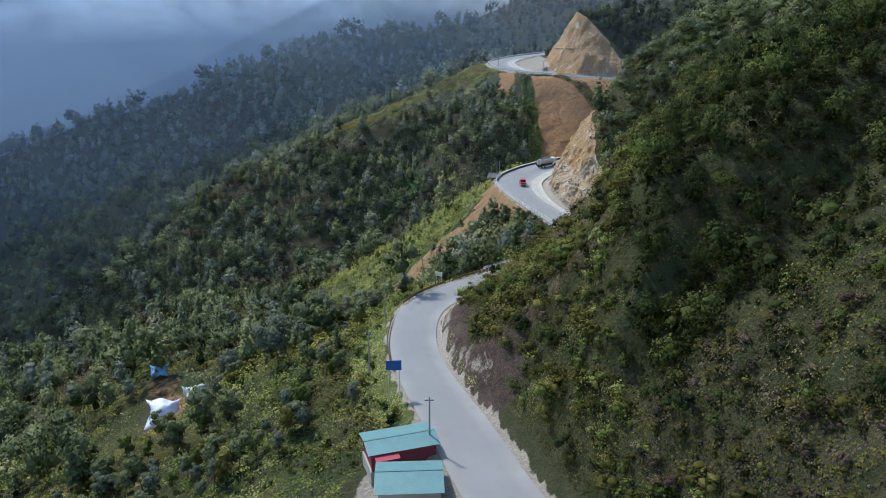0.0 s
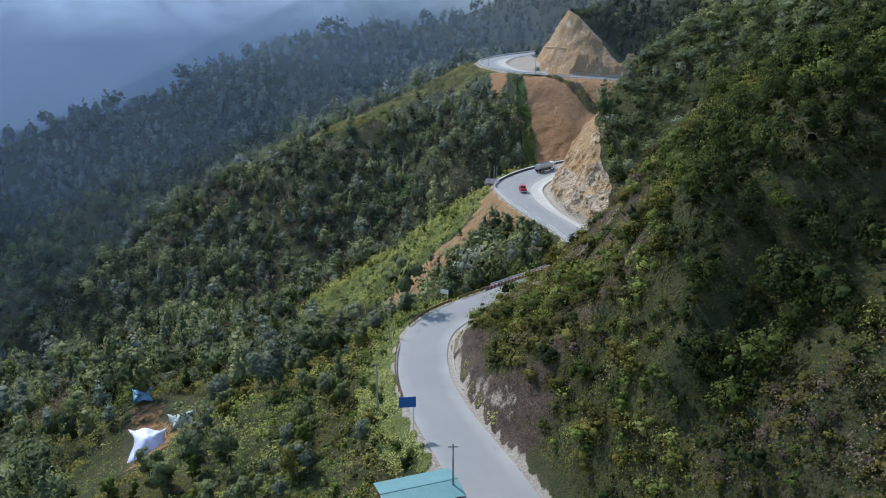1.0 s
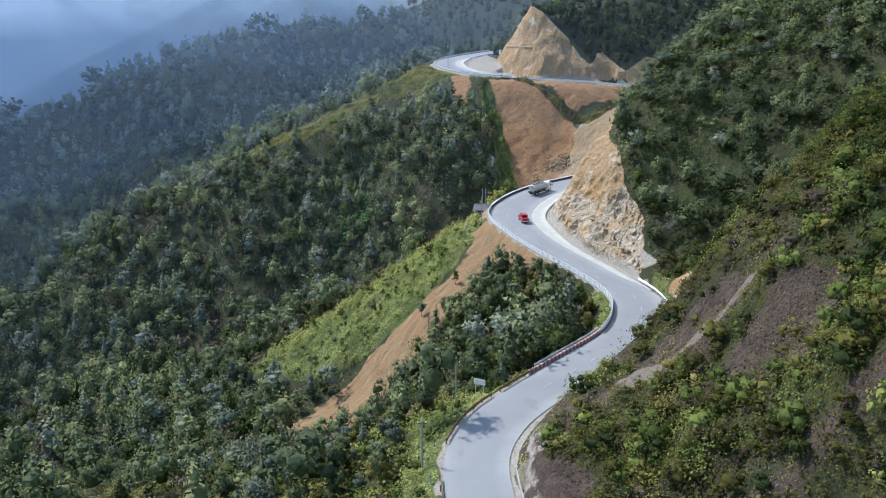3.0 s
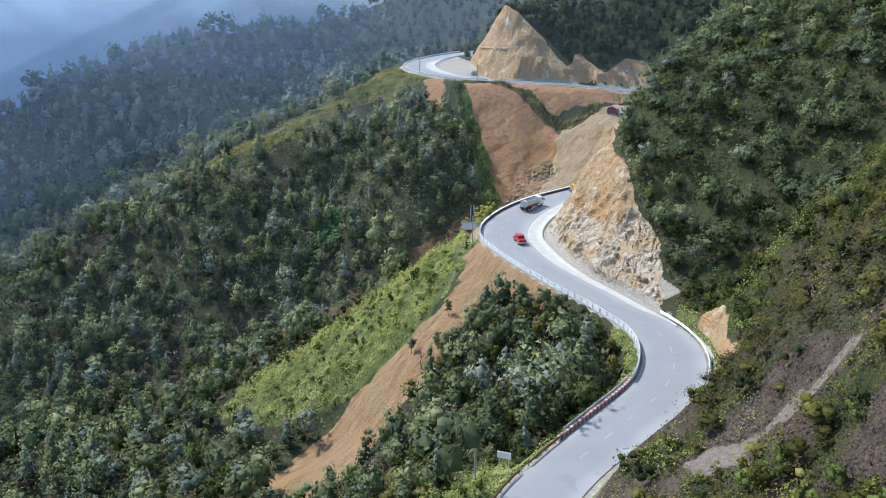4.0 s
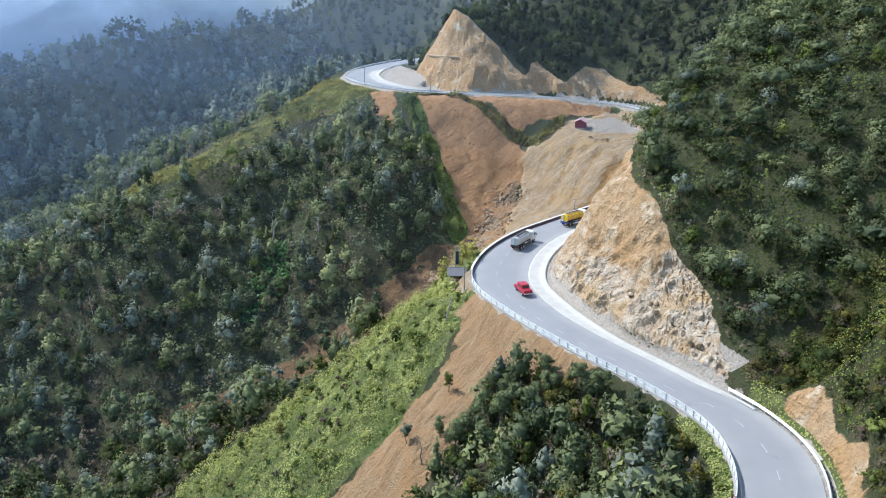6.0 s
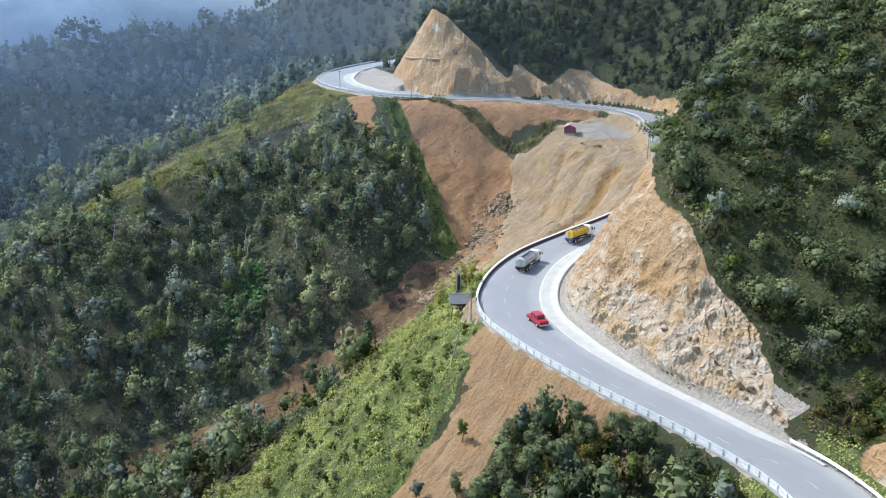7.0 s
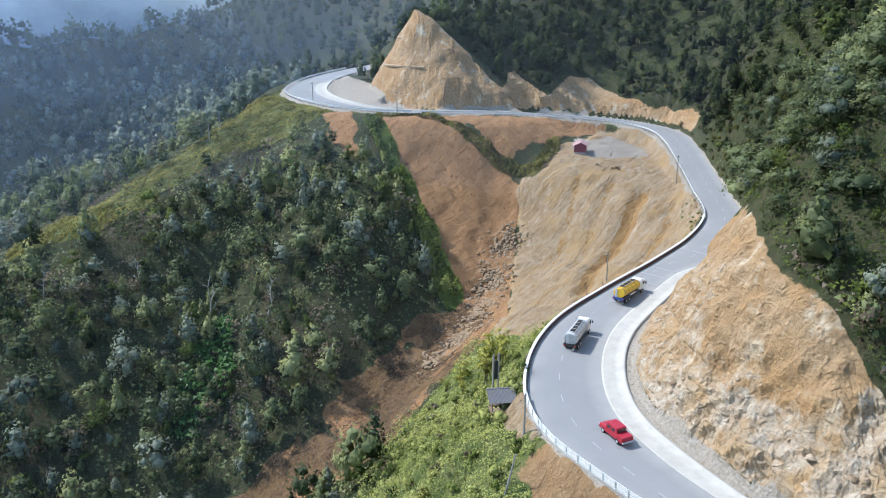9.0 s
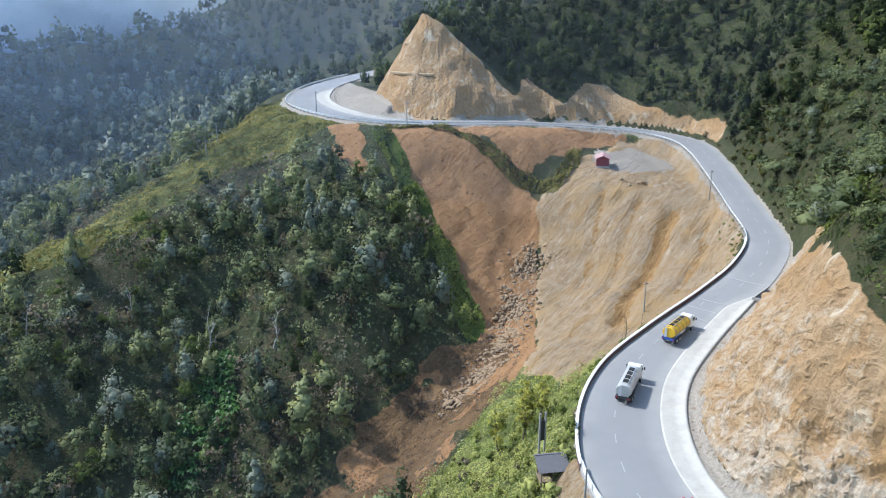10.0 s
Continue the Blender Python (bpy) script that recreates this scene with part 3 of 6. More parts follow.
    z["gravel"] = np.maximum.reduce([z["gravel"], foot, smooth(2.6, 1.0, d / verge + 0.7 * fbm(x, y, 4, 50)), smooth(-1, 1, inside(YARD, x, y)), pad, 0.8 * smooth(-1, 1, inside(UPPER_PAD, x, y)) * smooth(1.2, 0.3, rise)])
    return {k: np.clip(v, 0, 1) for k, v in z.items()}


def along(points, x, y):
    """Distance from a line of plan points."""
    best = np.full(np.shape(x), 1e9)
    for (ax, ay), (bx, by) in zip(points, points[1:]):
        dx, dy = bx - ax, by - ay
        t = np.clip(((x - ax) * dx + (y - ay) * dy) / (dx * dx + dy * dy), 0, 1)
        best = np.minimum(best, np.hypot(x - ax - t * dx, y - ay - t * dy))
    return best


def stretch_lines(lo, a, b, hi, step, far):
    """Grid lines: even between a and b, growing outwards."""
    out = list(np.arange(a, b + step, step))
    s, v = step, out[-1]
    while v < hi:
        s = min(s * 1.07, far)
        v += s
        out.append(v)
    s, v, left = step, a, []
    while v > lo:
        s = min(s * 1.07, far)
        v -= s
        left.append(v)
    return np.array(left[::-1] + out)


gx = stretch_lines(-900, -6, 118, 900, 1.0, 40)
gy = stretch_lines(-260, 60, 340, 1900, 0.9, 40)
finer = lambda g, a, b: np.sort(np.concatenate([g, (g[:-1] + g[1:])[(g[:-1] > a) & (g[:-1] < b)] / 2]))
gx, gy = finer(finer(finer(finer(gx, 34, 62), 35, 54), 124, 170), 128, 152), finer(finer(finer(gy, 202, 284), 352, 470), 385, 470)
GX, GY = np.meshgrid(gx, gy)
GZ = height(GX, GY)
OFF, RZ, WL, WR, RUN = (v.reshape(GX.shape) for v in near_road(GX.ravel(), GY.ravel()))
EDGE = np.abs(OFF) - np.where(OFF > 0, WL, WR)
zone = zones(GX.ravel(), GY.ravel())
zone = {k: v.reshape(GX.shape) for k, v in zone.items()}
# rills down the bare slopes and broken blocks on the cut rock
warp = 2.0 * fbm(GX, GY, 11, 59, 2)
down, across_slope = (GX * 0.9 + GY * 0.43) * 0.12, GX * 0.43 - GY * 0.9
rill = 0.10 * (0.9 - 2.4 * np.abs(fbm(across_slope + warp, down, 4.4, 60, 2))) + 0.30 * (0.8 - 2.2 * np.abs(fbm(across_slope + 0.6 * warp, down * 1.6, 2.3, 63, 2))) + 0.3 * fbm(GX, GY, 2.2, 61, 3)
# sharp channels washed out of the slope
for line, deep, wide in CHANNELS:
    rill = rill - deep * np.clip(1 - along(line, GX + 0.35 * warp, GY) / wide, 0, 1)
GZ = GZ + zone["sand"] * (1 - zone["gravel"]) * rill * 0.95 + zone["soil"] * (1 - zone["gravel"]) * np.where(GY < 250, 0.4 * rill, fbm(GX, GY, 3.5, 62, 4) * 0.45)
HZ, SX, SY = GZ.copy(), np.gradient(GZ, axis=1) / np.gradient(GX, axis=1), np.gradient(GZ, axis=0) / np.gradient(GY, axis=0)


def lookup(grid, x, y):
    """Value of a grid over the plan, between its lines."""
    i = np.clip(np.searchsorted(gx, x) - 1, 0, len(gx) - 2)
    j = np.clip(np.searchsorted(gy, y) - 1, 0, len(gy) - 2)
    u, v = (x - gx[i]) / (gx[i + 1] - gx[i]), (y - gy[j]) / (gy[j + 1] - gy[j])
    return (grid[j, i] * (1 - u) + grid[j, i + 1] * u) * (1 - v) + (grid[j + 1, i] * (1 - u) + grid[j + 1, i + 1] * u) * v


# push the cut faces in and out along their slope, so that ledges and blocks stand proud
gzx = np.gradient(GZ, axis=1) / np.gradient(GX, axis=1)
gzy = np.gradient(GZ, axis=0) / np.gradient(GY, axis=0)
nl = np.sqrt(gzx ** 2 + gzy ** 2 + 1)
face = smooth(0.5, 1.0, np.hypot(gzx, gzy)) * (1 - zone["gravel"])
n1, n2, n3 = vnoise3(GX, GY, GZ, 3.2, 64), vnoise3(GX, GY, GZ, 1.5, 65), vnoise3(GX, GY, GZ, 6.5, 66)
ledges = np.round(n1 * 2.2) / 2.2 * 1.2 + np.round(n2 * 2) / 2 * 0.7 + n3 * 0.9
push = face * (zone["stone"] * ledges * 0.9 + zone["ochre"] * (1 - zone["stone"]) * (0.35 * n1 + 0.3 * n2 + 0.6 * n3))
GX, GY, GZ = GX - gzx / nl * push, GY - gzy / nl * push, GZ + push / nl
ny, nx = GX.shape
ids = np.arange(nx * ny).reshape(ny, nx)
quads = np.stack([ids[:-1, :-1], ids[:-1, 1:], ids[1:, 1:], ids[1:, :-1]], -1).reshape(-1, 4)
me = mesh_from("ground", np.stack([GX, GY, GZ], -1).reshape(-1, 3), quads, GROUND, True)
for k, v in zone.items():
    set_attr(me, k, v)
rough_face = (zone["stone"] + 0.8 * zone["ochre"])[:-1, :-1].ravel() > 0.5
me.polygons.foreach_set("use_smooth", ~rough_face)
ground = tagged(new("ground", me), "steep green mountainside with bare orange scars and cut rock", "ground", kind="structure")

# ---- road ----
def ribbon(name, i0, i1, across, material, lift=0.0, thick=0.0):
    """A strip along the road from station i0 to i1; across: offsets (left positive) as functions of the row."""
    rows = np.arange(i0, i1)
    vs, n = [], len(across)
    for i in rows:
        for k, o in enumerate(across):
            off, up = o(i)
            vs.append((LINE[i, 0] + LEFT[i, 0] * off, LINE[i, 1] + LEFT[i, 1] * off, LINE[i, 2] + up + lift))
    ids = np.arange(len(vs)).reshape(len(rows), n)
    f = np.stack([ids[:-1, 1:], ids[:-1, :-1], ids[1:, :-1], ids[1:, 1:]], -1).reshape(-1, 4)
    return mesh_from(name, vs, f, material, True)


def station(x, y):
    return int(np.argmin(np.hypot(LINE[:, 0] - x, LINE[:, 1] - y)))


END = len(LINE) - 1
HAIR_A, HAIR_B = station(37, 196), station(84, 301)
TOP_A, TOP_B = station(60, 410), station(46, 476)


def inner_width(i):
    """Width of the concrete apron on the inner side of the two hairpins."""
    s = ALONG[i]
    a = smooth(ALONG[HAIR_A], ALONG[HAIR_A] + 12, s) * smooth(ALONG[HAIR_B], ALONG[HAIR_B] - 14, s) * (1.7 + 2.1 * smooth(ALONG[HAIR_A] + 20, ALONG[HAIR_A] + 50, s))
    b = smooth(ALONG[TOP_A], ALONG[TOP_A] + 14, s) * smooth(ALONG[TOP_B], ALONG[TOP_B] - 16, s) * 4.5
    return float(max(a, b))


n_across = 9
across = [(lambda i, q=q: ((LINE[i, 3]) - q * (LINE[i, 3] + LINE[i, 4] - inner_width(i)), 0.06 * (1 - abs(2 * q - 1)))) for q in np.linspace(0, 1, n_across)]
me = ribbon("road", 0, END, across, ASPHALT)
q = np.tile(np.linspace(0, 1, n_across), END)
st = np.repeat(ALONG[:END], n_across)
dust = 0.25 + 0.6 * smooth(0.2, 0.0, q) + 0.7 * smooth(0.72, 1.0, q) + 0.5 * smooth(180, 120, st) + 0.15 * np.sin(q * 25)
set_attr(me, "dust", np.clip(dust, 0, 1))
road = tagged(new("road", me), "grey asphalt mountain road with pale dusty edges", "road", kind="structure")


def apron(name, a, b, label):
    me = ribbon(name, a, b, [
        lambda i: (-LINE[i, 4] + inner_width(i), 0.015), lambda i: (-LINE[i, 4] + inner_width(i), 0.06), lambda i: (-LINE[i, 4] + inner_width(i) - 0.35, 0.07),
        lambda i: (-LINE[i, 4] + inner_width(i) * 0.5, 0.0), lambda i: (-LINE[i, 4] + 0.55, 0.05), lambda i: (-LINE[i, 4] + 0.5, 0.2),
        lambda i: (-LINE[i, 4], 0.22), lambda i: (-LINE[i, 4] - 0.1, -0.1)], CONCRETE)
    return tagged(new(name, me), label, "road edge", kind="structure")


apron("concrete_apron", HAIR_A + 2, HAIR_B - 2, "pale concrete apron and kerb inside the hairpin")
apron("concrete_apron", TOP_A + 2, TOP_B - 2, "pale concrete apron inside the upper hairpin")

# ---- haze and cloud sheets in the valley ----
def haze_material(name, amount, cloud, shade):
    """Sheet standing in for distance haze: pale, lit through from both sides, denser towards the upper valley."""
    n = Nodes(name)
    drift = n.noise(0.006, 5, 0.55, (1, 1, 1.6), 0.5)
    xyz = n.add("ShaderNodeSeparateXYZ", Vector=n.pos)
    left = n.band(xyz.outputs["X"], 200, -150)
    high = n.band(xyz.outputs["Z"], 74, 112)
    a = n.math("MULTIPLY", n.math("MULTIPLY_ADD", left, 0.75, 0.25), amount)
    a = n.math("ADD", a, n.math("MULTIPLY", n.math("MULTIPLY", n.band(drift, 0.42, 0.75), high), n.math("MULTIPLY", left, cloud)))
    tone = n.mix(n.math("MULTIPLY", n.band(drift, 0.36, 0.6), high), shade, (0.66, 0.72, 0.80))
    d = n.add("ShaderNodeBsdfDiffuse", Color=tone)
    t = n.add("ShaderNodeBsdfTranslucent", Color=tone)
    body = n.add("ShaderNodeAddShader")
    n.put(body.inputs[0], d.outputs[0])
    n.put(body.inputs[1], t.outputs[0])
    clear = n.add("ShaderNodeBsdfTransparent")
    m = n.add("ShaderNodeMixShader", Fac=a)
    n.put(m.inputs[1], clear.outputs[0])
    n.put(m.inputs[2], body.outputs[0])
    n.t.links.new(m.outputs[0], n.out.inputs["Surface"])
    return n.mat


def haze_sheet(radius, amount, cloud):
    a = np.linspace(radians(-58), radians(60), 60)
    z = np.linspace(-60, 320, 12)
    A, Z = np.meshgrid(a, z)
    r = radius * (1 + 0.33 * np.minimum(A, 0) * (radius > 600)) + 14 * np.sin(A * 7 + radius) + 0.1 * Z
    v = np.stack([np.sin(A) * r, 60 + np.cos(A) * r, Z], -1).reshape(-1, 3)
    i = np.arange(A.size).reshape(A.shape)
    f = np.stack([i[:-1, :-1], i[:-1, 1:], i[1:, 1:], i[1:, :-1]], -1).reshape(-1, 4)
    ob = new("haze_sheet", mesh_from("haze_sheet", v, f, haze_material("mist", amount, cloud, (0.165, 0.21, 0.275) if cloud else (0.42, 0.54, 0.76)), True))
    return tagged(ob, "translucent blue-white sheet standing in for distance haze and cloud", "mist", kind="stuff")


# added shells, so haze builds up with distance; the last two add cloud
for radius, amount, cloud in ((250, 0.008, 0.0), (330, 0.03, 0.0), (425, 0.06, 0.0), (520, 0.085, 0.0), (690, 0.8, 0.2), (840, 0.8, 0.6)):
    haze_sheet(radius, amount, cloud)

# ---- woods ----
def unit_rows(v):
    return v / np.maximum(np.linalg.norm(v, axis=-1, keepdims=True), 1e-6)


def leaf_cloud(rng, lobes, count, leaf, flat=1.0):
    """Small leaf faces on a set of lobes (x, y, z, radius): corners and normals, each as an array (count, 3, 3)."""
    lobes = np.array(lobes, float)
    pick = rng.choice(len(lobes), count, p=lobes[:, 3] ** 2 / (lobes[:, 3] ** 2).sum())
    n = rng.normal(size=(count, 3))
    n[:, 2] = np.abs(n[:, 2]) * 1.0 - 0.35
    n = unit_rows(n)
    r = lobes[pick, 3] * rng.uniform(0.8, 1.12, count)
    c = lobes[pick, :3] + n * r[:, None] * [1, 1, flat]
    nn = unit_rows(n + rng.normal(size=(count, 3)) * 0.42)
    u = unit_rows(np.cross(nn, rng.normal(size=(count, 3))))
    v = np.cross(nn, u)
    s = leaf * rng.uniform(0.55, 1.45, count)[:, None]
    tri = np.stack([c + u * s, c - u * s * 0.5 + v * s * 0.8, c - u * s * 0.5 - v * s * 0.8], 1)
    return tri, np.repeat(round_of(rng, c, n, lobes)[:, None], 3, axis=1)


def round_of(rng, c, n, lobes):
    """Normals between those of a lobe and those of the whole crown."""
    low = np.average(lobes[:, :3], axis=0, weights=lobes[:, 3]) - [0, 0, 0.35 * lobes[:, 3].max()]
    return unit_rows(0.5 * n + 0.8 * unit_rows(c - low) + 0.16 * rng.normal(size=c.shape))


ICO = (np.array([(0, 0, 1), (0.89, 0, 0.45), (0.28, 0.85, 0.45), (-0.72, 0.53, 0.45), (-0.72, -0.53, 0.45), (0.28, -0.85, 0.45),
                 (0.72, 0.53, -0.45), (-0.28, 0.85, -0.45), (-0.89, 0, -0.45), (-0.28, -0.85, -0.45), (0.72, -0.53, -0.45), (0, 0, -1)]),
       np.array([(0, 1, 2), (0, 2, 3), (0, 3, 4), (0, 4, 5), (0, 5, 1), (1, 6, 2), (2, 7, 3), (3, 8, 4), (4, 9, 5), (5, 10, 1),
                 (2, 6, 7), (3, 7, 8), (4, 8, 9), (5, 9, 10), (1, 10, 6)]))


def crown(rng, kind, leaves, leaf, cores=7, fill=0.68):
    """Unit crown (height about 1, base at 0): corners and normals (n, 3, 3)."""
    if kind == "broad":
        lobes = [(0, 0, 0.55, 0.28)] + [(0.31 * math.cos(a) * math.cos(b), 0.31 * math.sin(a) * math.cos(b), 0.55 + 0.34 * math.sin(b), rng.uniform(0.09, 0.19))
                                        for a, b in zip(rng.uniform(0, 6.28, 13), rng.uniform(-0.4, 1.4, 13))]
    elif kind == "dome":
        lobes = [(rng.uniform(-.1, .1), rng.uniform(-.1, .1), z, r) for z, r in ((0.3, 0.2), (0.5, 0.23), (0.68, 0.2), (0.84, 0.13))]
        lobes += [(0.2 * math.cos(a), 0.2 * math.sin(a), rng.uniform(0.35, 0.75), rng.uniform(0.09, 0.15)) for a in rng.uniform(0, 6.28, 7)]
    elif kind == "tall":
        lobes = [(rng.uniform(-.06, .06), rng.uniform(-.06, .06), z, 0.24 * (1.12 - z) + 0.03) for z in np.linspace(0.25, 0.95, 7)]
    elif kind == "airy":
        lobes = [(0.3 * math.cos(a) * rng.uniform(0.3, 1), 0.3 * math.sin(a) * rng.uniform(0.3, 1), rng.uniform(0.3, 0.95), rng.uniform(0.09, 0.17))
                 for a in rng.uniform(0, 6.28, 11)]
    else:
        lobes = [(0.3 * math.cos(a), 0.3 * math.sin(a), rng.uniform(0.15, 0.5), rng.uniform(0.2, 0.34)) for a in rng.uniform(0, 6.28, 5)] + [(0, 0, 0.5, 0.34)]
    tri, nrm = leaf_cloud(rng, lobes, leaves, leaf)
    if kind == "airy":
        return tri, nrm
    body, faces = masses(rng, sorted(lobes, key=lambda q: -q[3])[:cores], fill)
    return np.concatenate([tri, body]), np.concatenate([nrm, faces])


def masses(rng, lobes, fill, flat=1.0):
    """Lumpy inner masses of twigs and leaves under the outer ones."""
    every = np.array(lobes, float)
    tri, nrm = [], []
    for x, y, z, r in lobes:
        p = ICO[0] * rng.uniform(0.62, 1.2, (12, 1)) * r * fill * [1, 1, flat] + [x, y, z]
        tri.append(p[ICO[1]])
        nrm.append(round_of(rng, p, ICO[0], every)[ICO[1]])
    return np.concatenate(tri), np.concatenate(nrm)


def scatter(rng, box, step, keep):
    """Jittered plan points in a box, kept where keep(x, y) says so."""
    x, y = np.meshgrid(np.arange(box[0], box[1], step), np.arange(box[2], box[3], step))
    x, y = x.ravel() + rng.uniform(-.48, .48, x.size) * step, y.ravel() + rng.uniform(-.48, .48, x.size) * step
    k = keep(x, y) > rng.random(x.size)
    return x[k], y[k]


def plant(name, rng, spots, kinds, sizes, material, label, tint=(0.5, 0.18), trunk=0.0, patchy=18, girth=(0.72, 1.1)):
    """Many plants as one joined mesh. kinds: list of unit crowns; sizes: low, high."""
    x, y = spots
    if not len(x):
        return None
    z = lookup(HZ, x, y)
    tris, tints, rounds = [], [], []
    which = rng.integers(0, len(kinds), len(x))
    size = (sizes[0] + (sizes[1] - sizes[0]) * rng.random(len(x)) ** 1.7) * (1 + 0.25 * fbm(x, y, 25, 70, 2))
    spin = rng.uniform(0, 6.28, len(x))
    tone = np.clip(rng.normal(tint[0], tint[1], len(x)) + 0.16 * fbm(x, y, patchy, 71, 2), 0.02, 0.98)
    for k, (unit, bend) in enumerate(kinds):
        m = np.flatnonzero(which == k)
        if not len(m):
            continue
        c, s = np.cos(spin[m]), np.sin(spin[m])
        wide = rng.uniform(*girth, len(m))
        u = unit[None] * size[m, None, None, None]
        p = np.empty((len(m),) + unit.shape)
        p[..., 0] = (u[..., 0] * c[:, None, None] - u[..., 1] * s[:, None, None]) * wide[:, None, None] + x[m, None, None]
        p[..., 1] = (u[..., 0] * s[:, None, None] + u[..., 1] * c[:, None, None]) * wide[:, None, None] + y[m, None, None]
        p[..., 2] = u[..., 2] + z[m, None, None] + trunk * size[m, None, None] - 0.25
        tris.append(p.reshape(-1, 3))
        q = np.empty(p.shape, np.float32)
        q[..., 0] = bend[None, ..., 0] * c[:, None, None] - bend[None, ..., 1] * s[:, None, None]
        q[..., 1] = bend[None, ..., 0] * s[:, None, None] + bend[None, ..., 1] * c[:, None, None]
        q[..., 2] = bend[None, ..., 2]
        rounds.append(q.reshape(-1, 3))
        tints.append(np.repeat(tone[m], unit.shape[0] * 3))
    v = np.concatenate(tris)
    me = mesh_from(name, v, np.arange(len(v)).reshape(-1, 3), material)
    set_attr(me, "tint", np.concatenate(tints))
    set_round(me, np.concatenate(rounds))
    return tagged(new(name, me), label, "woods", kind="stuff")


rng = np.random.default_rng(5)


def wooded(x, y):
    """Chance of a tree: none on the road, bare ground and grass."""
    off, d = lookup(OFF, x, y), lookup(EDGE, x, y)
    z = {k: lookup(v, x, y) for k, v in zone.items()}
    bare = np.maximum.reduce([z["soil"], z["shaded_soil"], z["sand"], z["stone"], z["gravel"], z["ochre"], z["track"]])
    pad = (inside(UPPER_PAD, x, y) > 0) | ((inside(NOSE_CUT, x, y) > -0.5) & (off < 0) & (d < 12)) | ((x < 5) & (inside(YARD, x, y) > -2))
    return (d > np.where(off > 0, np.where(y > 390, 9.0, 5.0), 2.5)) * (bare < 0.3) * ~pad * np.where(inside(GULLY_SOIL, x, y) > 2, 0.06, 1) * np.where(z["grass"] > 0.4, 0.02, 1)


def in_view(x, y):
    """The fan of ground that the flight looks over."""
    return (x > -0.72 * y - 25) & (x < 0.95 * (y + 40) + 10) & (y > 62)


def clearing(x, y):
    """Fewer trees round the tarpaulins on the lower slope."""
    return np.where(np.hypot((x + 64) / 16, (y - 157) / 31) < 1, 0.0, np.where((np.hypot(x + 48.6, y - 154) < 7) | (np.hypot(x + 34.5, y - 140) < 8), 0.0, np.where((x > -60) & (x < -14) & (y < 170), 0.6, 1.0)))


def carpet(name, rng, box, count, keep, lump, size, leaf, material, label, tint=(0.45, 0.15), patchy=7):
    """Leaves strewn over humps of scrub that cover the ground."""
    x, y = rng.uniform(box[0], box[1], count), rng.uniform(box[2], box[3], count)
    k = keep(x, y) > rng.random(count)
    x, y = x[k], y[k]
    low = 0.15 + 0.85 * smooth(0.5, 8, lookup(EDGE, x, y))
    hump = lambda a, b: low * lump * np.clip(fbm(a, b, size, 90, 4, 0.6) + 0.35, 0.03, 1.4)
    h, e = hump(x, y), 0.25
    sx, sy = lookup(SX, x, y) + (hump(x + e, y) - h) / e, lookup(SY, x, y) + (hump(x, y + e) - h) / e
    c = np.stack([x, y, lookup(HZ, x, y) + h * np.sqrt(rng.uniform(0.05, 1.1, len(x)))], -1)
    nn = np.stack([-sx, -sy, np.ones(len(x))], -1)
    nn = unit_rows(unit_rows(nn) + rng.normal(size=nn.shape) * 0.16)
    u = unit_rows(np.cross(nn, rng.normal(size=nn.shape)))
    v = np.cross(nn, u)
    s = leaf * rng.uniform(0.55, 1.5, len(x))[:, None]
    p = np.stack([c + u * s, c - u * s * 0.5 + v * s * 0.8, c - u * s * 0.5 - v * s * 0.8], 1).reshape(-1, 3)
    me = mesh_from(name, p, np.arange(len(p)).reshape(-1, 3), material)
    # tint also rises with hump height: lit tops and shaded hollows in the colour
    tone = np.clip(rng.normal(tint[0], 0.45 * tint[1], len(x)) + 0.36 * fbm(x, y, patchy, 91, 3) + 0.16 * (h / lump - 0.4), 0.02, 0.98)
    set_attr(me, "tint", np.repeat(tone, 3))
    set_round(me, np.repeat(nn, 3, axis=0))
    return tagged(new(name, me), label, "undergrowth", kind="stuff")


MIDDLE = [crown(rng, k, 175, 0.037, 6, 0.62) for k in ("dome", "tall", "broad", "dome", "tall", "dome", "airy", "dome")]
NEAR = [crown(rng, k, 340, 0.029, 5, 0.5) for k in ("broad", "dome", "dome", "bush", "tall")]
CLOSE = [crown(rng, k, 430, 0.027, 4, 0.45) for k in ("broad", "dome", "dome", "bush")]
HIGHER = [crown(rng, k, 90, 0.05, 4, 0.74) for k in ("dome", "broad", "tall", "dome")]
FARTHER = [crown(rng, k, 36, 0.075, 3, 0.8) for k in ("broad", "dome", "tall", "dome")]
thin = lambda x, y: np.where(fbm(x, y, 34, 86, 3) > 0.28, 0.6, 1.0) * np.where(inside(SPINE_GRASS, x, y) > -13, 0.4, 1.0)
bare_near = lambda x, y: (inside(ORANGE_SCAR, x, y) > -7) | (inside(PALE_SLOPE, x, y) > -6) | (inside(UPPER_SLOPE, x, y) > -4) | ((inside(CUT_SPUR, x, y) > -3) & (y < 455))
lower_bank = lambda x, y: ((lookup(OFF, x, y) < 0) & (y < 208)) | bare_near(x, y) | (inside(SPUR_GRASS, x, y) > -3)
left_slope = lambda x, y: wooded(x, y) * ~lower_bank(x, y) * in_view(x, y) * (x < 50) * clearing(x, y)
right_slope = lambda x, y: wooded(x, y) * in_view(x, y) * ((x >= 50) | ((y < 330) & (x > 36))) * ((y > 208) | (lookup(EDGE, x, y) > 22)) * ~bare_near(x, y)
LEFT_BOX, RIGHT_BOX = (-190, 60, 120, 470), (36, 260, 190, 470)
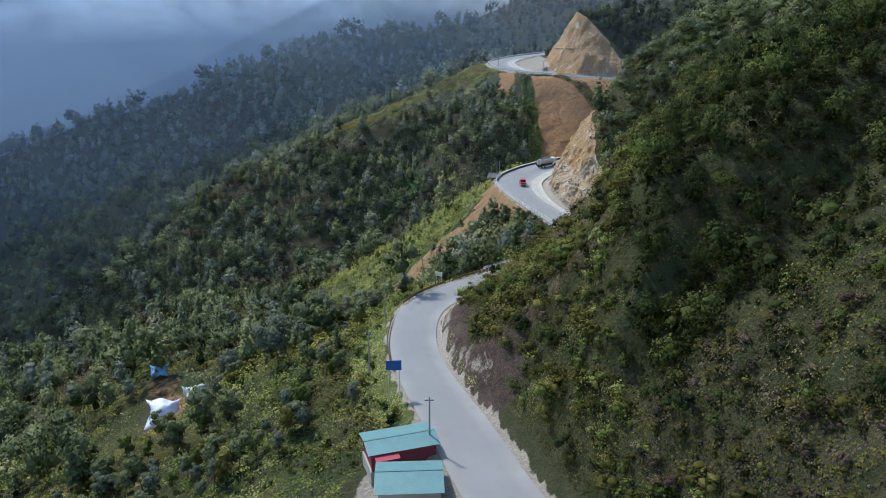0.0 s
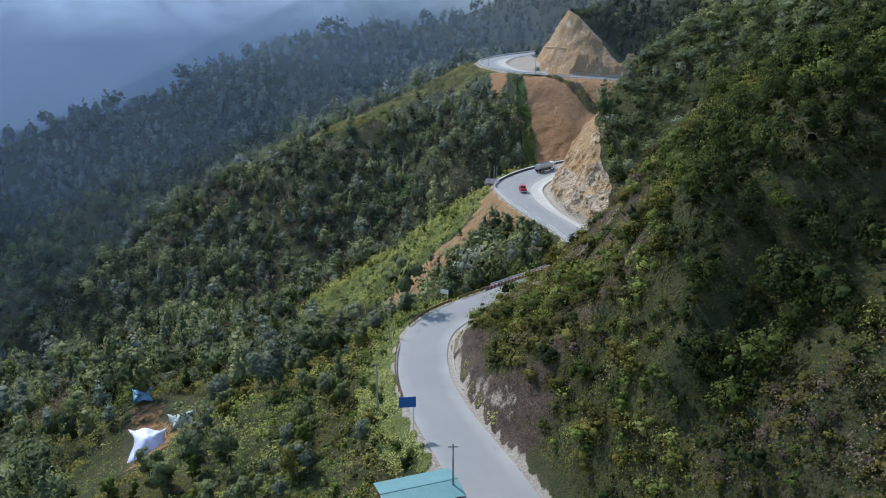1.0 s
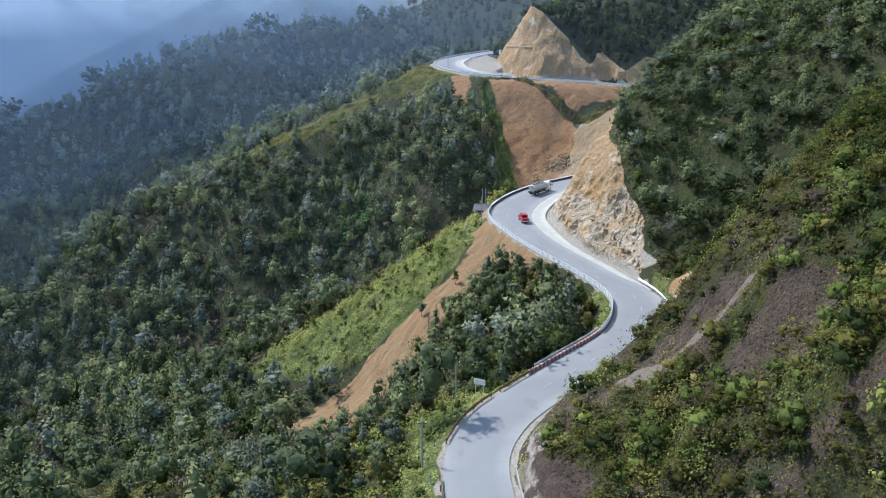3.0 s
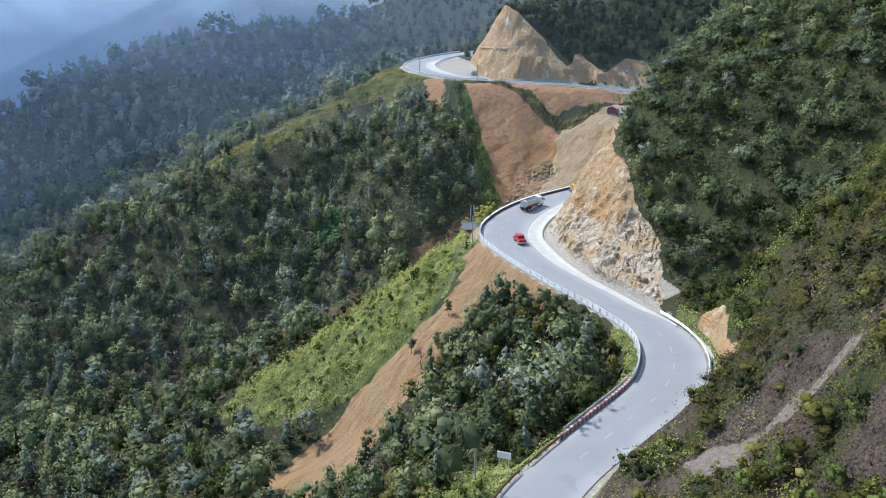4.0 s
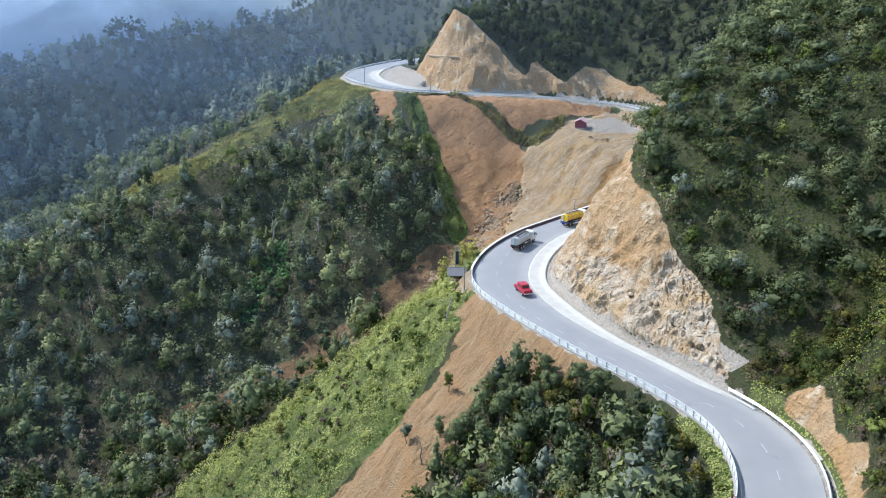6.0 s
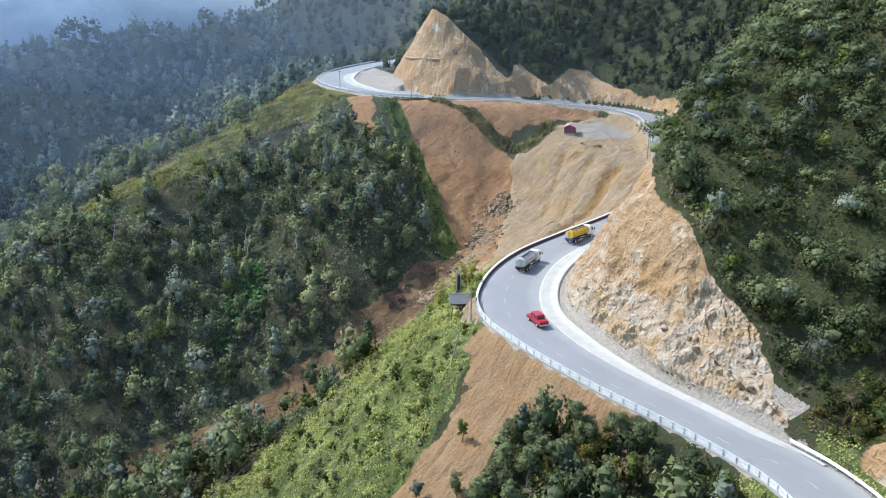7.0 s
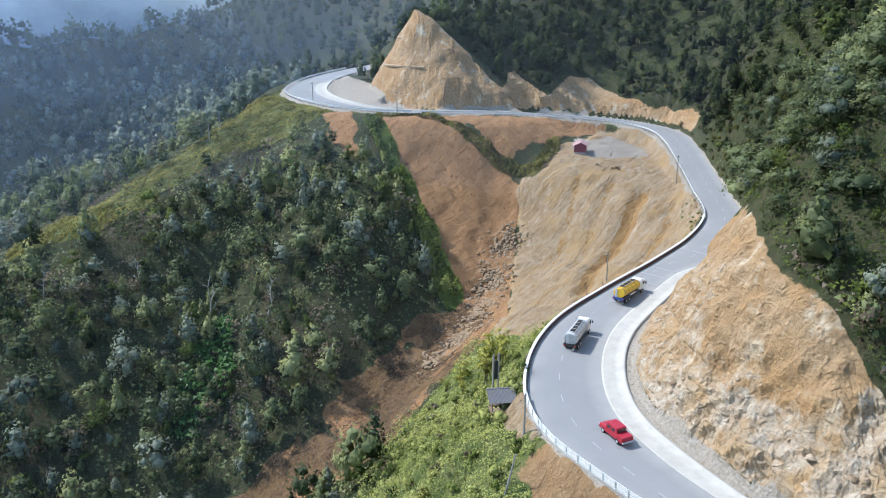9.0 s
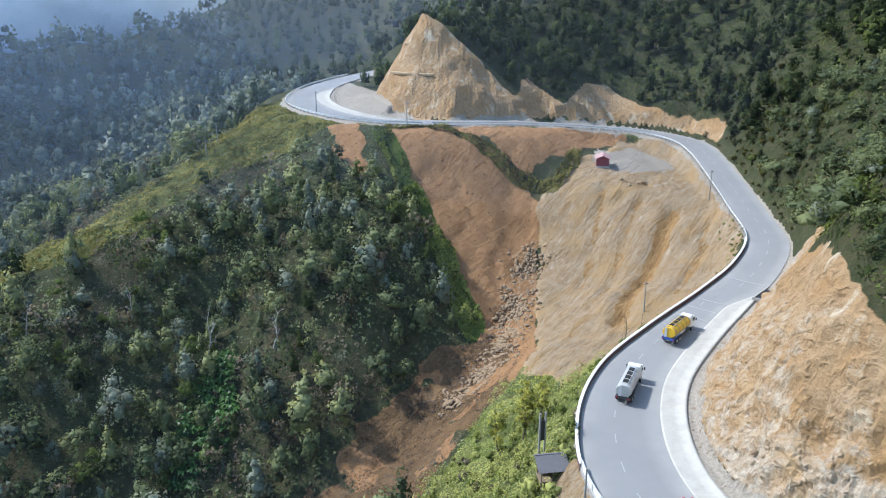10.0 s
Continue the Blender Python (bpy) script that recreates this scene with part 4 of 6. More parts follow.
plant("forest", rng, scatter(rng, LEFT_BOX, 5.8, lambda x, y: left_slope(x, y) * thin(x, y)), MIDDLE, (5.0, 13.5), FOREST,
      "dense dark green subtropical forest on the valley side", (0.5, 0.26), patchy=12)
plant("forest", rng, scatter(rng, (36, 150, 190, 345), 4.1, right_slope), NEAR, (4.0, 10.0), FOREST,
      "dense green forest on the slope above the road", (0.34, 0.22), patchy=12, girth=(0.95, 1.4))
# low tint of deep green puts this slope's shade into the leaves
plant("forest", rng, scatter(rng, (36, 260, 345, 470), 4.7, right_slope), HIGHER, (4.5, 12), DEEP,
      "forest on the higher slope, leaves coloured deep green for its shade", (0.2, 0.18), patchy=14)
plant("forest", rng, scatter(rng, (150, 260, 190, 345), 5.8, right_slope), FARTHER, (4.5, 12), DEEP,
      "deep green forest high above the road", (0.46, 0.24), patchy=14)
# haze over the far ridge is partly put into this leaf colour
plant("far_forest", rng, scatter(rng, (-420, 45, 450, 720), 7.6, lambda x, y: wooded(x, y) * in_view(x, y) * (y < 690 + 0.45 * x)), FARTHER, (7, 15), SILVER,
      "distant forest on the mountain, leaves coloured pale bluish for haze", (0.45, 0.25), patchy=30)
# the mountain's shaded side, painted by darker leaves
plant("far_forest", rng, scatter(rng, (45, 420, 470, 760), 8.4, lambda x, y: wooded(x, y) * in_view(x, y)), FARTHER, (6, 14), DEEP,
      "distant forest on the mountain, leaves coloured deep green for its shade", (0.34, 0.22), patchy=30)
plant("far_forest", rng, scatter(rng, (-420, -190, 250, 470), 7.0, lambda x, y: in_view(x, y) * 1.0), FARTHER, (6, 10), FOREST,
      "distant dark forest in the valley", (0.4, 0.2))
beyond = lambda x, y: ~in_view(x, y) * (lookup(EDGE, x, y) > 6) * (np.hypot(x, y) < 330) * 0.9
plant("outer_woods", rng, scatter(rng, (-300, 260, -160, 260), 26, beyond), FARTHER[:2], (6, 12), FOREST,
      "green woods on the slopes below and behind", (0.42, 0.2))
# more pale trees to the left paint haze and a sun-catching flank
plant("silver_trees", rng, scatter(rng, (-170, 60, 170, 440), 7.6, lambda x, y: left_slope(x, y) * thin(x, y) * np.where(x < -15, 0.85, 0.6)), MIDDLE, (4.5, 12.5), SILVER,
      "pale grey-green trees among the forest, coloured for haze and sunlight", (0.58, 0.22), patchy=12)
plant("silver_trees", rng, scatter(rng, (40, 150, 205, 345), 8.0, lambda x, y: right_slope(x, y) * 0.6), NEAR[:4], (4.0, 9.0), SILVER,
      "pale grey-green trees above the road", (0.55, 0.2))
plant("dark_trees", rng, scatter(rng, (38, 72, 192, 218), 4.6, lambda x, y: wooded(x, y) * (lookup(OFF, x, y) < 0) * (lookup(EDGE, x, y) > 5)), NEAR, (3.5, 7.0), DEEP,
      "dark trees in the hollow beside the cut rock", (0.4, 0.2))
plant("dry_trees", rng, scatter(rng, (-130, 60, 180, 440), 7.5, lambda x, y: left_slope(x, y) * np.where(fbm(x, y, 34, 86, 3) > 0.05, 0.85, 0.3)), [crown(rng, "airy", 110, 0.045) for k in range(3)],
      (3.5, 9.0), DRY, "bare brownish twigs and leafless trees among the forest", (0.6, 0.22))
plant("dark_trees", rng, scatter(rng, (-150, 60, 180, 440), 10.0, lambda x, y: left_slope(x, y) * 0.6), MIDDLE[:4], (4.5, 11.0), DEEP,
      "very dark green trees among the forest", (0.6, 0.2))
plant("fresh_trees", rng, scatter(rng, (-120, 90, 190, 430), 8.5, lambda x, y: wooded(x, y) * ~lower_bank(x, y) * (fbm(x, y, 30, 87, 2) > 0.05) * 0.8), NEAR[:4], (3.0, 7.5), FRESH,
      "yellow-green young trees among the forest", (0.25, 0.15))
carpet("undergrowth", rng, (-160, 55, 172, 455), 70000, lambda x, y: left_slope(x, y) * (fbm(x, y, 34, 86, 3) < 0.3), 2.6, 6, 0.42, FOREST,
       "low green undergrowth beneath the forest", (0.42, 0.16))
carpet("dry_undergrowth", rng, (-160, 55, 172, 455), 90000, lambda x, y: left_slope(x, y) * (fbm(x, y, 34, 86, 3) > 0.22), 1.8, 5, 0.36, DRY,
       "brown dry undergrowth between the trees", (0.4, 0.18))
carpet("undergrowth", rng, (36, 200, 190, 470), 150000, right_slope, 2.2, 6, 0.3, DEEP,
       "low green undergrowth above the road", (0.5, 0.2))

# the steep bank beside the lower road
bank = lambda x, y: wooded(x, y) * (x > 3) * (lookup(OFF, x, y) < 0) * (1 - 0.85 * lookup(zone["scree"], x, y)) * (lookup(EDGE, x, y) > 2.6)


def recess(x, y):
    """Where leaves are coloured dark for shade: 1 in the gully of the bank and on the wooded slope over it, 0 on the
    open scrub.
    """
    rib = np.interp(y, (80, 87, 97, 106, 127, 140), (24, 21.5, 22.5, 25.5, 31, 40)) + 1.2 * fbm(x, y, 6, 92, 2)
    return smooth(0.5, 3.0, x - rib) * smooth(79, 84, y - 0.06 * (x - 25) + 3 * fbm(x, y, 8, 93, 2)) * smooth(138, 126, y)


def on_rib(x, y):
    """The rib of bushes along the edge of the gully, its sunlight put into brighter leaves."""
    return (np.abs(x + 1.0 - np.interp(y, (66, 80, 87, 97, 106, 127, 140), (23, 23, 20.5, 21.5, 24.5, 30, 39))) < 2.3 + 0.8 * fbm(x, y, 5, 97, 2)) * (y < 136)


patch = lambda x, y: fbm(x, y, 15, 88, 3)
BANK_BOX = (4, 84, 56, 206)
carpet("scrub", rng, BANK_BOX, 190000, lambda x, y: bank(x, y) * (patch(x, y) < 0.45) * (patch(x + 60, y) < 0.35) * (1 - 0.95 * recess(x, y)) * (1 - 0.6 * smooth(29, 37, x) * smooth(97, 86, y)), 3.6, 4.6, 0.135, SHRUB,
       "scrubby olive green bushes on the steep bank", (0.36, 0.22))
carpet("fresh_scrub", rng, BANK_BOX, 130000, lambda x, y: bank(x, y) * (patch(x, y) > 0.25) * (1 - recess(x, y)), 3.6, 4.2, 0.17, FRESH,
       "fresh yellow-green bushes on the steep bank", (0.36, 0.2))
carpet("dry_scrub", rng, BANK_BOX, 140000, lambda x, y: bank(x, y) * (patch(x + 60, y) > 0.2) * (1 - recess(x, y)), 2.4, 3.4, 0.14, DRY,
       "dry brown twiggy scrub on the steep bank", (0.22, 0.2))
# the gully's shade is put into the dark leaf colour
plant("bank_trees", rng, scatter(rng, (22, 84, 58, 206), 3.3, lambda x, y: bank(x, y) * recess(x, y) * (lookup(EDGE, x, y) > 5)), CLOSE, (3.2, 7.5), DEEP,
      "small trees in the gully of the bank, leaves coloured dark for its shade", (0.35, 0.22), patchy=10)
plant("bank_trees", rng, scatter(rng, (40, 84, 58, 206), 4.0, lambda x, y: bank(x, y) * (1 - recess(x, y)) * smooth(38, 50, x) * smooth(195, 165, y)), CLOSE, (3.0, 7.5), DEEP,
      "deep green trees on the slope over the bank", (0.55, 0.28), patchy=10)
# low tint paints the shade between and under the bushes
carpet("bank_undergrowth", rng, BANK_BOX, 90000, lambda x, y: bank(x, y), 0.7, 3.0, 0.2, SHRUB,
       "low olive grass and leaves under the bank's bushes, darkened as shaded gaps", (0.13, 0.16), patchy=6)
# dark leaf colour again adds to the gully's shade
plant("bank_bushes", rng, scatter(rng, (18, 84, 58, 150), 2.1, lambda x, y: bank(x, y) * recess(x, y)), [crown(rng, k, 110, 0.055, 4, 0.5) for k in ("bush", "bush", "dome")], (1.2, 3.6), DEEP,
      "green undergrowth in the gully of the bank, coloured dark for its shade", (0.3, 0.25), patchy=9)
carpet("dead_scrub", rng, (3, 40, 100, 190), 90000, lambda x, y: lookup(zone["scree"], x, y) * (lookup(zone["track"], x, y) < 0.3) * (lookup(EDGE, x, y) > 2) * 0.7, 0.8, 2.5, 0.12, DRY,
       "low dead brown twigs on the dark scree", (0.22, 0.2))
inner_wood = lambda x, y: (lookup(OFF, x, y) > 0) * (lookup(EDGE, x, y) > 4.2) * (inside(SLIDE, x, y) < -0.5) * (x > -3 + (y - 200) * 0.14) * (x + y < 262) * (lookup(zone["tan"], x, y) < 0.3)
plant("wood", rng, scatter(rng, (-12, 36, 172, 236), 3.1, lambda x, y: inner_wood(x, y) * 0.75), NEAR, (2.6, 7.6), FOREST,
      "dense green trees and bushes below the inner bend", (0.36, 0.2), patchy=9)
plant("wood", rng, scatter(rng, (-12, 36, 172, 236), 3.6, lambda x, y: inner_wood(x, y) * 0.75), NEAR, (2.6, 7.0), DEEP,
      "dark green trees below the inner bend", (0.62, 0.25), patchy=9)
EDGE_BUSH = [crown(rng, k, 90, 0.06, 3, 0.6) for k in ("bush", "bush", "airy")]
plant("verge_bushes", rng, scatter(rng, (-12, 40, 166, 240), 1.9, lambda x, y: (lookup(OFF, x, y) > 0) * (lookup(EDGE, x, y) > 1.7) * (lookup(EDGE, x, y) < 5.5) * (lookup(zone["tan"], x, y) < 0.3)), EDGE_BUSH, (0.7, 2.0), FRESH,
      "low green bushes along the outer verge of the bend", (0.3, 0.2), patchy=6)
SMALL = [crown(rng, k, 92, 0.056, 4, 0.6) for k in ("bush", "bush", "dome", "bush")]
dull = lambda x, y: smooth(29, 37, x) * smooth(97, 86, y)
open_bank = lambda x, y: bank(x, y) * (1 - recess(x, y)) * (lookup(EDGE, x, y) > 3.4)
# bright leaf colour paints the rib as sunlit
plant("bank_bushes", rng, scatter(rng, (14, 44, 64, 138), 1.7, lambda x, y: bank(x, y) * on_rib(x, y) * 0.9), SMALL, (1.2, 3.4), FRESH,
      "yellow-green bushes along the rib of the bank, coloured bright to look sunlit", (0.42, 0.2), patchy=6)
plant("bank_trees", rng, scatter(rng, (22, 70, 62, 150), 6.0, lambda x, y: bank(x, y) * smooth(0.2, 0.6, recess(x, y)) * (fbm(x, y, 16, 98, 2) > -0.05)), CLOSE, (2.2, 4.6), FRESH,
      "bright yellow-green young trees in the gully of the bank", (0.28, 0.15), patchy=8)
BUSHES = [crown(rng, k, 125, 0.042, 4, 0.55) for k in ("bush", "bush", "broad", "bush")]
for step, keep, sizes, leafy, label, tint in (
        (2.5, lambda x, y: 0.9 - 0.45 * dull(x, y), (1.3, 4.0), SHRUB, "rounded olive bushes on the steep bank", (0.30, 0.2)),
        (2.9, lambda x, y: (patch(x, y + 50) > 0.1) * (1 - 0.85 * dull(x, y)) * (1 - 0.65 * smooth(42, 54, x)), (1.3, 4.2), FRESH, "fresh green bushes on the steep bank", (0.3, 0.2)),
        (2.8, lambda x, y: np.maximum(patch(x + 60, y) > 0.05, dull(x, y)), (1.0, 3.0), DRY, "dry brown bushes on the steep bank", (0.22, 0.2)),
        # darker bushes mixed in to imitate shaded depth
        (3.6, lambda x, y: 0.7, (1.4, 4.2), DEEP, "bushes on the steep bank, coloured deep green for shaded depth", (0.45, 0.28))):
    plant("bank_bushes", rng, scatter(rng, BANK_BOX, step, lambda x, y: open_bank(x, y) * keep(x, y)), BUSHES, sizes, leafy, label, tint, patchy=7, girth=(0.95, 1.4))
# scrub on the bank above the upper road
upper_bank = lambda x, y: (lookup(OFF, x, y) < 0) * (lookup(EDGE, x, y) > 1.3) * (lookup(EDGE, x, y) < 16) * (lookup(zone["ochre"], x, y) < 0.4) * (inside(NOSE_CUT, x, y) < -1)
plant("upper_bushes", rng, scatter(rng, (84, 180, 296, 412), 2.3, lambda x, y: upper_bank(x, y) * 0.9), SMALL, (0.8, 3.0), SHRUB,
      "olive scrub on the bank above the upper road", (0.15, 0.14), patchy=9)
plant("upper_bushes", rng, scatter(rng, (84, 180, 296, 412), 3.4, lambda x, y: upper_bank(x, y) * 0.7), SMALL, (1.2, 4.0), DEEP,
      "dark green bushes on the bank above the upper road", (0.45, 0.25), patchy=9)

# grass and low growth on the spurs, verges and the lower slope
grassy = lambda x, y: (lookup(zone["grass"], x, y) > 0.35) * (np.maximum.reduce([lookup(zone[k], x, y) for k in ("soil", "gravel", "sand", "ochre")]) < 0.3) * (lookup(EDGE, x, y) > 0.8)
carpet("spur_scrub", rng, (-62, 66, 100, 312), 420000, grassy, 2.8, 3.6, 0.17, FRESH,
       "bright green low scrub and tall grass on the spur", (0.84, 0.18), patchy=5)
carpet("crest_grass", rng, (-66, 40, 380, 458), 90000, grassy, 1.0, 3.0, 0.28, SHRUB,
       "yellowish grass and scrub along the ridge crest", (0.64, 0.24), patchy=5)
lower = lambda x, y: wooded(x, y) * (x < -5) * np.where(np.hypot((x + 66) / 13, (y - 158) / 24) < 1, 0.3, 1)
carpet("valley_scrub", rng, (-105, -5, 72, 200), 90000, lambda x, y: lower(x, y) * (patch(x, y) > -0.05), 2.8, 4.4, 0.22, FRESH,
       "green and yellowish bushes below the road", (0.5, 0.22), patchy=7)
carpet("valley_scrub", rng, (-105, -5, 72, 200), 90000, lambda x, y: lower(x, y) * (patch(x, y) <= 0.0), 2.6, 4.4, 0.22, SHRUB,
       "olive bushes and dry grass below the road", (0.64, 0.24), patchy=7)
plant("spur_bushes", rng, scatter(rng, (-62, 30, 225, 300), 2.4, lambda x, y: grassy(x, y) * 0.65), SMALL, (0.9, 3.2), FRESH,
      "light green bushes on the grassy spur", (0.8, 0.3), patchy=5)


plant("spur_bushes", rng, scatter(rng, (-62, 30, 225, 300), 5.6, lambda x, y: grassy(x, y) * (fbm(x, y, 12, 95, 2) > -0.1)), SMALL, (1.0, 3.4), DEEP,
      "dark green bushes on the grassy spur", (0.7, 0.25), patchy=6)
plant("spur_bushes", rng, scatter(rng, (-62, 30, 225, 300), 3.4, lambda x, y: grassy(x, y) * (fbm(x, y, 14, 96, 2) > 0.2)), SMALL, (0.8, 2.4), DRY,
      "dry brown bushes on the grassy spur", (0.4, 0.25), patchy=6)
for step, sizes, leafy, label, tint in ((2.4, (0.7, 2.6), FRESH, "green bushes on the verge of the lower road", (0.32, 0.25)), (4.0, (1.0, 2.2), DEEP, "dark green bushes on the verge of the lower road", (0.7, 0.25)),
                                        (3.2, (0.6, 1.8), SHRUB, "olive bushes on the verge of the lower road", (0.5, 0.25))):
    plant("verge_bushes", rng, scatter(rng, (-34, 6, 98, 176), step, lambda x, y: (lookup(OFF, x, y) > 0) * (lookup(EDGE, x, y) > 2.6) * (inside(YARD, x, y) < -2.5) * 0.8), SMALL, sizes, leafy, label, tint, patchy=6)
in_gully = lambda x, y: (inside(GULLY_SOIL, x, y) > 0) * np.where(fbm(x, y, 6, 94, 3) > -0.05, 0.55, 0.1)
# brown scrub here also darkens the gully in place of shade
carpet("gully_scrub", rng, (-60, 52, 292, 342), 60000, in_gully, 0.7, 2.5, 0.2, DRY,
       "low brown scrub on the gully's bare earth, added to darken it for shade", (0.25, 0.2))
plant("verge_bushes", rng, scatter(rng, (30, 112, 266, 330), 1.1, lambda x, y: (lookup(OFF, x, y) > 0) * (lookup(EDGE, x, y) > 1.0) * (lookup(EDGE, x, y) < 3.6 + fbm(x, y, 8, 99, 2)) * 0.8), SMALL, (0.4, 1.3), FRESH,
      "low green weeds along the outer foot of the roadside wall", (0.4, 0.2), patchy=6)
HEDGE = [(46, 404), (56, 402), (66, 393), (76, 381), (84, 374), (95, 381), (99, 386)]
carpet("scar_shrubs", rng, (40, 104, 366, 410), 60000, lambda x, y: along(HEDGE, x, y) < 2.2, 1.6, 4.0, 0.3, SHRUB,
       "green shrubs along the upper edge of the bare scar", (0.42, 0.16))
FRINGE = [(43, 400), (43, 381), (44, 362), (43, 346), (44, 337)]
carpet("scar_shrubs", rng, (30, 55, 330, 405), 70000, lambda x, y: (along(FRINGE, x, y) < 3.4) * (lookup(zone["soil"], x, y) < 0.6), 2.2, 4.0, 0.3, FRESH,
       "bright green growth beside the bare scar", (0.35, 0.16))

# ---- things: helpers ----
def part(name, bm, material, parent=None, label=""):
    me = bpy.data.meshes.new(name)
    bmesh.ops.recalc_face_normals(bm, faces=bm.faces)
    bm.to_mesh(me)
    bm.free()
    me.materials.append(material)
    ob = new(name, me)
    if parent is not None:
        ob.parent = parent
    if label:
        ob["label"] = label
    return ob


def shared(name, me, parent, m):
    """One more piece on the same mesh."""
    ob = new(name, me)
    ob.parent = parent
    ob.matrix_basis = m
    return ob


def thing(name, m, label, category, group=""):
    ob = new(name)
    ob.matrix_basis = m
    return tagged(ob, label, category, group)


def block(size, at=(0, 0, 0), rot=(0, 0, 0), bevel=0.0, bm=None, taper=(1, 1)):
    """A box, its top drawn in by taper, with rounded edges."""
    b = bmesh.new()
    bmesh.ops.create_cube(b, size=1)
    for v in b.verts:
        if v.co.z > 0:
            v.co.x *= taper[0]
            v.co.y *= taper[1]
        v.co = Vector((v.co.x * size[0], v.co.y * size[1], v.co.z * size[2]))
    if bevel:
        bmesh.ops.bevel(b, geom=b.edges[:] + b.verts[:], offset=bevel, segments=2, profile=0.6, affect="EDGES")
    b.transform(pose(*at, *rot))
    return join(bm, b) if bm is not None else b


def tube(r, length, at=(0, 0, 0), rot=(0, 0, 0), sides=16, r2=None, bevel=0.0, bm=None, squash=1.0):
    b = bmesh.new()
    bmesh.ops.create_cone(b, cap_ends=True, segments=sides, radius1=r, radius2=r if r2 is None else r2, depth=length)
    if bevel:
        rim = [e for e in b.edges if abs(e.verts[0].co.z - e.verts[1].co.z) < 1e-5 and len(e.link_faces) == 2]
        bmesh.ops.bevel(b, geom=rim, offset=bevel, segments=2, profile=0.6, affect="EDGES")
    for v in b.verts:
        v.co.y *= squash
    b.transform(pose(*at, *rot))
    return join(bm, b) if bm is not None else b


def join(a, b):
    me = bpy.data.meshes.new("join")
    b.to_mesh(me)
    b.free()
    a.from_mesh(me)
    bpy.data.meshes.remove(me)
    return a


def on_road(i, off, up=0.0, turn=0.0):
    """A pose on the road at row i, off metres left of its line, facing along it (x ahead)."""
    a = math.degrees(math.atan2(TAN[i, 1], TAN[i, 0]))
    return pose(LINE[i, 0] + LEFT[i, 0] * off, LINE[i, 1] + LEFT[i, 1] * off, LINE[i, 2] + up, 0, 0, a + turn)


def ground_at(x, y):
    return float(height(np.array([float(x)]), np.array([float(y)]))[0])


RED = paint("red_car_paint", (0.36, 0.018, 0.035), 0.35, 0.1, 0.15, 1.5, 0.5)
WHITE = paint("white_paint", (0.72, 0.72, 0.70), 0.4, 0, 0.3, 1.5)
SILVER_PAINT = paint("silver_tank_paint", (0.46, 0.46, 0.44), 0.45, 0.2, 0.5, 1.2)
YELLOW = paint("yellow_tank_paint", (0.66, 0.42, 0.03), 0.4, 0, 0.3, 1.2)
BLUE = paint("blue_truck_paint", (0.03, 0.08, 0.28), 0.4, 0, 0.3, 1.2)
BLACK = paint("black_rubber", (0.015, 0.015, 0.016), 0.7, 0, 0.3, 4.0)
DARK = paint("dark_metal", (0.05, 0.05, 0.055), 0.5, 0.4, 0.4, 3.0)
GALV = paint("galvanised_steel", (0.62, 0.63, 0.64), 0.45, 0.5, 0.3, 2.0)
RUST = paint("rusty_steel", (0.20, 0.115, 0.055), 0.8, 0.2, 0.6, 3.0)
GLASS = paint("dark_glass", (0.02, 0.025, 0.03), 0.08, 0, 0.1, 2.0, 0.8)
LAMP_RED = paint("red_lamp_glass", (0.4, 0.01, 0.01), 0.2, 0, 0.1, 3.0)
LAMP_CLEAR = paint("lamp_glass", (0.7, 0.7, 0.68), 0.15, 0, 0.1, 3.0)
POLE = concrete_material("pole_concrete", (0.30, 0.29, 0.27))
FADED_WHITE = paint("faded_white_paint", (0.52, 0.48, 0.46), 0.7, 0, 0.5, 2.0)
STRIPE_RED = paint("red_stripe_paint", (0.36, 0.13, 0.12), 0.7, 0, 0.6, 2.0)
BROWN_WALL = paint("dark_brown_wall_paint", (0.14, 0.085, 0.085), 0.8, 0, 0.5, 1.0)
TEAL_ROOF = paint("teal_roof_sheet", (0.12, 0.25, 0.25), 0.5, 0.1, 0.5, 0.7)
RED_ROOF = paint("red_roof_sheet", (0.42, 0.05, 0.07), 0.5, 0.1, 0.4, 0.7)
MAROON = paint("maroon_wall_sheet", (0.20, 0.035, 0.055), 0.6, 0, 0.4, 0.9)
PINK_ROOF = paint("faded_red_roof_sheet", (0.42, 0.26, 0.25), 0.6, 0, 0.4, 0.9)
GREY_ROOF = paint("grey_fibre_cement", (0.13, 0.125, 0.13), 0.85, 0, 0.5, 1.5)
PLASTER = paint("dirty_plaster", (0.50, 0.46, 0.40), 0.9, 0, 0.5, 1.0)
TIMBER = paint("weathered_timber", (0.20, 0.15, 0.10), 0.85, 0, 0.5, 4.0)
TARP_BLUE = paint("blue_tarpaulin", (0.22, 0.42, 0.66), 0.5, 0, 0.4, 0.8)
TARP_WHITE = paint("white_blue_tarpaulin", (0.62, 0.66, 0.86), 0.5, 0, 0.35, 0.6)
SIGN_BLUE = paint("blue_sign_paint", (0.02, 0.10, 0.34), 0.4, 0, 0.2, 2.0)


# ---- vehicles ----
def wheel(parent, x, y, r, wide):
    w = part("wheel", tube(r, wide, (x, y, r), (90, 0, 0), 20, bevel=0.05), BLACK, parent, "black rubber tyre")
    out = 1 if y > 0 else -1
    part("rim", tube(r * 0.55, 0.05, (x, y + out * wide * 0.5, r), (90, 0, 0), 14), GALV, w, "grey steel rim")
    return w


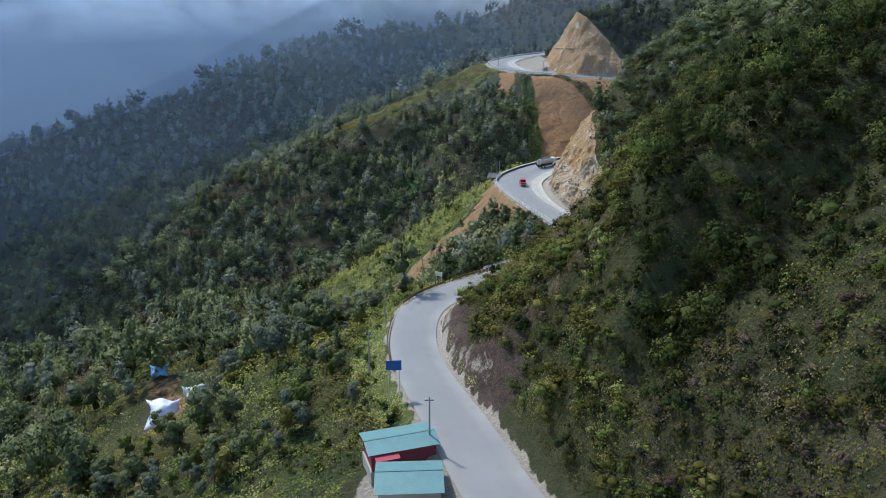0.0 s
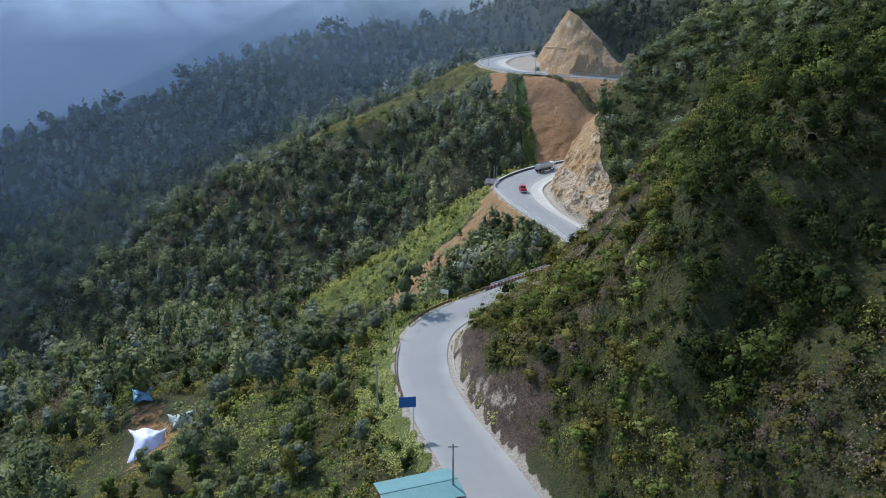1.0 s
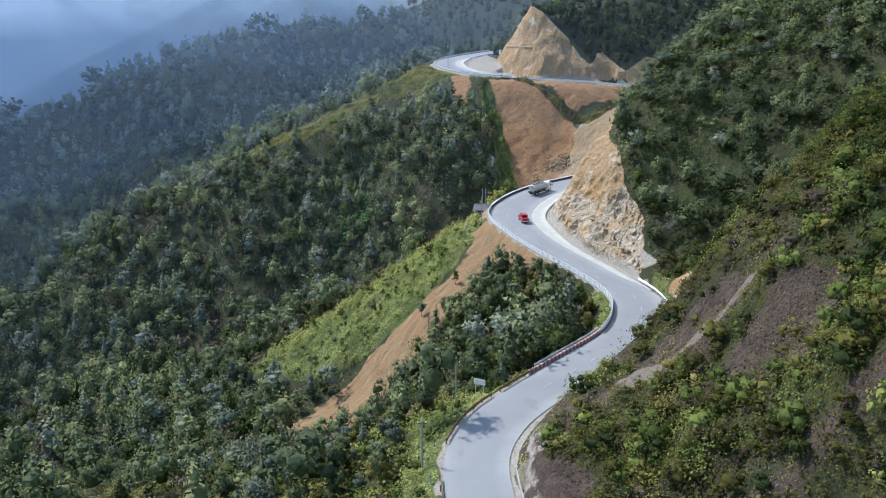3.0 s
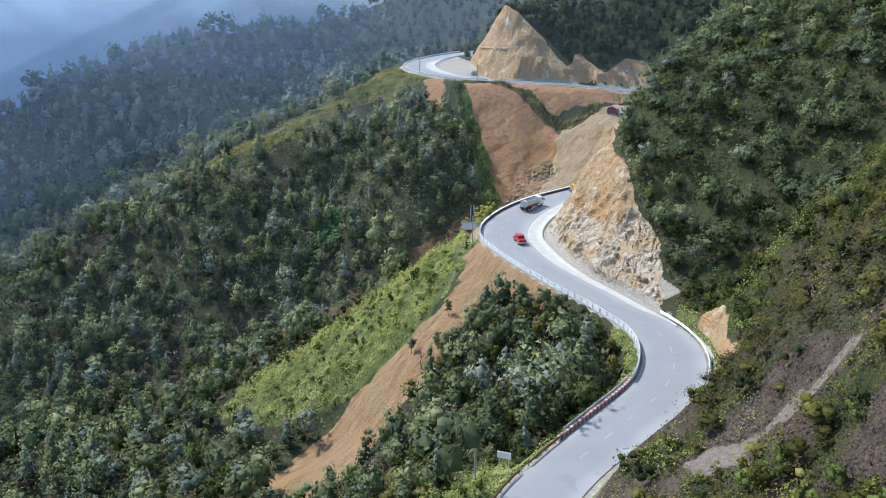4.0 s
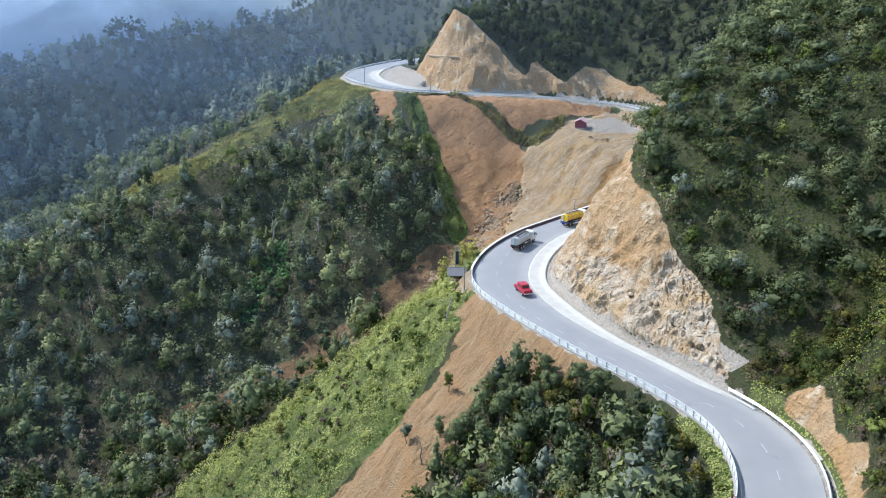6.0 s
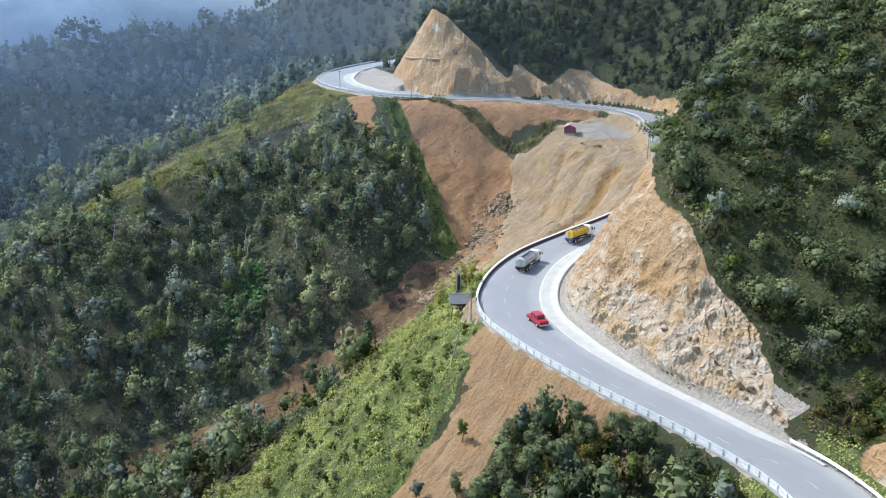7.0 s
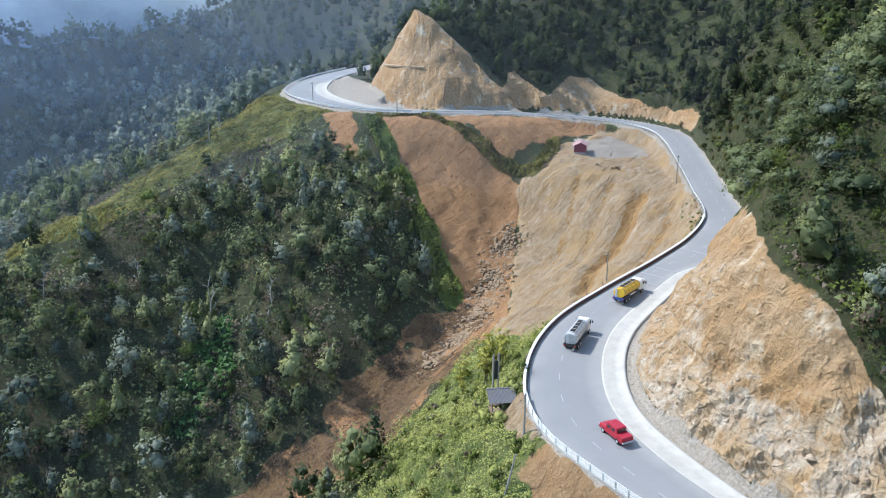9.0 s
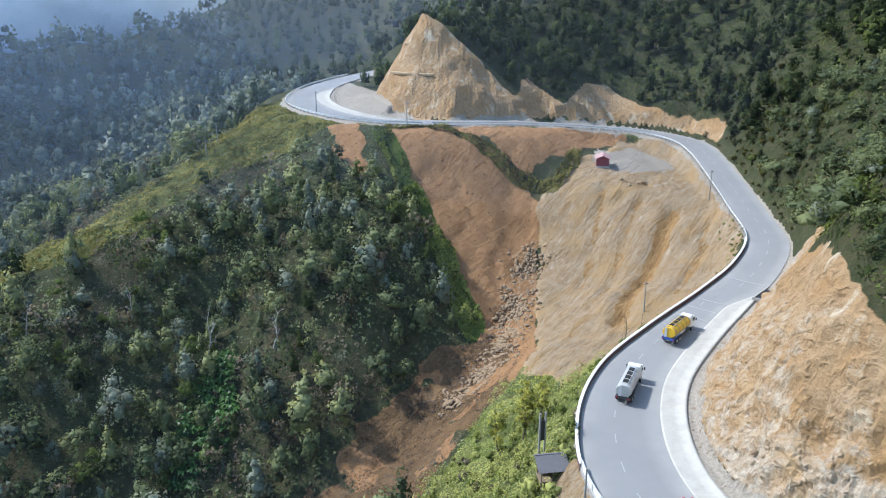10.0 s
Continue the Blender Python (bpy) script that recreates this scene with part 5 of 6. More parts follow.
def pickup(m):
    p = thing("pickup_truck", m, "red double-cab pickup truck driving on the asphalt road", "pickup truck")
    b = block((5.1, 1.85, 0.66), (0, 0, 0.8), bevel=0.12)
    block((1.35, 1.7, 0.22), (1.75, 0, 1.13), bevel=0.09, bm=b, taper=(0.86, 0.94))
    for y in (-0.86, 0.86):
        block((1.6, 0.1, 0.34), (-1.75, y, 1.2), bevel=0.03, bm=b)
    block((0.1, 1.75, 0.36), (-2.56, 0, 1.2), bevel=0.03, bm=b)
    part("body", b, RED, p)
    part("cab", block((2.6, 1.8, 1.02), (-0.05, 0, 1.58), bevel=0.1, taper=(0.86, 0.92)), RED, p)
    part("windscreen", block((0.05, 1.38, 0.56), (1.15, 0, 1.6), (0, -10, 0)), GLASS, p, "dark windscreen")
    part("rear_window", block((0.05, 1.3, 0.44), (-1.25, 0, 1.64), (0, 10, 0)), GLASS, p, "dark rear window")
    for y in (-1, 1):
        for x in (0.62, -0.35):
            part("side_window", block((0.66, 0.04, 0.36), (x - 0.15, y * 0.875, 1.62), (y * 5, 0, 0), 0.01), GLASS, p, "dark side window")
        part("headlight", block((0.12, 0.36, 0.18), (2.58, y * 0.68, 0.95), bevel=0.04), LAMP_CLEAR, p, "clear headlight")
        part("tail_light", block((0.08, 0.16, 0.36), (-2.6, y * 0.82, 1.0), bevel=0.03), LAMP_RED, p, "red tail light")
        part("mirror", block((0.14, 0.2, 0.16), (0.82, y * 1.0, 1.3), bevel=0.04), RED, p)
        for x in (1.62, -1.55):
            wheel(p, x, y * 0.82, 0.39, 0.26)
    part("bed_cover", block((1.56, 1.66, 0.08), (-1.76, 0, 1.33), bevel=0.03), RED, p, "red load bed cover")
    bar = tube(0.045, 1.5, (-1.05, 0, 1.72), (90, 0, 0), 10)
    for y in (-0.7, 0.7):
        tube(0.045, 0.6, (-1.12, y, 1.45), (0, 12, 0), 10, bm=bar)
    part("roll_bar", bar, DARK, p, "black roll bar")
    part("bumper", block((0.18, 1.8, 0.22), (-2.66, 0, 0.62), bevel=0.05), GALV, p, "chrome rear bumper")
    part("bumper", block((0.18, 1.8, 0.24), (2.62, 0, 0.58), bevel=0.06), DARK, p)
    return p


def tanker(m, tank_paint, chassis_paint, label):
    p = thing("tanker_truck", m, label, "tanker truck", "tanker trucks on the road")
    frame_bm = block((8.6, 0.9, 0.24), (-0.3, 0, 0.95))
    for y in (-1.08, 1.08):
        block((5.6, 0.12, 0.34), (-1.2, y, 0.82), bevel=0.03, bm=frame_bm)
    part("chassis", frame_bm, DARK, p)
    cab = block((1.75, 2.35, 1.9), (3.55, 0, 1.85), bevel=0.16, taper=(0.9, 0.94))
    block((1.1, 2.1, 0.3), (3.25, 0, 2.92), bevel=0.1, bm=cab, taper=(0.7, 0.9))
    part("cab", cab, WHITE, p, "white cab")
    part("windscreen", block((0.05, 2.0, 0.75), (4.4, 0, 2.2), (0, -3, 0), 0.02), GLASS, p, "dark windscreen")
    for y in (-1, 1):
        part("side_window", block((0.8, 0.04, 0.6), (3.65, y * 1.15, 2.25), (y * 2, 0, 0), 0.01), GLASS, p, "dark side window")
        part("mirror", block((0.1, 0.24, 0.5), (4.3, y * 1.38, 2.1), bevel=0.03), DARK, p)
        part("headlight", block((0.08, 0.4, 0.2), (4.45, y * 0.85, 1.1), bevel=0.03), LAMP_CLEAR, p, "clear headlight")
        part("tail_light", block((0.06, 0.3, 0.16), (-4.75, y * 0.9, 0.95), bevel=0.02), LAMP_RED, p, "red tail light")
        part("mudguard", block((2.7, 0.3, 0.06), (-2.9, y * 1.02, 1.12), bevel=0.02), chassis_paint, p)
    t = tube(1.0, 6.9, (-1.15, 0, 2.12), (0, 90, 0), 28, bevel=0.14)
    for v in t.verts:
        v.co.y *= 1.2
        v.co.z = 2.12 + (v.co.z - 2.12) * 0.98
    tank = part("tank", t, tank_paint, p)
    for x in (-4.2, -2.7, -1.15, 0.4, 1.9):
        hoop = tube(1.02, 0.08, (x, 0, 2.12), (0, 90, 0), 28)
        for v in hoop.verts:
            v.co.y *= 1.2
        part("hoop", hoop, chassis_paint if tank_paint != SILVER_PAINT else GALV, tank)
    part("walkway", block((5.6, 0.95, 0.1), (-1.1, 0, 3.1), bevel=0.02), tank_paint, p, "raised walkway on the tank")
    for x in (-3.2, -1.8, -0.4, 1.0):
        part("manhole", block((0.95, 0.8, 0.16), (x, 0, 3.22), bevel=0.06), BLACK, p, "black manhole hatch")
    for y in (-0.5, 0.5):
        part("guard_bar", tube(0.035, 5.6, (-1.1, y, 3.32), (0, 90, 0), 8), GALV, p)
    part("rear_plate", block((0.1, 2.3, 0.5), (-4.68, 0, 1.0), bevel=0.03), chassis_paint, p)
    part("ladder", block((0.06, 0.45, 1.7), (-4.68, 0.5, 2.1), bevel=0.01), GALV, p)
    for y in (-1, 1):
        wheel(p, 3.4, y * 1.02, 0.5, 0.3)
        for x in (-2.3, -3.5):
            wheel(p, x, y * 0.95, 0.5, 0.5)
    return p


pickup(on_road(station(27.4, 251.1), -0.6, 0.06, 3))
tanker(on_road(station(39.1, 278.4), 1.4, 0.06, -3), SILVER_PAINT, DARK, "white and silver tanker truck rounding the hairpin")
tanker(on_road(station(58.4, 289.3), 0.4, 0.06), YELLOW, BLUE, "yellow tanker truck with white cab and blue chassis on the road")


# ---- guard rails and walls along the road ----
def strip_along(rows, off, outline):
    """A closed profile (across, up) swept along road rows, side offset by off(i)."""
    bm = bmesh.new()
    rings = []
    for i in rows:
        o = off(i)
        s = 1 if o > 0 else -1
        rings.append([bm.verts.new((LINE[i, 0] + LEFT[i, 0] * (o + s * a), LINE[i, 1] + LEFT[i, 1] * (o + s * a), LINE[i, 2] + b)) for a, b in outline])
    k = len(outline)
    for r0, r1 in zip(rings, rings[1:]):
        for j in range(k):
            bm.faces.new((r0[j], r0[(j + 1) % k], r1[(j + 1) % k], r1[j]))
    bm.faces.new(rings[0])
    bm.faces.new(rings[-1][::-1])
    return bm


W_BEAM = [(0.0, 0.42), (-0.07, 0.48), (-0.07, 0.56), (0.0, 0.62), (0.0, 0.68), (-0.07, 0.74), (-0.07, 0.82), (0.0, 0.88), (0.05, 0.88), (0.05, 0.42)]


def guard_rail(a, b, off, label, beam_paint, post_paint, gap=2, low=0.0, twin=False, group="guard rails"):
    """Steel posts with a beam, in sections of about 12 m."""
    origin = Matrix.Identity(4)
    g = thing("guard_rail", origin, label, "guard rail", group)
    for s in range(a, b, 12):
        e = min(s + 12, b)
        if e - s < 2:
            continue
        part("beam", strip_along(range(s, e + 1), off, [(x, z - low - 0.2 * twin) for x, z in W_BEAM]), beam_paint, g)
        if twin:
            part("beam", strip_along(range(s, e + 1), off, [(x, z + 0.38) for x, z in W_BEAM]), beam_paint, g)
            part("kerb", strip_along(range(s, e + 1), off, [(-0.12, -0.5), (-0.1, 0.16), (0.22, 0.16), (0.26, -0.7)]), OLD_CONCRETE, g, "grey concrete kerb")
    me = None
    for i in range(a, b + 1, gap):
        o = off(i)
        m = on_road(i, o + (0.1 if o > 0 else -0.1), 0.0)
        if me is None:
            q = part("post", block((0.12, 0.14, 1.15 - low + 0.42 * twin), (0, 0, 0.3 + 0.21 * twin), bevel=0.01), post_paint, g)
            q.matrix_basis, me = m, q.data
        else:
            shared("post", me, g, m)
    return g


left_edge = lambda i: LINE[i, 3] + 0.35
right_edge = lambda i: -LINE[i, 4] - 0.35
S_WALL, S_END = station(26.8, 262), station(104, 314)
guard_rail(station(28.5, 177), S_WALL, left_edge, "white double-beam steel guard rail along the outer edge of the bend", WHITE, WHITE, twin=True)
guard_rail(S_END, station(60, 410), left_edge, "white steel guard rail along the climbing road", WHITE, GALV)
guard_rail(station(60, 410) + 3, station(70, 503), left_edge, "white steel guard rail round the upper hairpin", WHITE, GALV)
guard_rail(station(31, 180), station(32.6, 202), right_edge, "grey steel guard rail beside the culvert", GALV, GALV)
guard_rail(station(-3.6, 120), station(-5.2, 140), left_edge, "rusty brown guard rail along the verge", RUST, RUST, low=0.15)
guard_rail(station(-4.2, 147), station(4, 158), left_edge, "rusty brown guard rail along the verge", RUST, RUST, low=0.15)
guard_rail(station(5.5, 159.5), station(12, 164), left_edge, "rusty brown guard rail along the verge", RUST, RUST, low=0.15)


def parapet(a, b):
    """Low wall with a dark inner face under a white coping."""
    w = thing("parapet_wall", Matrix.Identity(4), "low dark brown roadside wall with a white coping", "wall")
    for s in range(a, b, 10):
        e = min(s + 10, b)
        if e - s < 2:
            continue
        part("wall_section", strip_along(range(s, e + 1), left_edge, [(0.0, -0.6), (0.0, 0.62), (0.32, 0.62), (0.36, -0.9)]), BROWN_WALL, w)
        part("coping", strip_along(range(s, e + 1), left_edge, [(-0.06, 0.62), (-0.05, 0.78), (0.0, 0.8), (0.36, 0.8), (0.4, 0.78), (0.4, 0.62)]), WHITE, w, "white coping")
    return w


parapet(S_WALL, S_END)


def striped_wall(a, b):
    """A low red wall with narrow white painted stripes."""
    w = thing("striped_kerb_wall", Matrix.Identity(4), "low faded red kerb wall with narrow white stripes", "wall")
    for s in range(a, b, 6):
        part("wall_section", strip_along(range(s, min(s + 6, b) + 1), left_edge, [(-0.02, -0.3), (0.0, 0.6), (0.3, 0.6), (0.35, -0.3)]), STRIPE_RED, w)
    me = None
    for i in range(a, b):
        m = on_road(i, left_edge(i), 0.0)
        if me is None:
            q = part("stripe", block((0.34, 0.4, 0.84), (0, 0.15, 0.2), bevel=0.01), FADED_WHITE, w, "white painted stripe")
            q.matrix_basis, me = m, q.data
        else:
            shared("stripe", me, w, m)
    return w


striped_wall(station(11, 164), station(29.5, 178))
guard_rail(station(12.5, 165), station(28.5, 177), lambda i: LINE[i, 3] + 1.0, "grey steel rail behind the striped wall", GALV, GALV)


def drain(a, b, far, label):
    off = lambda i: -LINE[i, 4] - far
    d = thing("roadside_drain", Matrix.Identity(4), label, "drain", "roadside drains")
    for s in range(a, b, 8):
        e = min(s + 8, b)
        if e - s < 2:
            continue
        part("lip", strip_along(range(s, e + 1), off, [(-0.02, -0.4), (0.0, 0.12), (0.22, 0.12), (0.24, -0.4)]), OLD_CONCRETE, d)
        part("lip", strip_along(range(s, e + 1), off, [(0.72, -0.4), (0.74, 0.2), (1.05, 0.24), (1.08, -0.4)]), OLD_CONCRETE, d)
        # dark strip between the lips paints the channel's shade
        part("channel_bed", strip_along(range(s, e + 1), off, [(0.24, -0.14), (0.24, -0.05), (0.72, -0.05), (0.72, -0.14)]), DARK, d, "channel bed coloured dark for its shade")
    return d


drain(station(20, 170), station(35, 187), 0.5, "grey concrete roadside drain below the bank")
drain(station(-4.4, 122), station(5, 159), 0.9, "grey concrete roadside drain below the bank")

# catch pit where the bank meets the road above the hairpin
i = station(82, 300)
pit = thing("catch_pit", on_road(i, -LINE[i, 4] - 0.7, 0), "dark open concrete catch pit beside the road", "drain")
rim = block((9, 0.3, 0.7), (0, 0.9, 0), bevel=0.04)
block((9, 0.3, 0.9), (0, -1.1, 0.15), bevel=0.04, bm=rim)
block((0.3, 2.3, 0.7), (-4.5, -0.1, 0), bevel=0.04, bm=rim)
block((0.3, 2.3, 0.7), (4.5, -0.1, 0), bevel=0.04, bm=rim)
part("rim", rim, OLD_CONCRETE, pit)
part("pit_floor", block((8.8, 1.8, 0.1), (0, -0.1, 0.02)), DARK, pit, "dark pit floor")

# culvert head where the gully meets the inner bend
i = station(36.5, 190)
head = thing("culvert_head", on_road(i, -LINE[i, 4] - 1.8, 0), "pale concrete culvert headwall at the foot of the gully", "culvert")
part("slab", block((9, 2.0, 0.3), (0, 0, 0.02), bevel=0.05), CONCRETE, head)
part("wing_wall", block((5, 0.3, 0.9), (-3.5, -1.3, 0.2), (0, 0, -18), 0.04), CONCRETE, head)
part("wing_wall", block((5, 0.3, 0.9), (3.5, -1.3, 0.2), (0, 0, 18), 0.04), CONCRETE, head)
# solid dark block in place of a hole, coloured as its shade
part("opening", block((1.6, 0.2, 0.6), (0, -1.15, 0.35), bevel=0.05), DARK, head, "dark block standing in for the shaded culvert opening")

# lane dashes and cross stripes
dash_line = lambda i: (LINE[i, 3] - LINE[i, 4] + inner_width(i)) * 0.5 + (0.9 if inner_width(i) > 1 else 0)
for s in range(station(9, 162), station(142, 386), 6):
    bm = strip_along((s, s + 1, s + 2), lambda i: dash_line(i) + 0.001, [(-0.07, 0.05), (-0.07, 0.085), (0.07, 0.085), (0.07, 0.05)])
    part("lane_dash", bm, WHITE_LINE, road, "worn white lane dash")
for x, y in ((60.5, 292), (65, 293.2), (69.3, 295), (73.5, 296.6), (84.8, 302)):
    i = station(x, y)
    wide = LINE[i, 3] + LINE[i, 4] - inner_width(i)
    bm = block((0.28, wide * 0.86, 0.05), (0, (LINE[i, 3] - LINE[i, 4] + inner_width(i)) * 0.5, 0.05))
    part("cross_stripe", bm, WHITE_LINE, road, "thin white cross stripe").matrix_basis = on_road(i, 0)


# ---- poles, signs and huts ----
def power_pole(x, y, tall, arm=True):
    z = ground_at(x, y)
    p = thing("power_pole", pose(x, y, z), "grey concrete power pole", "pole", "power poles")
    part("shaft", tube(0.17, tall + 0.8, (0, 0, tall / 2 - 0.4), sides=10, r2=0.1), POLE, p)
    if arm:
        part("crossarm", block((1.3, 0.1, 0.1), (0, 0, tall - 0.5)), DARK, p)
        for k in (-0.55, 0, 0.55):
            part("insulator", tube(0.06, 0.2, (k, 0, tall - 0.35), sides=8), WHITE, p, "white insulator")
    return p


for x, y, tall in ((-1.9, 95, 8.2), (-13, 122, 9), (-12, 146, 8), (-4.6, 164.4, 7.5), (16.6, 258.5, 6.5), (30.0, 424, 7), (52, 404.5, 7), (113, 343, 8),
                   (0, 425, 6), (-4, 421, 6), (70, 314, 7)):
    power_pole(x, y, tall, tall > 6.8)
leaning = power_pole(10.5, 252.5, 6.0, False)
leaning.matrix_basis = leaning.matrix_basis @ pose(0, 0, 0, 0, 14, 0)


def sign(x, y, z, wide, high, yaw, face, label, legs=2, bars=0):
    g = ground_at(x, y)
    s = thing("road_sign", pose(x, y, g, 0, 0, yaw), label, "sign")
    part("board", block((wide, 0.08, high), (0, 0, z - g), bevel=0.02), face, s)
    for k in ((-0.35, 0.35) if legs == 2 else (0,)):
        part("leg", tube(0.06, z - g + 0.6, (k * wide, 0.1, (z - g) / 2 - 0.3), sides=8), GALV, s)
    for b in range(bars):
        part("lettering_bar", block((wide * (0.75 - 0.15 * (b % 2)), 0.02, high * 0.1), (0, -0.05, z - g + high * (0.28 - 0.25 * b))), WHITE, s, "white bar of lettering")
    return s


sign(-7.9, 110.6, 45.6, 2.5, 1.7, 5, SIGN_BLUE, "blue board sign on two posts beside the road", 2, 0)
sign(-1.0, 163.2, 42.6, 1.9, 1.0, -30, WHITE, "white board sign beside the road", 2, 0)


def bollard(x, y):
    z = ground_at(x, y)
    b = thing("marker_post", pose(x, y, z), "small concrete marker post with a dark top", "post", "marker posts")
    part("shaft", block((0.18, 0.18, 1.0), (0, 0, 0.4), bevel=0.02), POLE, b)
    part("cap", block((0.19, 0.19, 0.28), (0, 0, 1.03), bevel=0.03), DARK, b, "dark painted cap")


for x, y in ((-9.8, 150.5), (-8.2, 154.5), (-11.2, 146), (-11.4, 141), (-6, 158.6)):
    bollard(x, y)


def corrugated(length, width, wave=0.3, lift=0.025, thick=0.03):
    """A ribbed roof sheet lying in x (ribs run along y), centred."""
    bm = bmesh.new()
    n = max(4, int(length / wave) * 2)
    rows = []
    for up in (0, thick):
        for y in (-width / 2, width / 2):
            rows.append([bm.verts.new((-length / 2 + length * k / n, y, up + (lift if k % 2 else 0))) for k in range(n + 1)])
    for k in range(n):
        bm.faces.new((rows[0][k], rows[0][k + 1], rows[1][k + 1], rows[1][k]))
        bm.faces.new((rows[2][k], rows[3][k], rows[3][k + 1], rows[2][k + 1]))
        bm.faces.new((rows[0][k], rows[2][k], rows[2][k + 1], rows[0][k + 1]))
        bm.faces.new((rows[1][k], rows[1][k + 1], rows[3][k + 1], rows[3][k]))
    return bm


def shed_house(m, long, wide, high, pitch, roof_paint, wall_paint, label, second=None):
    """A small gabled or lean-to house: walls on a plinth, two roof slopes, door and window."""
    h = thing("house", m, label, "house", "roadside houses")
    part("plinth", block((long, wide, 3.2), (0, 0, -1.5), bevel=0.05), OLD_CONCRETE, h)
    rise = math.tan(radians(pitch)) * wide / 2
    for y in (-1, 1):
        part("wall", block((long - 0.3, 0.14, high), (0, y * (wide / 2 - 0.2), high / 2 + 0.08)), wall_paint, h)
    for x in (-1, 1):
        bm = bmesh.new()
        pts = [(-wide / 2 + 0.28, 0.08), (wide / 2 - 0.28, 0.08), (wide / 2 - 0.28, high), (0, high + rise * 0.9), (-wide / 2 + 0.28, high)]
        x0 = x * (long / 2 - 0.25)
        f = [bm.verts.new((x0, a, b)) for a, b in pts]
        g = [bm.verts.new((x0 + 0.14, a, b)) for a, b in pts]
        bm.faces.new(f)
        bm.faces.new(g[::-1])
        for k in range(5):
            bm.faces.new((f[k], f[(k + 1) % 5], g[(k + 1) % 5], g[k]))
        part("gable_wall", bm, wall_paint, h)
    slope = wide / 2 / math.cos(radians(pitch)) + 0.5
    for y in (-1, 1):
        bm = corrugated(long + 0.7, slope, 0.25, 0.012)
        bm.transform(pose(0, y * (wide / 4 + 0.12), high + rise / 2 + 0.02, -y * pitch, 0, 0))
        part("roof_slope", bm, second if second and y < 0 else roof_paint, h, "ribbed sheet roof slope")
    part("ridge_cap", block((long + 0.7, 0.4, 0.06), (0, 0, high + rise + 0.08), bevel=0.02), roof_paint, h)
    part("door", block((0.08, 1.0, 2.0), (long / 2 - 0.06, -wide * 0.15, 1.05), bevel=0.01), TIMBER, h, "brown wooden door")
    part("window", block((0.08, 0.9, 0.8), (long / 2 - 0.06, wide * 0.2, 1.5), bevel=0.01), GLASS, h, "dark window")
    return h


first_house = shed_house(pose(-6.2, 94.6, 39.2, 0, 0, 18), 9.6, 5.6, 2.9, 10, TEAL_ROOF, MAROON, "roadside house with a teal sheet roof and dark red walls")
lean_to = corrugated(3.4, 2.0, 0.25, 0.012)
lean_to.transform(pose(-2.6, -3.2, 2.62, 12, 0, 0))
part("lean_to_roof", lean_to, RED_ROOF, first_house, "red sheet lean-to roof")
shed_house(pose(-4.4, 85.6, 39.0, 0, 0, 3), 8.2, 6.6, 2.9, 16, TEAL_ROOF, PLASTER, "roadside house with a faded teal sheet roof")
shed_house(pose(-1.6, 78.4, 39.0, 0, 0, 0), 5.5, 4.5, 2.7, 12, RED_ROOF, PLASTER, "small roadside house with a red sheet roof")
shed_house(pose(103.5, 377.5, ground_at(103.5, 377.5) + 0.1, 0, 0, 55), 5.4, 4.0, 2.3, 24, PINK_ROOF, MAROON, "small dark red shed on the levelled ground")


def lookout_hut(m):
    """A small stall on posts under a grey fibre-cement roof, its long slope to the valley side."""
    h = thing("roadside_hut", m, "small open roadside hut with a grey corrugated roof", "hut")
    for x in (-1.6, 0, 1.6):
        part("post", tube(0.09, 3.4, (x, -1.0, 0.3), sides=8), TIMBER, h)
        part("post", tube(0.09, 4.4, (x, 1.0, 0.8), sides=8), TIMBER, h)
    part("back_wall", block((3.3, 0.08, 2.0), (0, 0.95, 1.3)), TIMBER, h, "dark board back wall")
    part("side_wall", block((0.08, 1.9, 1.6), (1.62, 0, 1.1)), TIMBER, h, "dark board side wall")
    part("floor_slab", block((3.6, 2.4, 0.3), (0, 0, -0.1), bevel=0.04), TIMBER, h)
    part("bench", block((2.8, 0.5, 0.06), (0, 0.5, 0.5)), TIMBER, h)
    for y, z, wide, tilt in ((-0.5, 2.45, 2.9, 24), (1.15, 2.75, 0.9, -24)):
        bm = corrugated(4.4, wide, 0.2)
        bm.transform(pose(0, y, z, tilt, 0, 0))
        part("roof_slope", bm, GREY_ROOF, h)
    part("ridge_cap", block((4.3, 0.3, 0.07), (0, 0.8, 3.06), bevel=0.02), GREY_ROOF, h)
    return h


lookout_hut(pose(18.4, 268.8, max(ground_at(18.4, 268.8), 40.6), 0, 0, -16))
frame_thing = thing("pole_frame", pose(20.2, 274.2, ground_at(20.2, 274.2)), "two tall grey posts joined by a dark panel behind the hut", "pole")
for x in (-0.45, 0.45):
    part("post", block((0.24, 0.24, 8.4), (x, 0, 3.8), bevel=0.02), POLE, frame_thing)
part("panel", block((0.7, 0.1, 3.2), (0, 0, 5.2), bevel=0.02), DARK, frame_thing, "dark narrow panel")


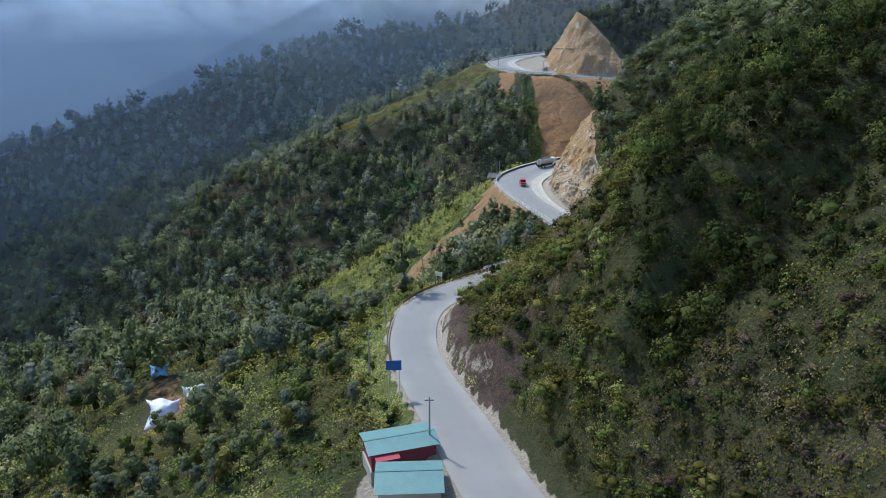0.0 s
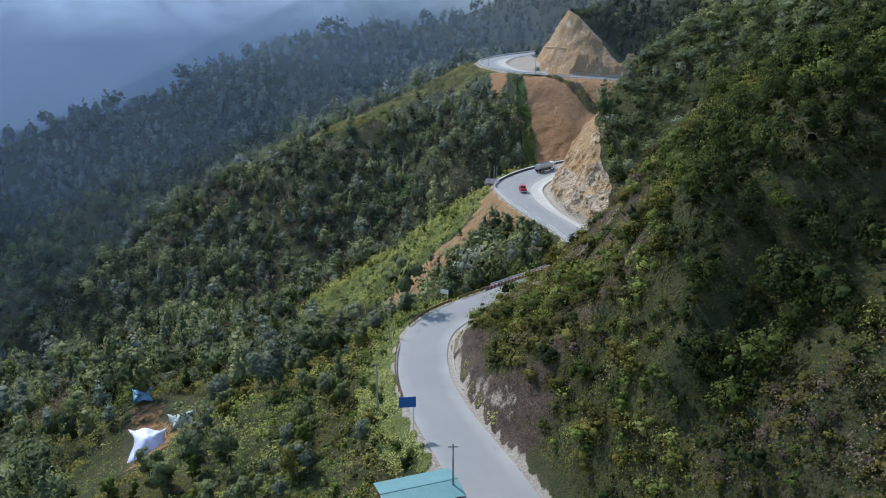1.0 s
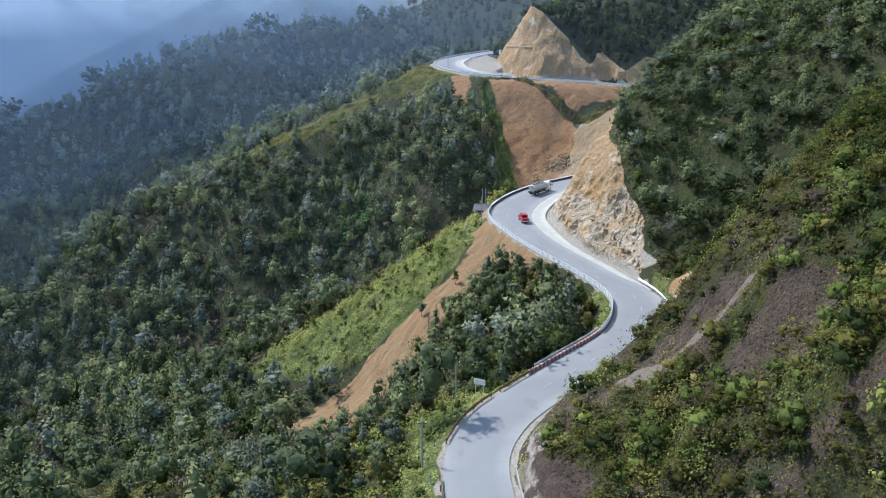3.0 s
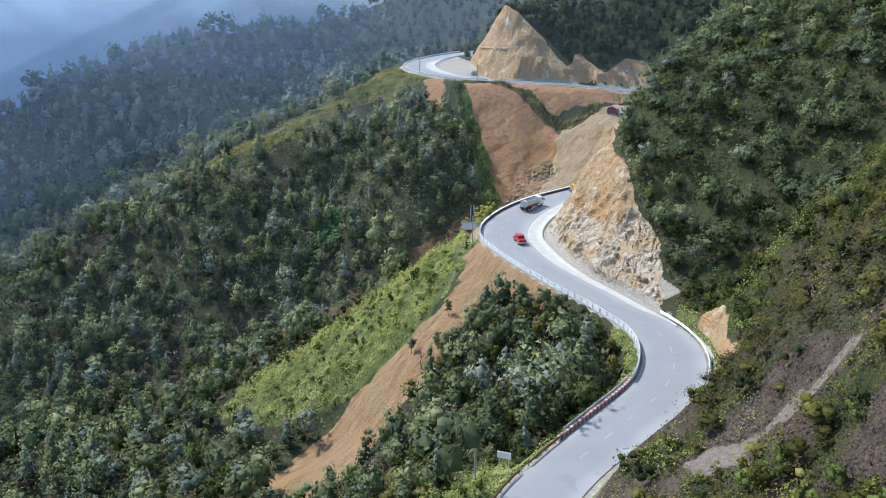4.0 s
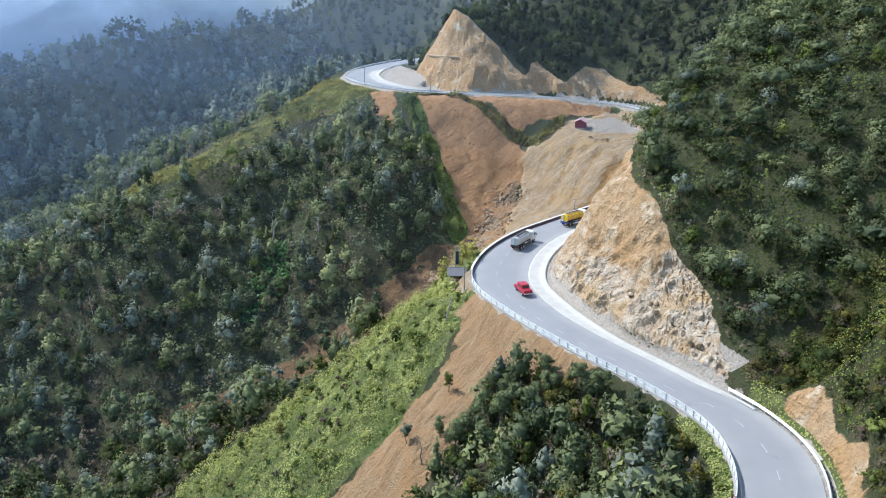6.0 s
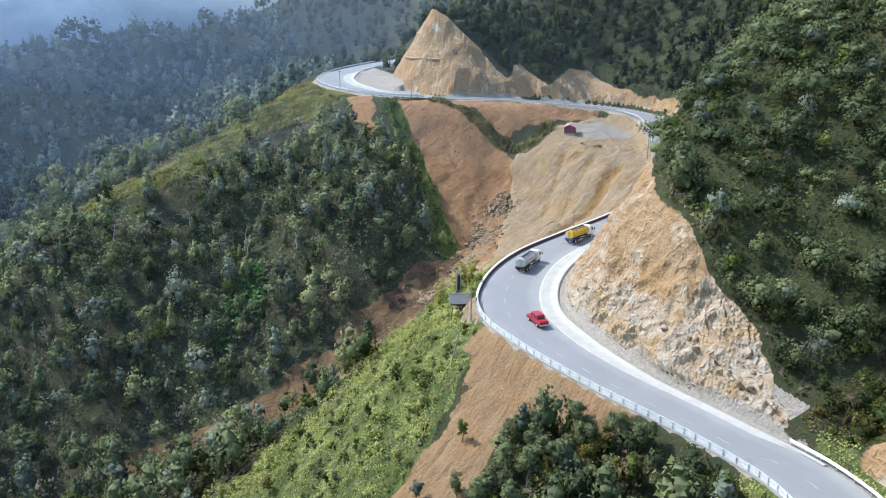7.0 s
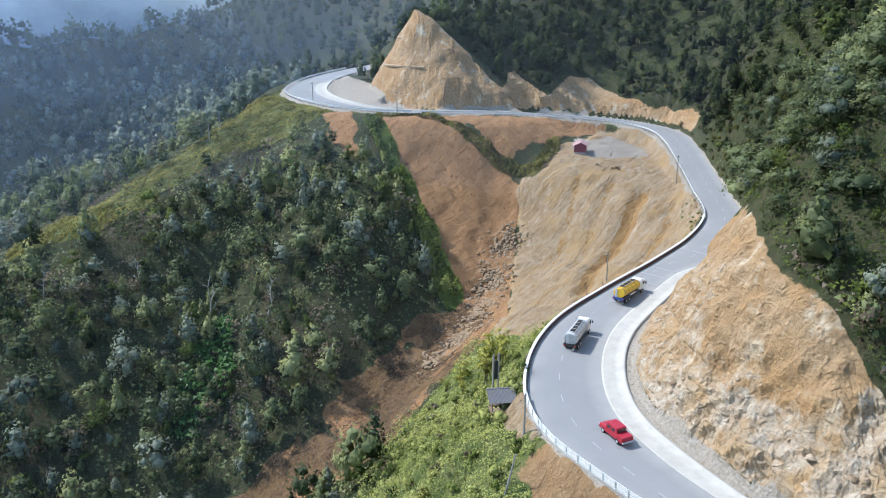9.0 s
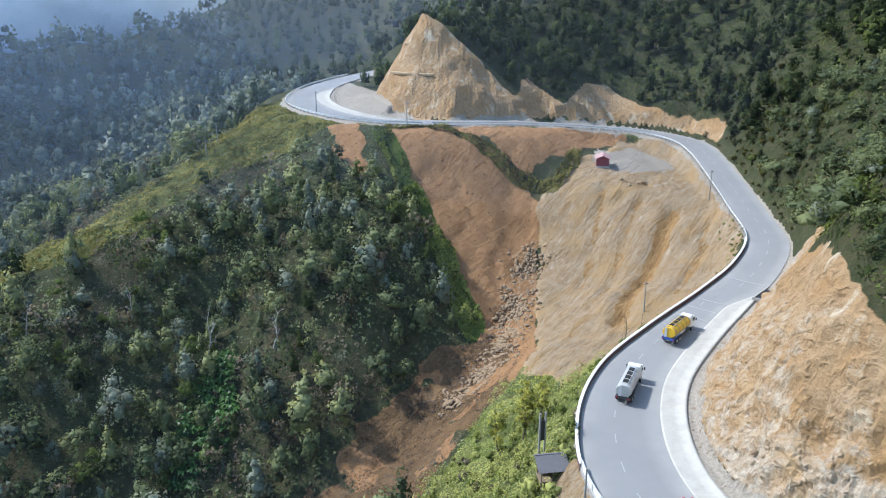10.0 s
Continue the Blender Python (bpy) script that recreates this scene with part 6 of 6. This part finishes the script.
def tarpaulin(x, y, long, wide, high, yaw, sheet, label, tilt=24):
    """A sheet slung over a ridge pole, sagging and creased, on four sticks."""
    z = ground_at(x, y)
    t = thing("tarpaulin_shelter", pose(x, y, z + 0.9, tilt, 0, yaw), label, "shelter", "tarpaulin shelters")
    n, k = 14, 10
    vs = []
    for j in range(k + 1):
        for i2 in range(n + 1):
            u, v = i2 / n * 2 - 1, j / k * 2 - 1
            far = max(abs(u), abs(v))
            crease = math.sin(5 * math.atan2(v, u) + long) * far
            rise = high * (1 - far ** 1.2 * (0.78 + 0.16 * crease)) + 0.16 * math.sin(u * 9 + v * 5) + 0.14 * math.sin(u * 5 - v * 11 + high)
            vs.append((u * long / 2 * (1 - 0.26 * (1 - v * v) + 0.08 * crease), v * wide / 2 * (1 - 0.26 * (1 - u * u) - 0.08 * crease), rise))
    ids = np.arange(len(vs)).reshape(k + 1, n + 1)
    f = np.stack([ids[:-1, :-1], ids[:-1, 1:], ids[1:, 1:], ids[1:, :-1]], -1).reshape(-1, 4)
    sh = new("sheet", mesh_from("sheet", vs, f, sheet, True))
    sh.parent = t
    sh.modifiers.new("thick", "SOLIDIFY").thickness = 0.03
    for a in (-0.36, 0.36):
        for b in (-0.36, 0.36):
            part("stick", tube(0.05, high * 1.6, (a * long, b * wide, high * 0.2 - high * 0.7), sides=8), TIMBER, t)
    return t


tarpaulin(-74.4, 180.4, 5.0, 4.6, 2.8, 20, TARP_BLUE, "blue tarpaulin shelter on the wooded slope")
tarpaulin(-63.6, 154.4, 8.6, 9.4, 3.6, 8, TARP_WHITE, "pale blue and white tarpaulin shelter on the slope", 32)
tarpaulin(-58.6, 161.4, 6.0, 4.4, 3.4, 25, paint("greenish_tarpaulin", (0.45, 0.50, 0.44), 0.5, 0, 0.4, 0.7), "greenish white tarpaulin beside the larger shelter")

# ---- single trees, rocks and cables ----
def limb(bm, a, b, r0, r1, sides=6):
    a, b = Vector(a), Vector(b)
    q = (b - a).to_track_quat("Z", "Y").to_matrix().to_4x4()
    c = bmesh.new()
    bmesh.ops.create_cone(c, cap_ends=True, segments=sides, radius1=r0, radius2=r1, depth=(b - a).length)
    c.transform(Matrix.Translation((a + b) / 2) @ q)
    return join(bm, c)


def grow_trunk(rnd, tall, r, spread, limbs, twigs=0):
    """A slightly crooked tapering trunk with limbs, and twigs on a bare tree."""
    bm = bmesh.new()
    p, ends = Vector((0, 0, -0.6)), []
    n = 5
    for k in range(n):
        q = p + Vector((rnd.uniform(-.05, .05) * tall, rnd.uniform(-.05, .05) * tall, (tall * 0.82 + 0.6) / n))
        limb(bm, p, q, r * (1 - k / n * 0.8), r * (1 - (k + 1) / n * 0.8), 8)
        if k >= 1:
            for j in range(limbs):
                a = rnd.uniform(0, 6.28)
                e = q + Vector((math.cos(a) * spread * rnd.uniform(.5, 1), math.sin(a) * spread * rnd.uniform(.5, 1), tall * rnd.uniform(.08, .2)))
                limb(bm, q, e, r * 0.3, r * 0.1)
                ends.append(e)
                for t in range(twigs):
                    b = q.lerp(e, rnd.uniform(0.4, 1))
                    limb(bm, b, b + Vector((rnd.uniform(-1, 1), rnd.uniform(-1, 1), rnd.uniform(0.2, 1))) * spread * 0.45, r * 0.12, r * 0.04, 4)
        p = q
    return bm, ends, p


def crown_mesh(rng, lobes, leaves, leaf, material, tone, flat=0.8, fill=0.68):
    tri, nrm = leaf_cloud(rng, lobes, leaves, leaf, flat)
    body, faces = masses(rng, [q for q in lobes if q[3] > 0.6], fill, flat)
    v = np.concatenate([tri, body]).reshape(-1, 3)
    me = mesh_from("crown", v, np.arange(len(v)).reshape(-1, 3), material)
    set_round(me, np.concatenate([nrm, faces]).reshape(-1, 3))
    tints = np.clip(np.repeat(rng.normal(tone, 0.12, len(v) // 3), 3), 0.02, 0.98)
    set_attr(me, "tint", tints)
    return me


def tree(rnd, rng, tall, wide, leaves, leaf, material, tone, label, bare_stem=0.35, limbs=3, category="tree", group="single trees", fill=0.68):
    t = thing("tree", Matrix.Identity(4), label, category, group)
    bm, ends, top = grow_trunk(rnd, tall, 0.018 * tall + 0.05, wide * 0.38, limbs)
    part("trunk", bm, BARK, t)
    lobes = [(e.x, e.y, e.z + 0.2, wide * rnd.uniform(0.14, 0.24)) for e in ends if e.z > tall * bare_stem]
    lobes += [(top.x, top.y, top.z, wide * 0.24), (0, 0, tall * 0.66, wide * 0.3)]
    c = new("crown", crown_mesh(rng, lobes, leaves, leaf, material, tone, fill=fill))
    c.parent = t
    return t


rnd = random.Random(11)
trng = np.random.default_rng(21)
BROAD = "broad-leaved tree with a dense dark green crown"
SPECIES = [tree(rnd, trng, 7.0, 5.0, 980, 0.25, FOREST, 0.55, BROAD + " on the slope"),
           tree(rnd, trng, 8.5, 5.6, 1150, 0.26, FOREST, 0.42, BROAD + " on the slope"),
           tree(rnd, trng, 6.0, 3.6, 620, 0.25, SILVER, 0.5, "slender tree with a pale grey-green crown", 0.3),
           tree(rnd, trng, 6.4, 3.0, 660, 0.26, FRESH, 0.3, "narrow upright tree with a green crown", 0.15),
           tree(rnd, trng, 5.0, 4.2, 680, 0.28, SHRUB, 0.55, "low spreading olive green tree", 0.2),
           tree(rnd, trng, 8.5, 7.6, 1700, 0.24, SILVER, 0.42, "large round tree with a dense grey-green crown", 0.4, 4)]
first = [False] * len(SPECIES)


def put_tree(k, x, y, size=1.0, turn=0.0):
    m = pose(x, y, ground_at(x, y) - 0.1, 0, 0, turn) @ Matrix.Scale(size, 4)
    src = SPECIES[k]
    if not first[k]:
        first[k] = True
        src.matrix_basis = m
        return src
    ob = copy_thing(src, pose(x, y, ground_at(x, y) - 0.1, 0, 0, turn))
    ob.scale = (size, size, size)
    return ob


def clear_of_road(x, y, gap=4.5):
    off, rz, wl, wr, _ = near_road(np.array([x]), np.array([y]))
    return abs(off[0]) - (wl[0] if off[0] > 0 else wr[0]) > gap


# the wood below the inner bend, and the slope below the lower road
count = 0
while count < 60:
    x, y = rnd.uniform(0, 30), rnd.uniform(178, 234)
    if clear_of_road(x, y, 4) and inside(SLIDE, np.array([x]), np.array([y]))[0] < -1 and near_road(np.array([x]), np.array([y]))[0][0] > 0 and x > -2 + (y - 200) * 0.12:
        put_tree(rnd.choice((0, 0, 1, 4, 3, 3)), x, y, rnd.uniform(0.55, 0.95), rnd.uniform(0, 360))
        count += 1
count = 0
while count < 100:
    x, y = rnd.uniform(-70, -14), rnd.uniform(100, 185)
    if math.hypot(x + 63, (y - 153) * 0.55) > 17 and min(math.hypot(x + 48.6, y - 156.2), math.hypot(x + 34.5, y - 143.2)) > 8:
        put_tree(rnd.choice((0, 1, 2, 2, 3, 4)), x, y, rnd.uniform(0.5, 0.95), rnd.uniform(0, 360))
        count += 1
# the two big trees that stand clear on the lower slope
put_tree(5, -48.6, 156.2, 0.78, 30)
put_tree(5, -34.5, 143.2, 1.05, 120)
for x, y, k, s in ((-4.8, 254.2, 3, 0.5), (-23, 257, 4, 0.5), (-14, 249, 3, 0.42), (3, 262, 4, 0.4), (-3, 232, 2, 0.6), (6, 236, 3, 0.6), (2, 228, 0, 0.5), (-31, 262, 3, 0.55)):
    put_tree(k, x, y, s, 40 * x)

YELLOW_TREE = tree(rnd, trng, 6.2, 2.6, 260, 0.2, YELLOW_LEAF, 0.6, "slender tree with sparse yellow-green leaves beside the hut", 0.25, 3, "tree", "yellow trees", 0.25)
spots = ((26, 288, 1.25), (28, 290.5, 1.35), (24.2, 286.5, 1.1), (27.2, 285.5, 1.0), (22, 290, 1.2), (29.5, 288.5, 1.1), (20.5, 287, 0.9))
for k, (x, y, s) in enumerate(spots):
    m = pose(x, y, ground_at(x, y) - 0.1, 0, 0, 70 * k)
    ob = copy_thing(YELLOW_TREE, m) if k else YELLOW_TREE
    if not k:
        ob.matrix_basis = m
    ob.scale = (s, s, s)


def bare_tree(x, y, tall, lean, pale, label):
    t = thing("bare_tree", pose(x, y, ground_at(x, y) - 0.1, lean, 0, rnd.uniform(0, 360)), label, "tree", "leafless trees")
    bm, ends, top = grow_trunk(rnd, tall, 0.02 * tall + 0.02, tall * 0.2, 2, 3)
    part("trunk", bm, PALE_BARK if pale else BARK, t)
    return t


PALE_BARK = paint("pale_bark", (0.42, 0.40, 0.36), 0.85, 0, 0.5, 3.0, 0.1)
for x, y, tall in ((58, 304.5, 6.5), (63, 306, 4.5), (56.5, 303.5, 3.2), (-2.1, 226, 6), (-39, 302, 7), (3, 221, 4.5), (-8, 216, 6)):
    bare_tree(x, y, tall, rnd.uniform(-8, 8), False, "leafless grey-brown tree on the bare slope")
for x, y, tall, lean in ((-15.2, 360, 12, -6), (-2, 352, 10, 5), (-30, 372, 8, 3), (-52, 372, 8, -4), (-36, 352, 7, 6), (-70, 350, 8, 0)):
    bare_tree(x, y, tall, lean, True, "dead tree with a bare pale trunk in the forest")


# wild banana patch in the gully of the forest
def banana(rng):
    tri = []
    for k in range(9):
        a, up = k * 0.7 + rng.uniform(-.2, .2), rng.uniform(0.5, 0.95)
        d, s = np.array([math.cos(a), math.sin(a), 0]), np.array([-math.sin(a), math.cos(a), 0])
        p0, p1, p2 = d * 0.05 + [0, 0, 0.2], d * 0.35 + [0, 0, up], d * 0.75 + [0, 0, up * 0.75]
        tri += [(p0, p1 + s * 0.13, p1 - s * 0.13), (p2, p1 + s * 0.13, p1 - s * 0.13)]
    tri = np.array(tri)
    up = np.cross(tri[:, 1] - tri[:, 0], tri[:, 2] - tri[:, 0])
    up = unit_rows(up * np.where(up[:, 2:] < 0, -1, 1))
    return tri, np.repeat(up[:, None], 3, axis=1)


BANANA = foliage_material("banana_leaves", (0.04, 0.09, 0.025), (0.08, 0.17, 0.045), (0.15, 0.26, 0.08), 0.4)
fan = [(-9, 356), (-14, 360), (-20, 354), (-25, 344), (-28, 334), (-20, 332), (-13, 342)]
plant("banana_plants", trng, scatter(trng, (-35, -5, 330, 362), 1.5, lambda x, y: (inside(fan, x, y) > 0) * 0.9), [banana(trng) for k in range(4)], (2.2, 3.4), BANANA,
      "bright green wild banana plants in the gully", (0.45, 0.18), trunk=0.1)


# rocks: a chunky shape each, thrown on the bare ground
def rock_mesh(rng, k):
    bm = bmesh.new()
    bmesh.ops.create_icosphere(bm, subdivisions=1, radius=0.5)
    for v in bm.verts:
        v.co = Vector((v.co.x * 1.3, v.co.y, v.co.z * 0.75)) * (1 + rng.uniform(-0.4, 0.25))
    me = bpy.data.meshes.new("rock")
    bm.to_mesh(me)
    bm.free()
    me.materials.append(ROCK)
    return me


def rock_material():
    n = Nodes("broken_rock")
    r = n.add("ShaderNodeObjectInfo").outputs["Random"]
    c = n.mix(r, (0.28, 0.20, 0.125), (0.42, 0.34, 0.25))
    c = n.mix(n.band(n.noise(2.0, 5), 0.45, 0.7), c, (0.25, 0.18, 0.11))
    return n.finish(c, 0.95, 0, n.bump(n.noise(5, 6), 0.6, 0.06), 0.15)


ROCK = rock_material()
ROCKS = [rock_mesh(trng, k) for k in range(8)]


def face_height(x, y):
    i, j = np.searchsorted(gx, x), np.searchsorted(gy, y)
    return float(GZ[j, i])


made = 0
while made < 60:
    x, y = rnd.uniform(33, 48), rnd.uniform(203, 262)
    z = zones(np.array([x]), np.array([y]))
    if z["stone"][0] > 0.6 and z["gravel"][0] < 0.5:
        s = rnd.uniform(0.4, 0.9) if rnd.random() < 0.8 else rnd.uniform(0.9, 1.5)
        shared("rock", rnd.choice(ROCKS), ground, pose(x, y, face_height(x, y) - 0.2 * s, rnd.uniform(0, 360), rnd.uniform(0, 360), rnd.uniform(0, 360)) @ Matrix.Scale(s, 4))
        made += 1
# fallen stones at the foot of the cut and along the edge of the levelled ground
for k in range(70):
    i = rnd.randrange(station(31, 218), station(66, 292))
    o = -LINE[i, 4] - rnd.uniform(0.5, 2.0)
    x, y = LINE[i, 0] + LEFT[i, 0] * o, LINE[i, 1] + LEFT[i, 1] * o
    shared("rock", rnd.choice(ROCKS), ground, pose(x, y, ground_at(x, y) + 0.05, rnd.uniform(0, 360), 0, rnd.uniform(0, 360)) @ Matrix.Scale(rnd.uniform(0.15, 0.5), 4))
for k in range(40):
    t = rnd.random()
    x, y = 99 + 16 * t + rnd.uniform(-1.5, 1.5), 364 - 9 * t + rnd.uniform(-1.2, 1.2)
    shared("rock", rnd.choice(ROCKS), ground, pose(x, y, ground_at(x, y) + 0.1, rnd.uniform(0, 360), 0, rnd.uniform(0, 360)) @ Matrix.Scale(rnd.uniform(0.4, 1.2), 4))

# rubble down the gully bed
bed = spline([(70, 361, 0), (60, 349, 0), (51, 338, 0), (42, 330, 0), (30, 325, 0)], 0.25)
n = 1300
at = bed[trng.integers(0, len(bed), n), :2] + trng.normal(0, 2.2, (n, 2))
base = np.array([v.co for v in ROCKS[0].vertices])
tri = np.array([p.vertices for p in ROCKS[0].polygons])
size = trng.uniform(0.3, 1.3, n)
jit = base[None] * size[:, None, None] * trng.uniform(0.7, 1.3, (n, 1, 3))
a = trng.uniform(0, 6.28, n)
v = np.stack([jit[..., 0] * np.cos(a)[:, None] - jit[..., 1] * np.sin(a)[:, None] + at[:, :1], jit[..., 0] * np.sin(a)[:, None] + jit[..., 1] * np.cos(a)[:, None] + at[:, 1:],
              jit[..., 2] + height(at[:, 0], at[:, 1])[:, None]], -1)
f = (tri[None] + (np.arange(n) * len(base))[:, None, None]).reshape(-1, 3)
tagged(new("rubble", mesh_from("rubble", v.reshape(-1, 3), f, ROCK)), "grey and brown rubble in the bed of the gully", "rubble", kind="stuff")

# pale ledges across the cut spur
def ledge(z, a0, a1):
    bm = bmesh.new()
    rows = []
    for k in range(41):
        a = radians(a0 + (a1 - a0) * k / 40)
        st = 1.05 + 0.65 * max(-math.cos(a), 0) - 0.25 * max(math.cos(a), 0)
        r = (CONE[2] - z) / st
        x, y = CONE[0] + math.cos(a) * r, CONE[1] + math.sin(a) * r
        o = Vector((math.cos(a), math.sin(a), 0))
        b = Vector((x, y, z))
        rows.append([bm.verts.new(b + o * 0.6 + Vector((0, 0, -0.5))), bm.verts.new(b + o * 0.65 + Vector((0, 0, 0.08))), bm.verts.new(b - o * 1.0 + Vector((0, 0, 0.3))), bm.verts.new(b - o * 1.4 + Vector((0, 0, -0.5)))])
    for r0, r1 in zip(rows, rows[1:]):
        for j in range(4):
            bm.faces.new((r0[j], r0[(j + 1) % 4], r1[(j + 1) % 4], r1[j]))
    bm.faces.new(rows[0][::-1])
    bm.faces.new(rows[-1])
    return part("bench_ledge", bm, concrete_material("ledge_soil", (0.42, 0.32, 0.20)), ground, "pale ledge across the cut spur")


ledge(79.5, 172, 258)
ledge(89.0, 165, 238)

# power cables from the crest down across the valley
for k in range(3):
    a, b = Vector((-4 + 0.5 * (k - 1), 421, ground_at(-4, 421) + 5.6 + 0.1 * k)), Vector((-260 + 6 * k, 330 - 14 * k, 42 - 4 * k))
    bm = bmesh.new()
    last = None
    for j in range(25):
        t = j / 24
        p = a.lerp(b, t) - Vector((0, 0, 30 * t * (1 - t)))
        if last is not None:
            limb(bm, last, p, 0.035, 0.035, 4)
        last = p
    w = part("power_cable", bm, DARK)
    tagged(w, "thin dark power cable hung across the valley", "cable", "power cables")
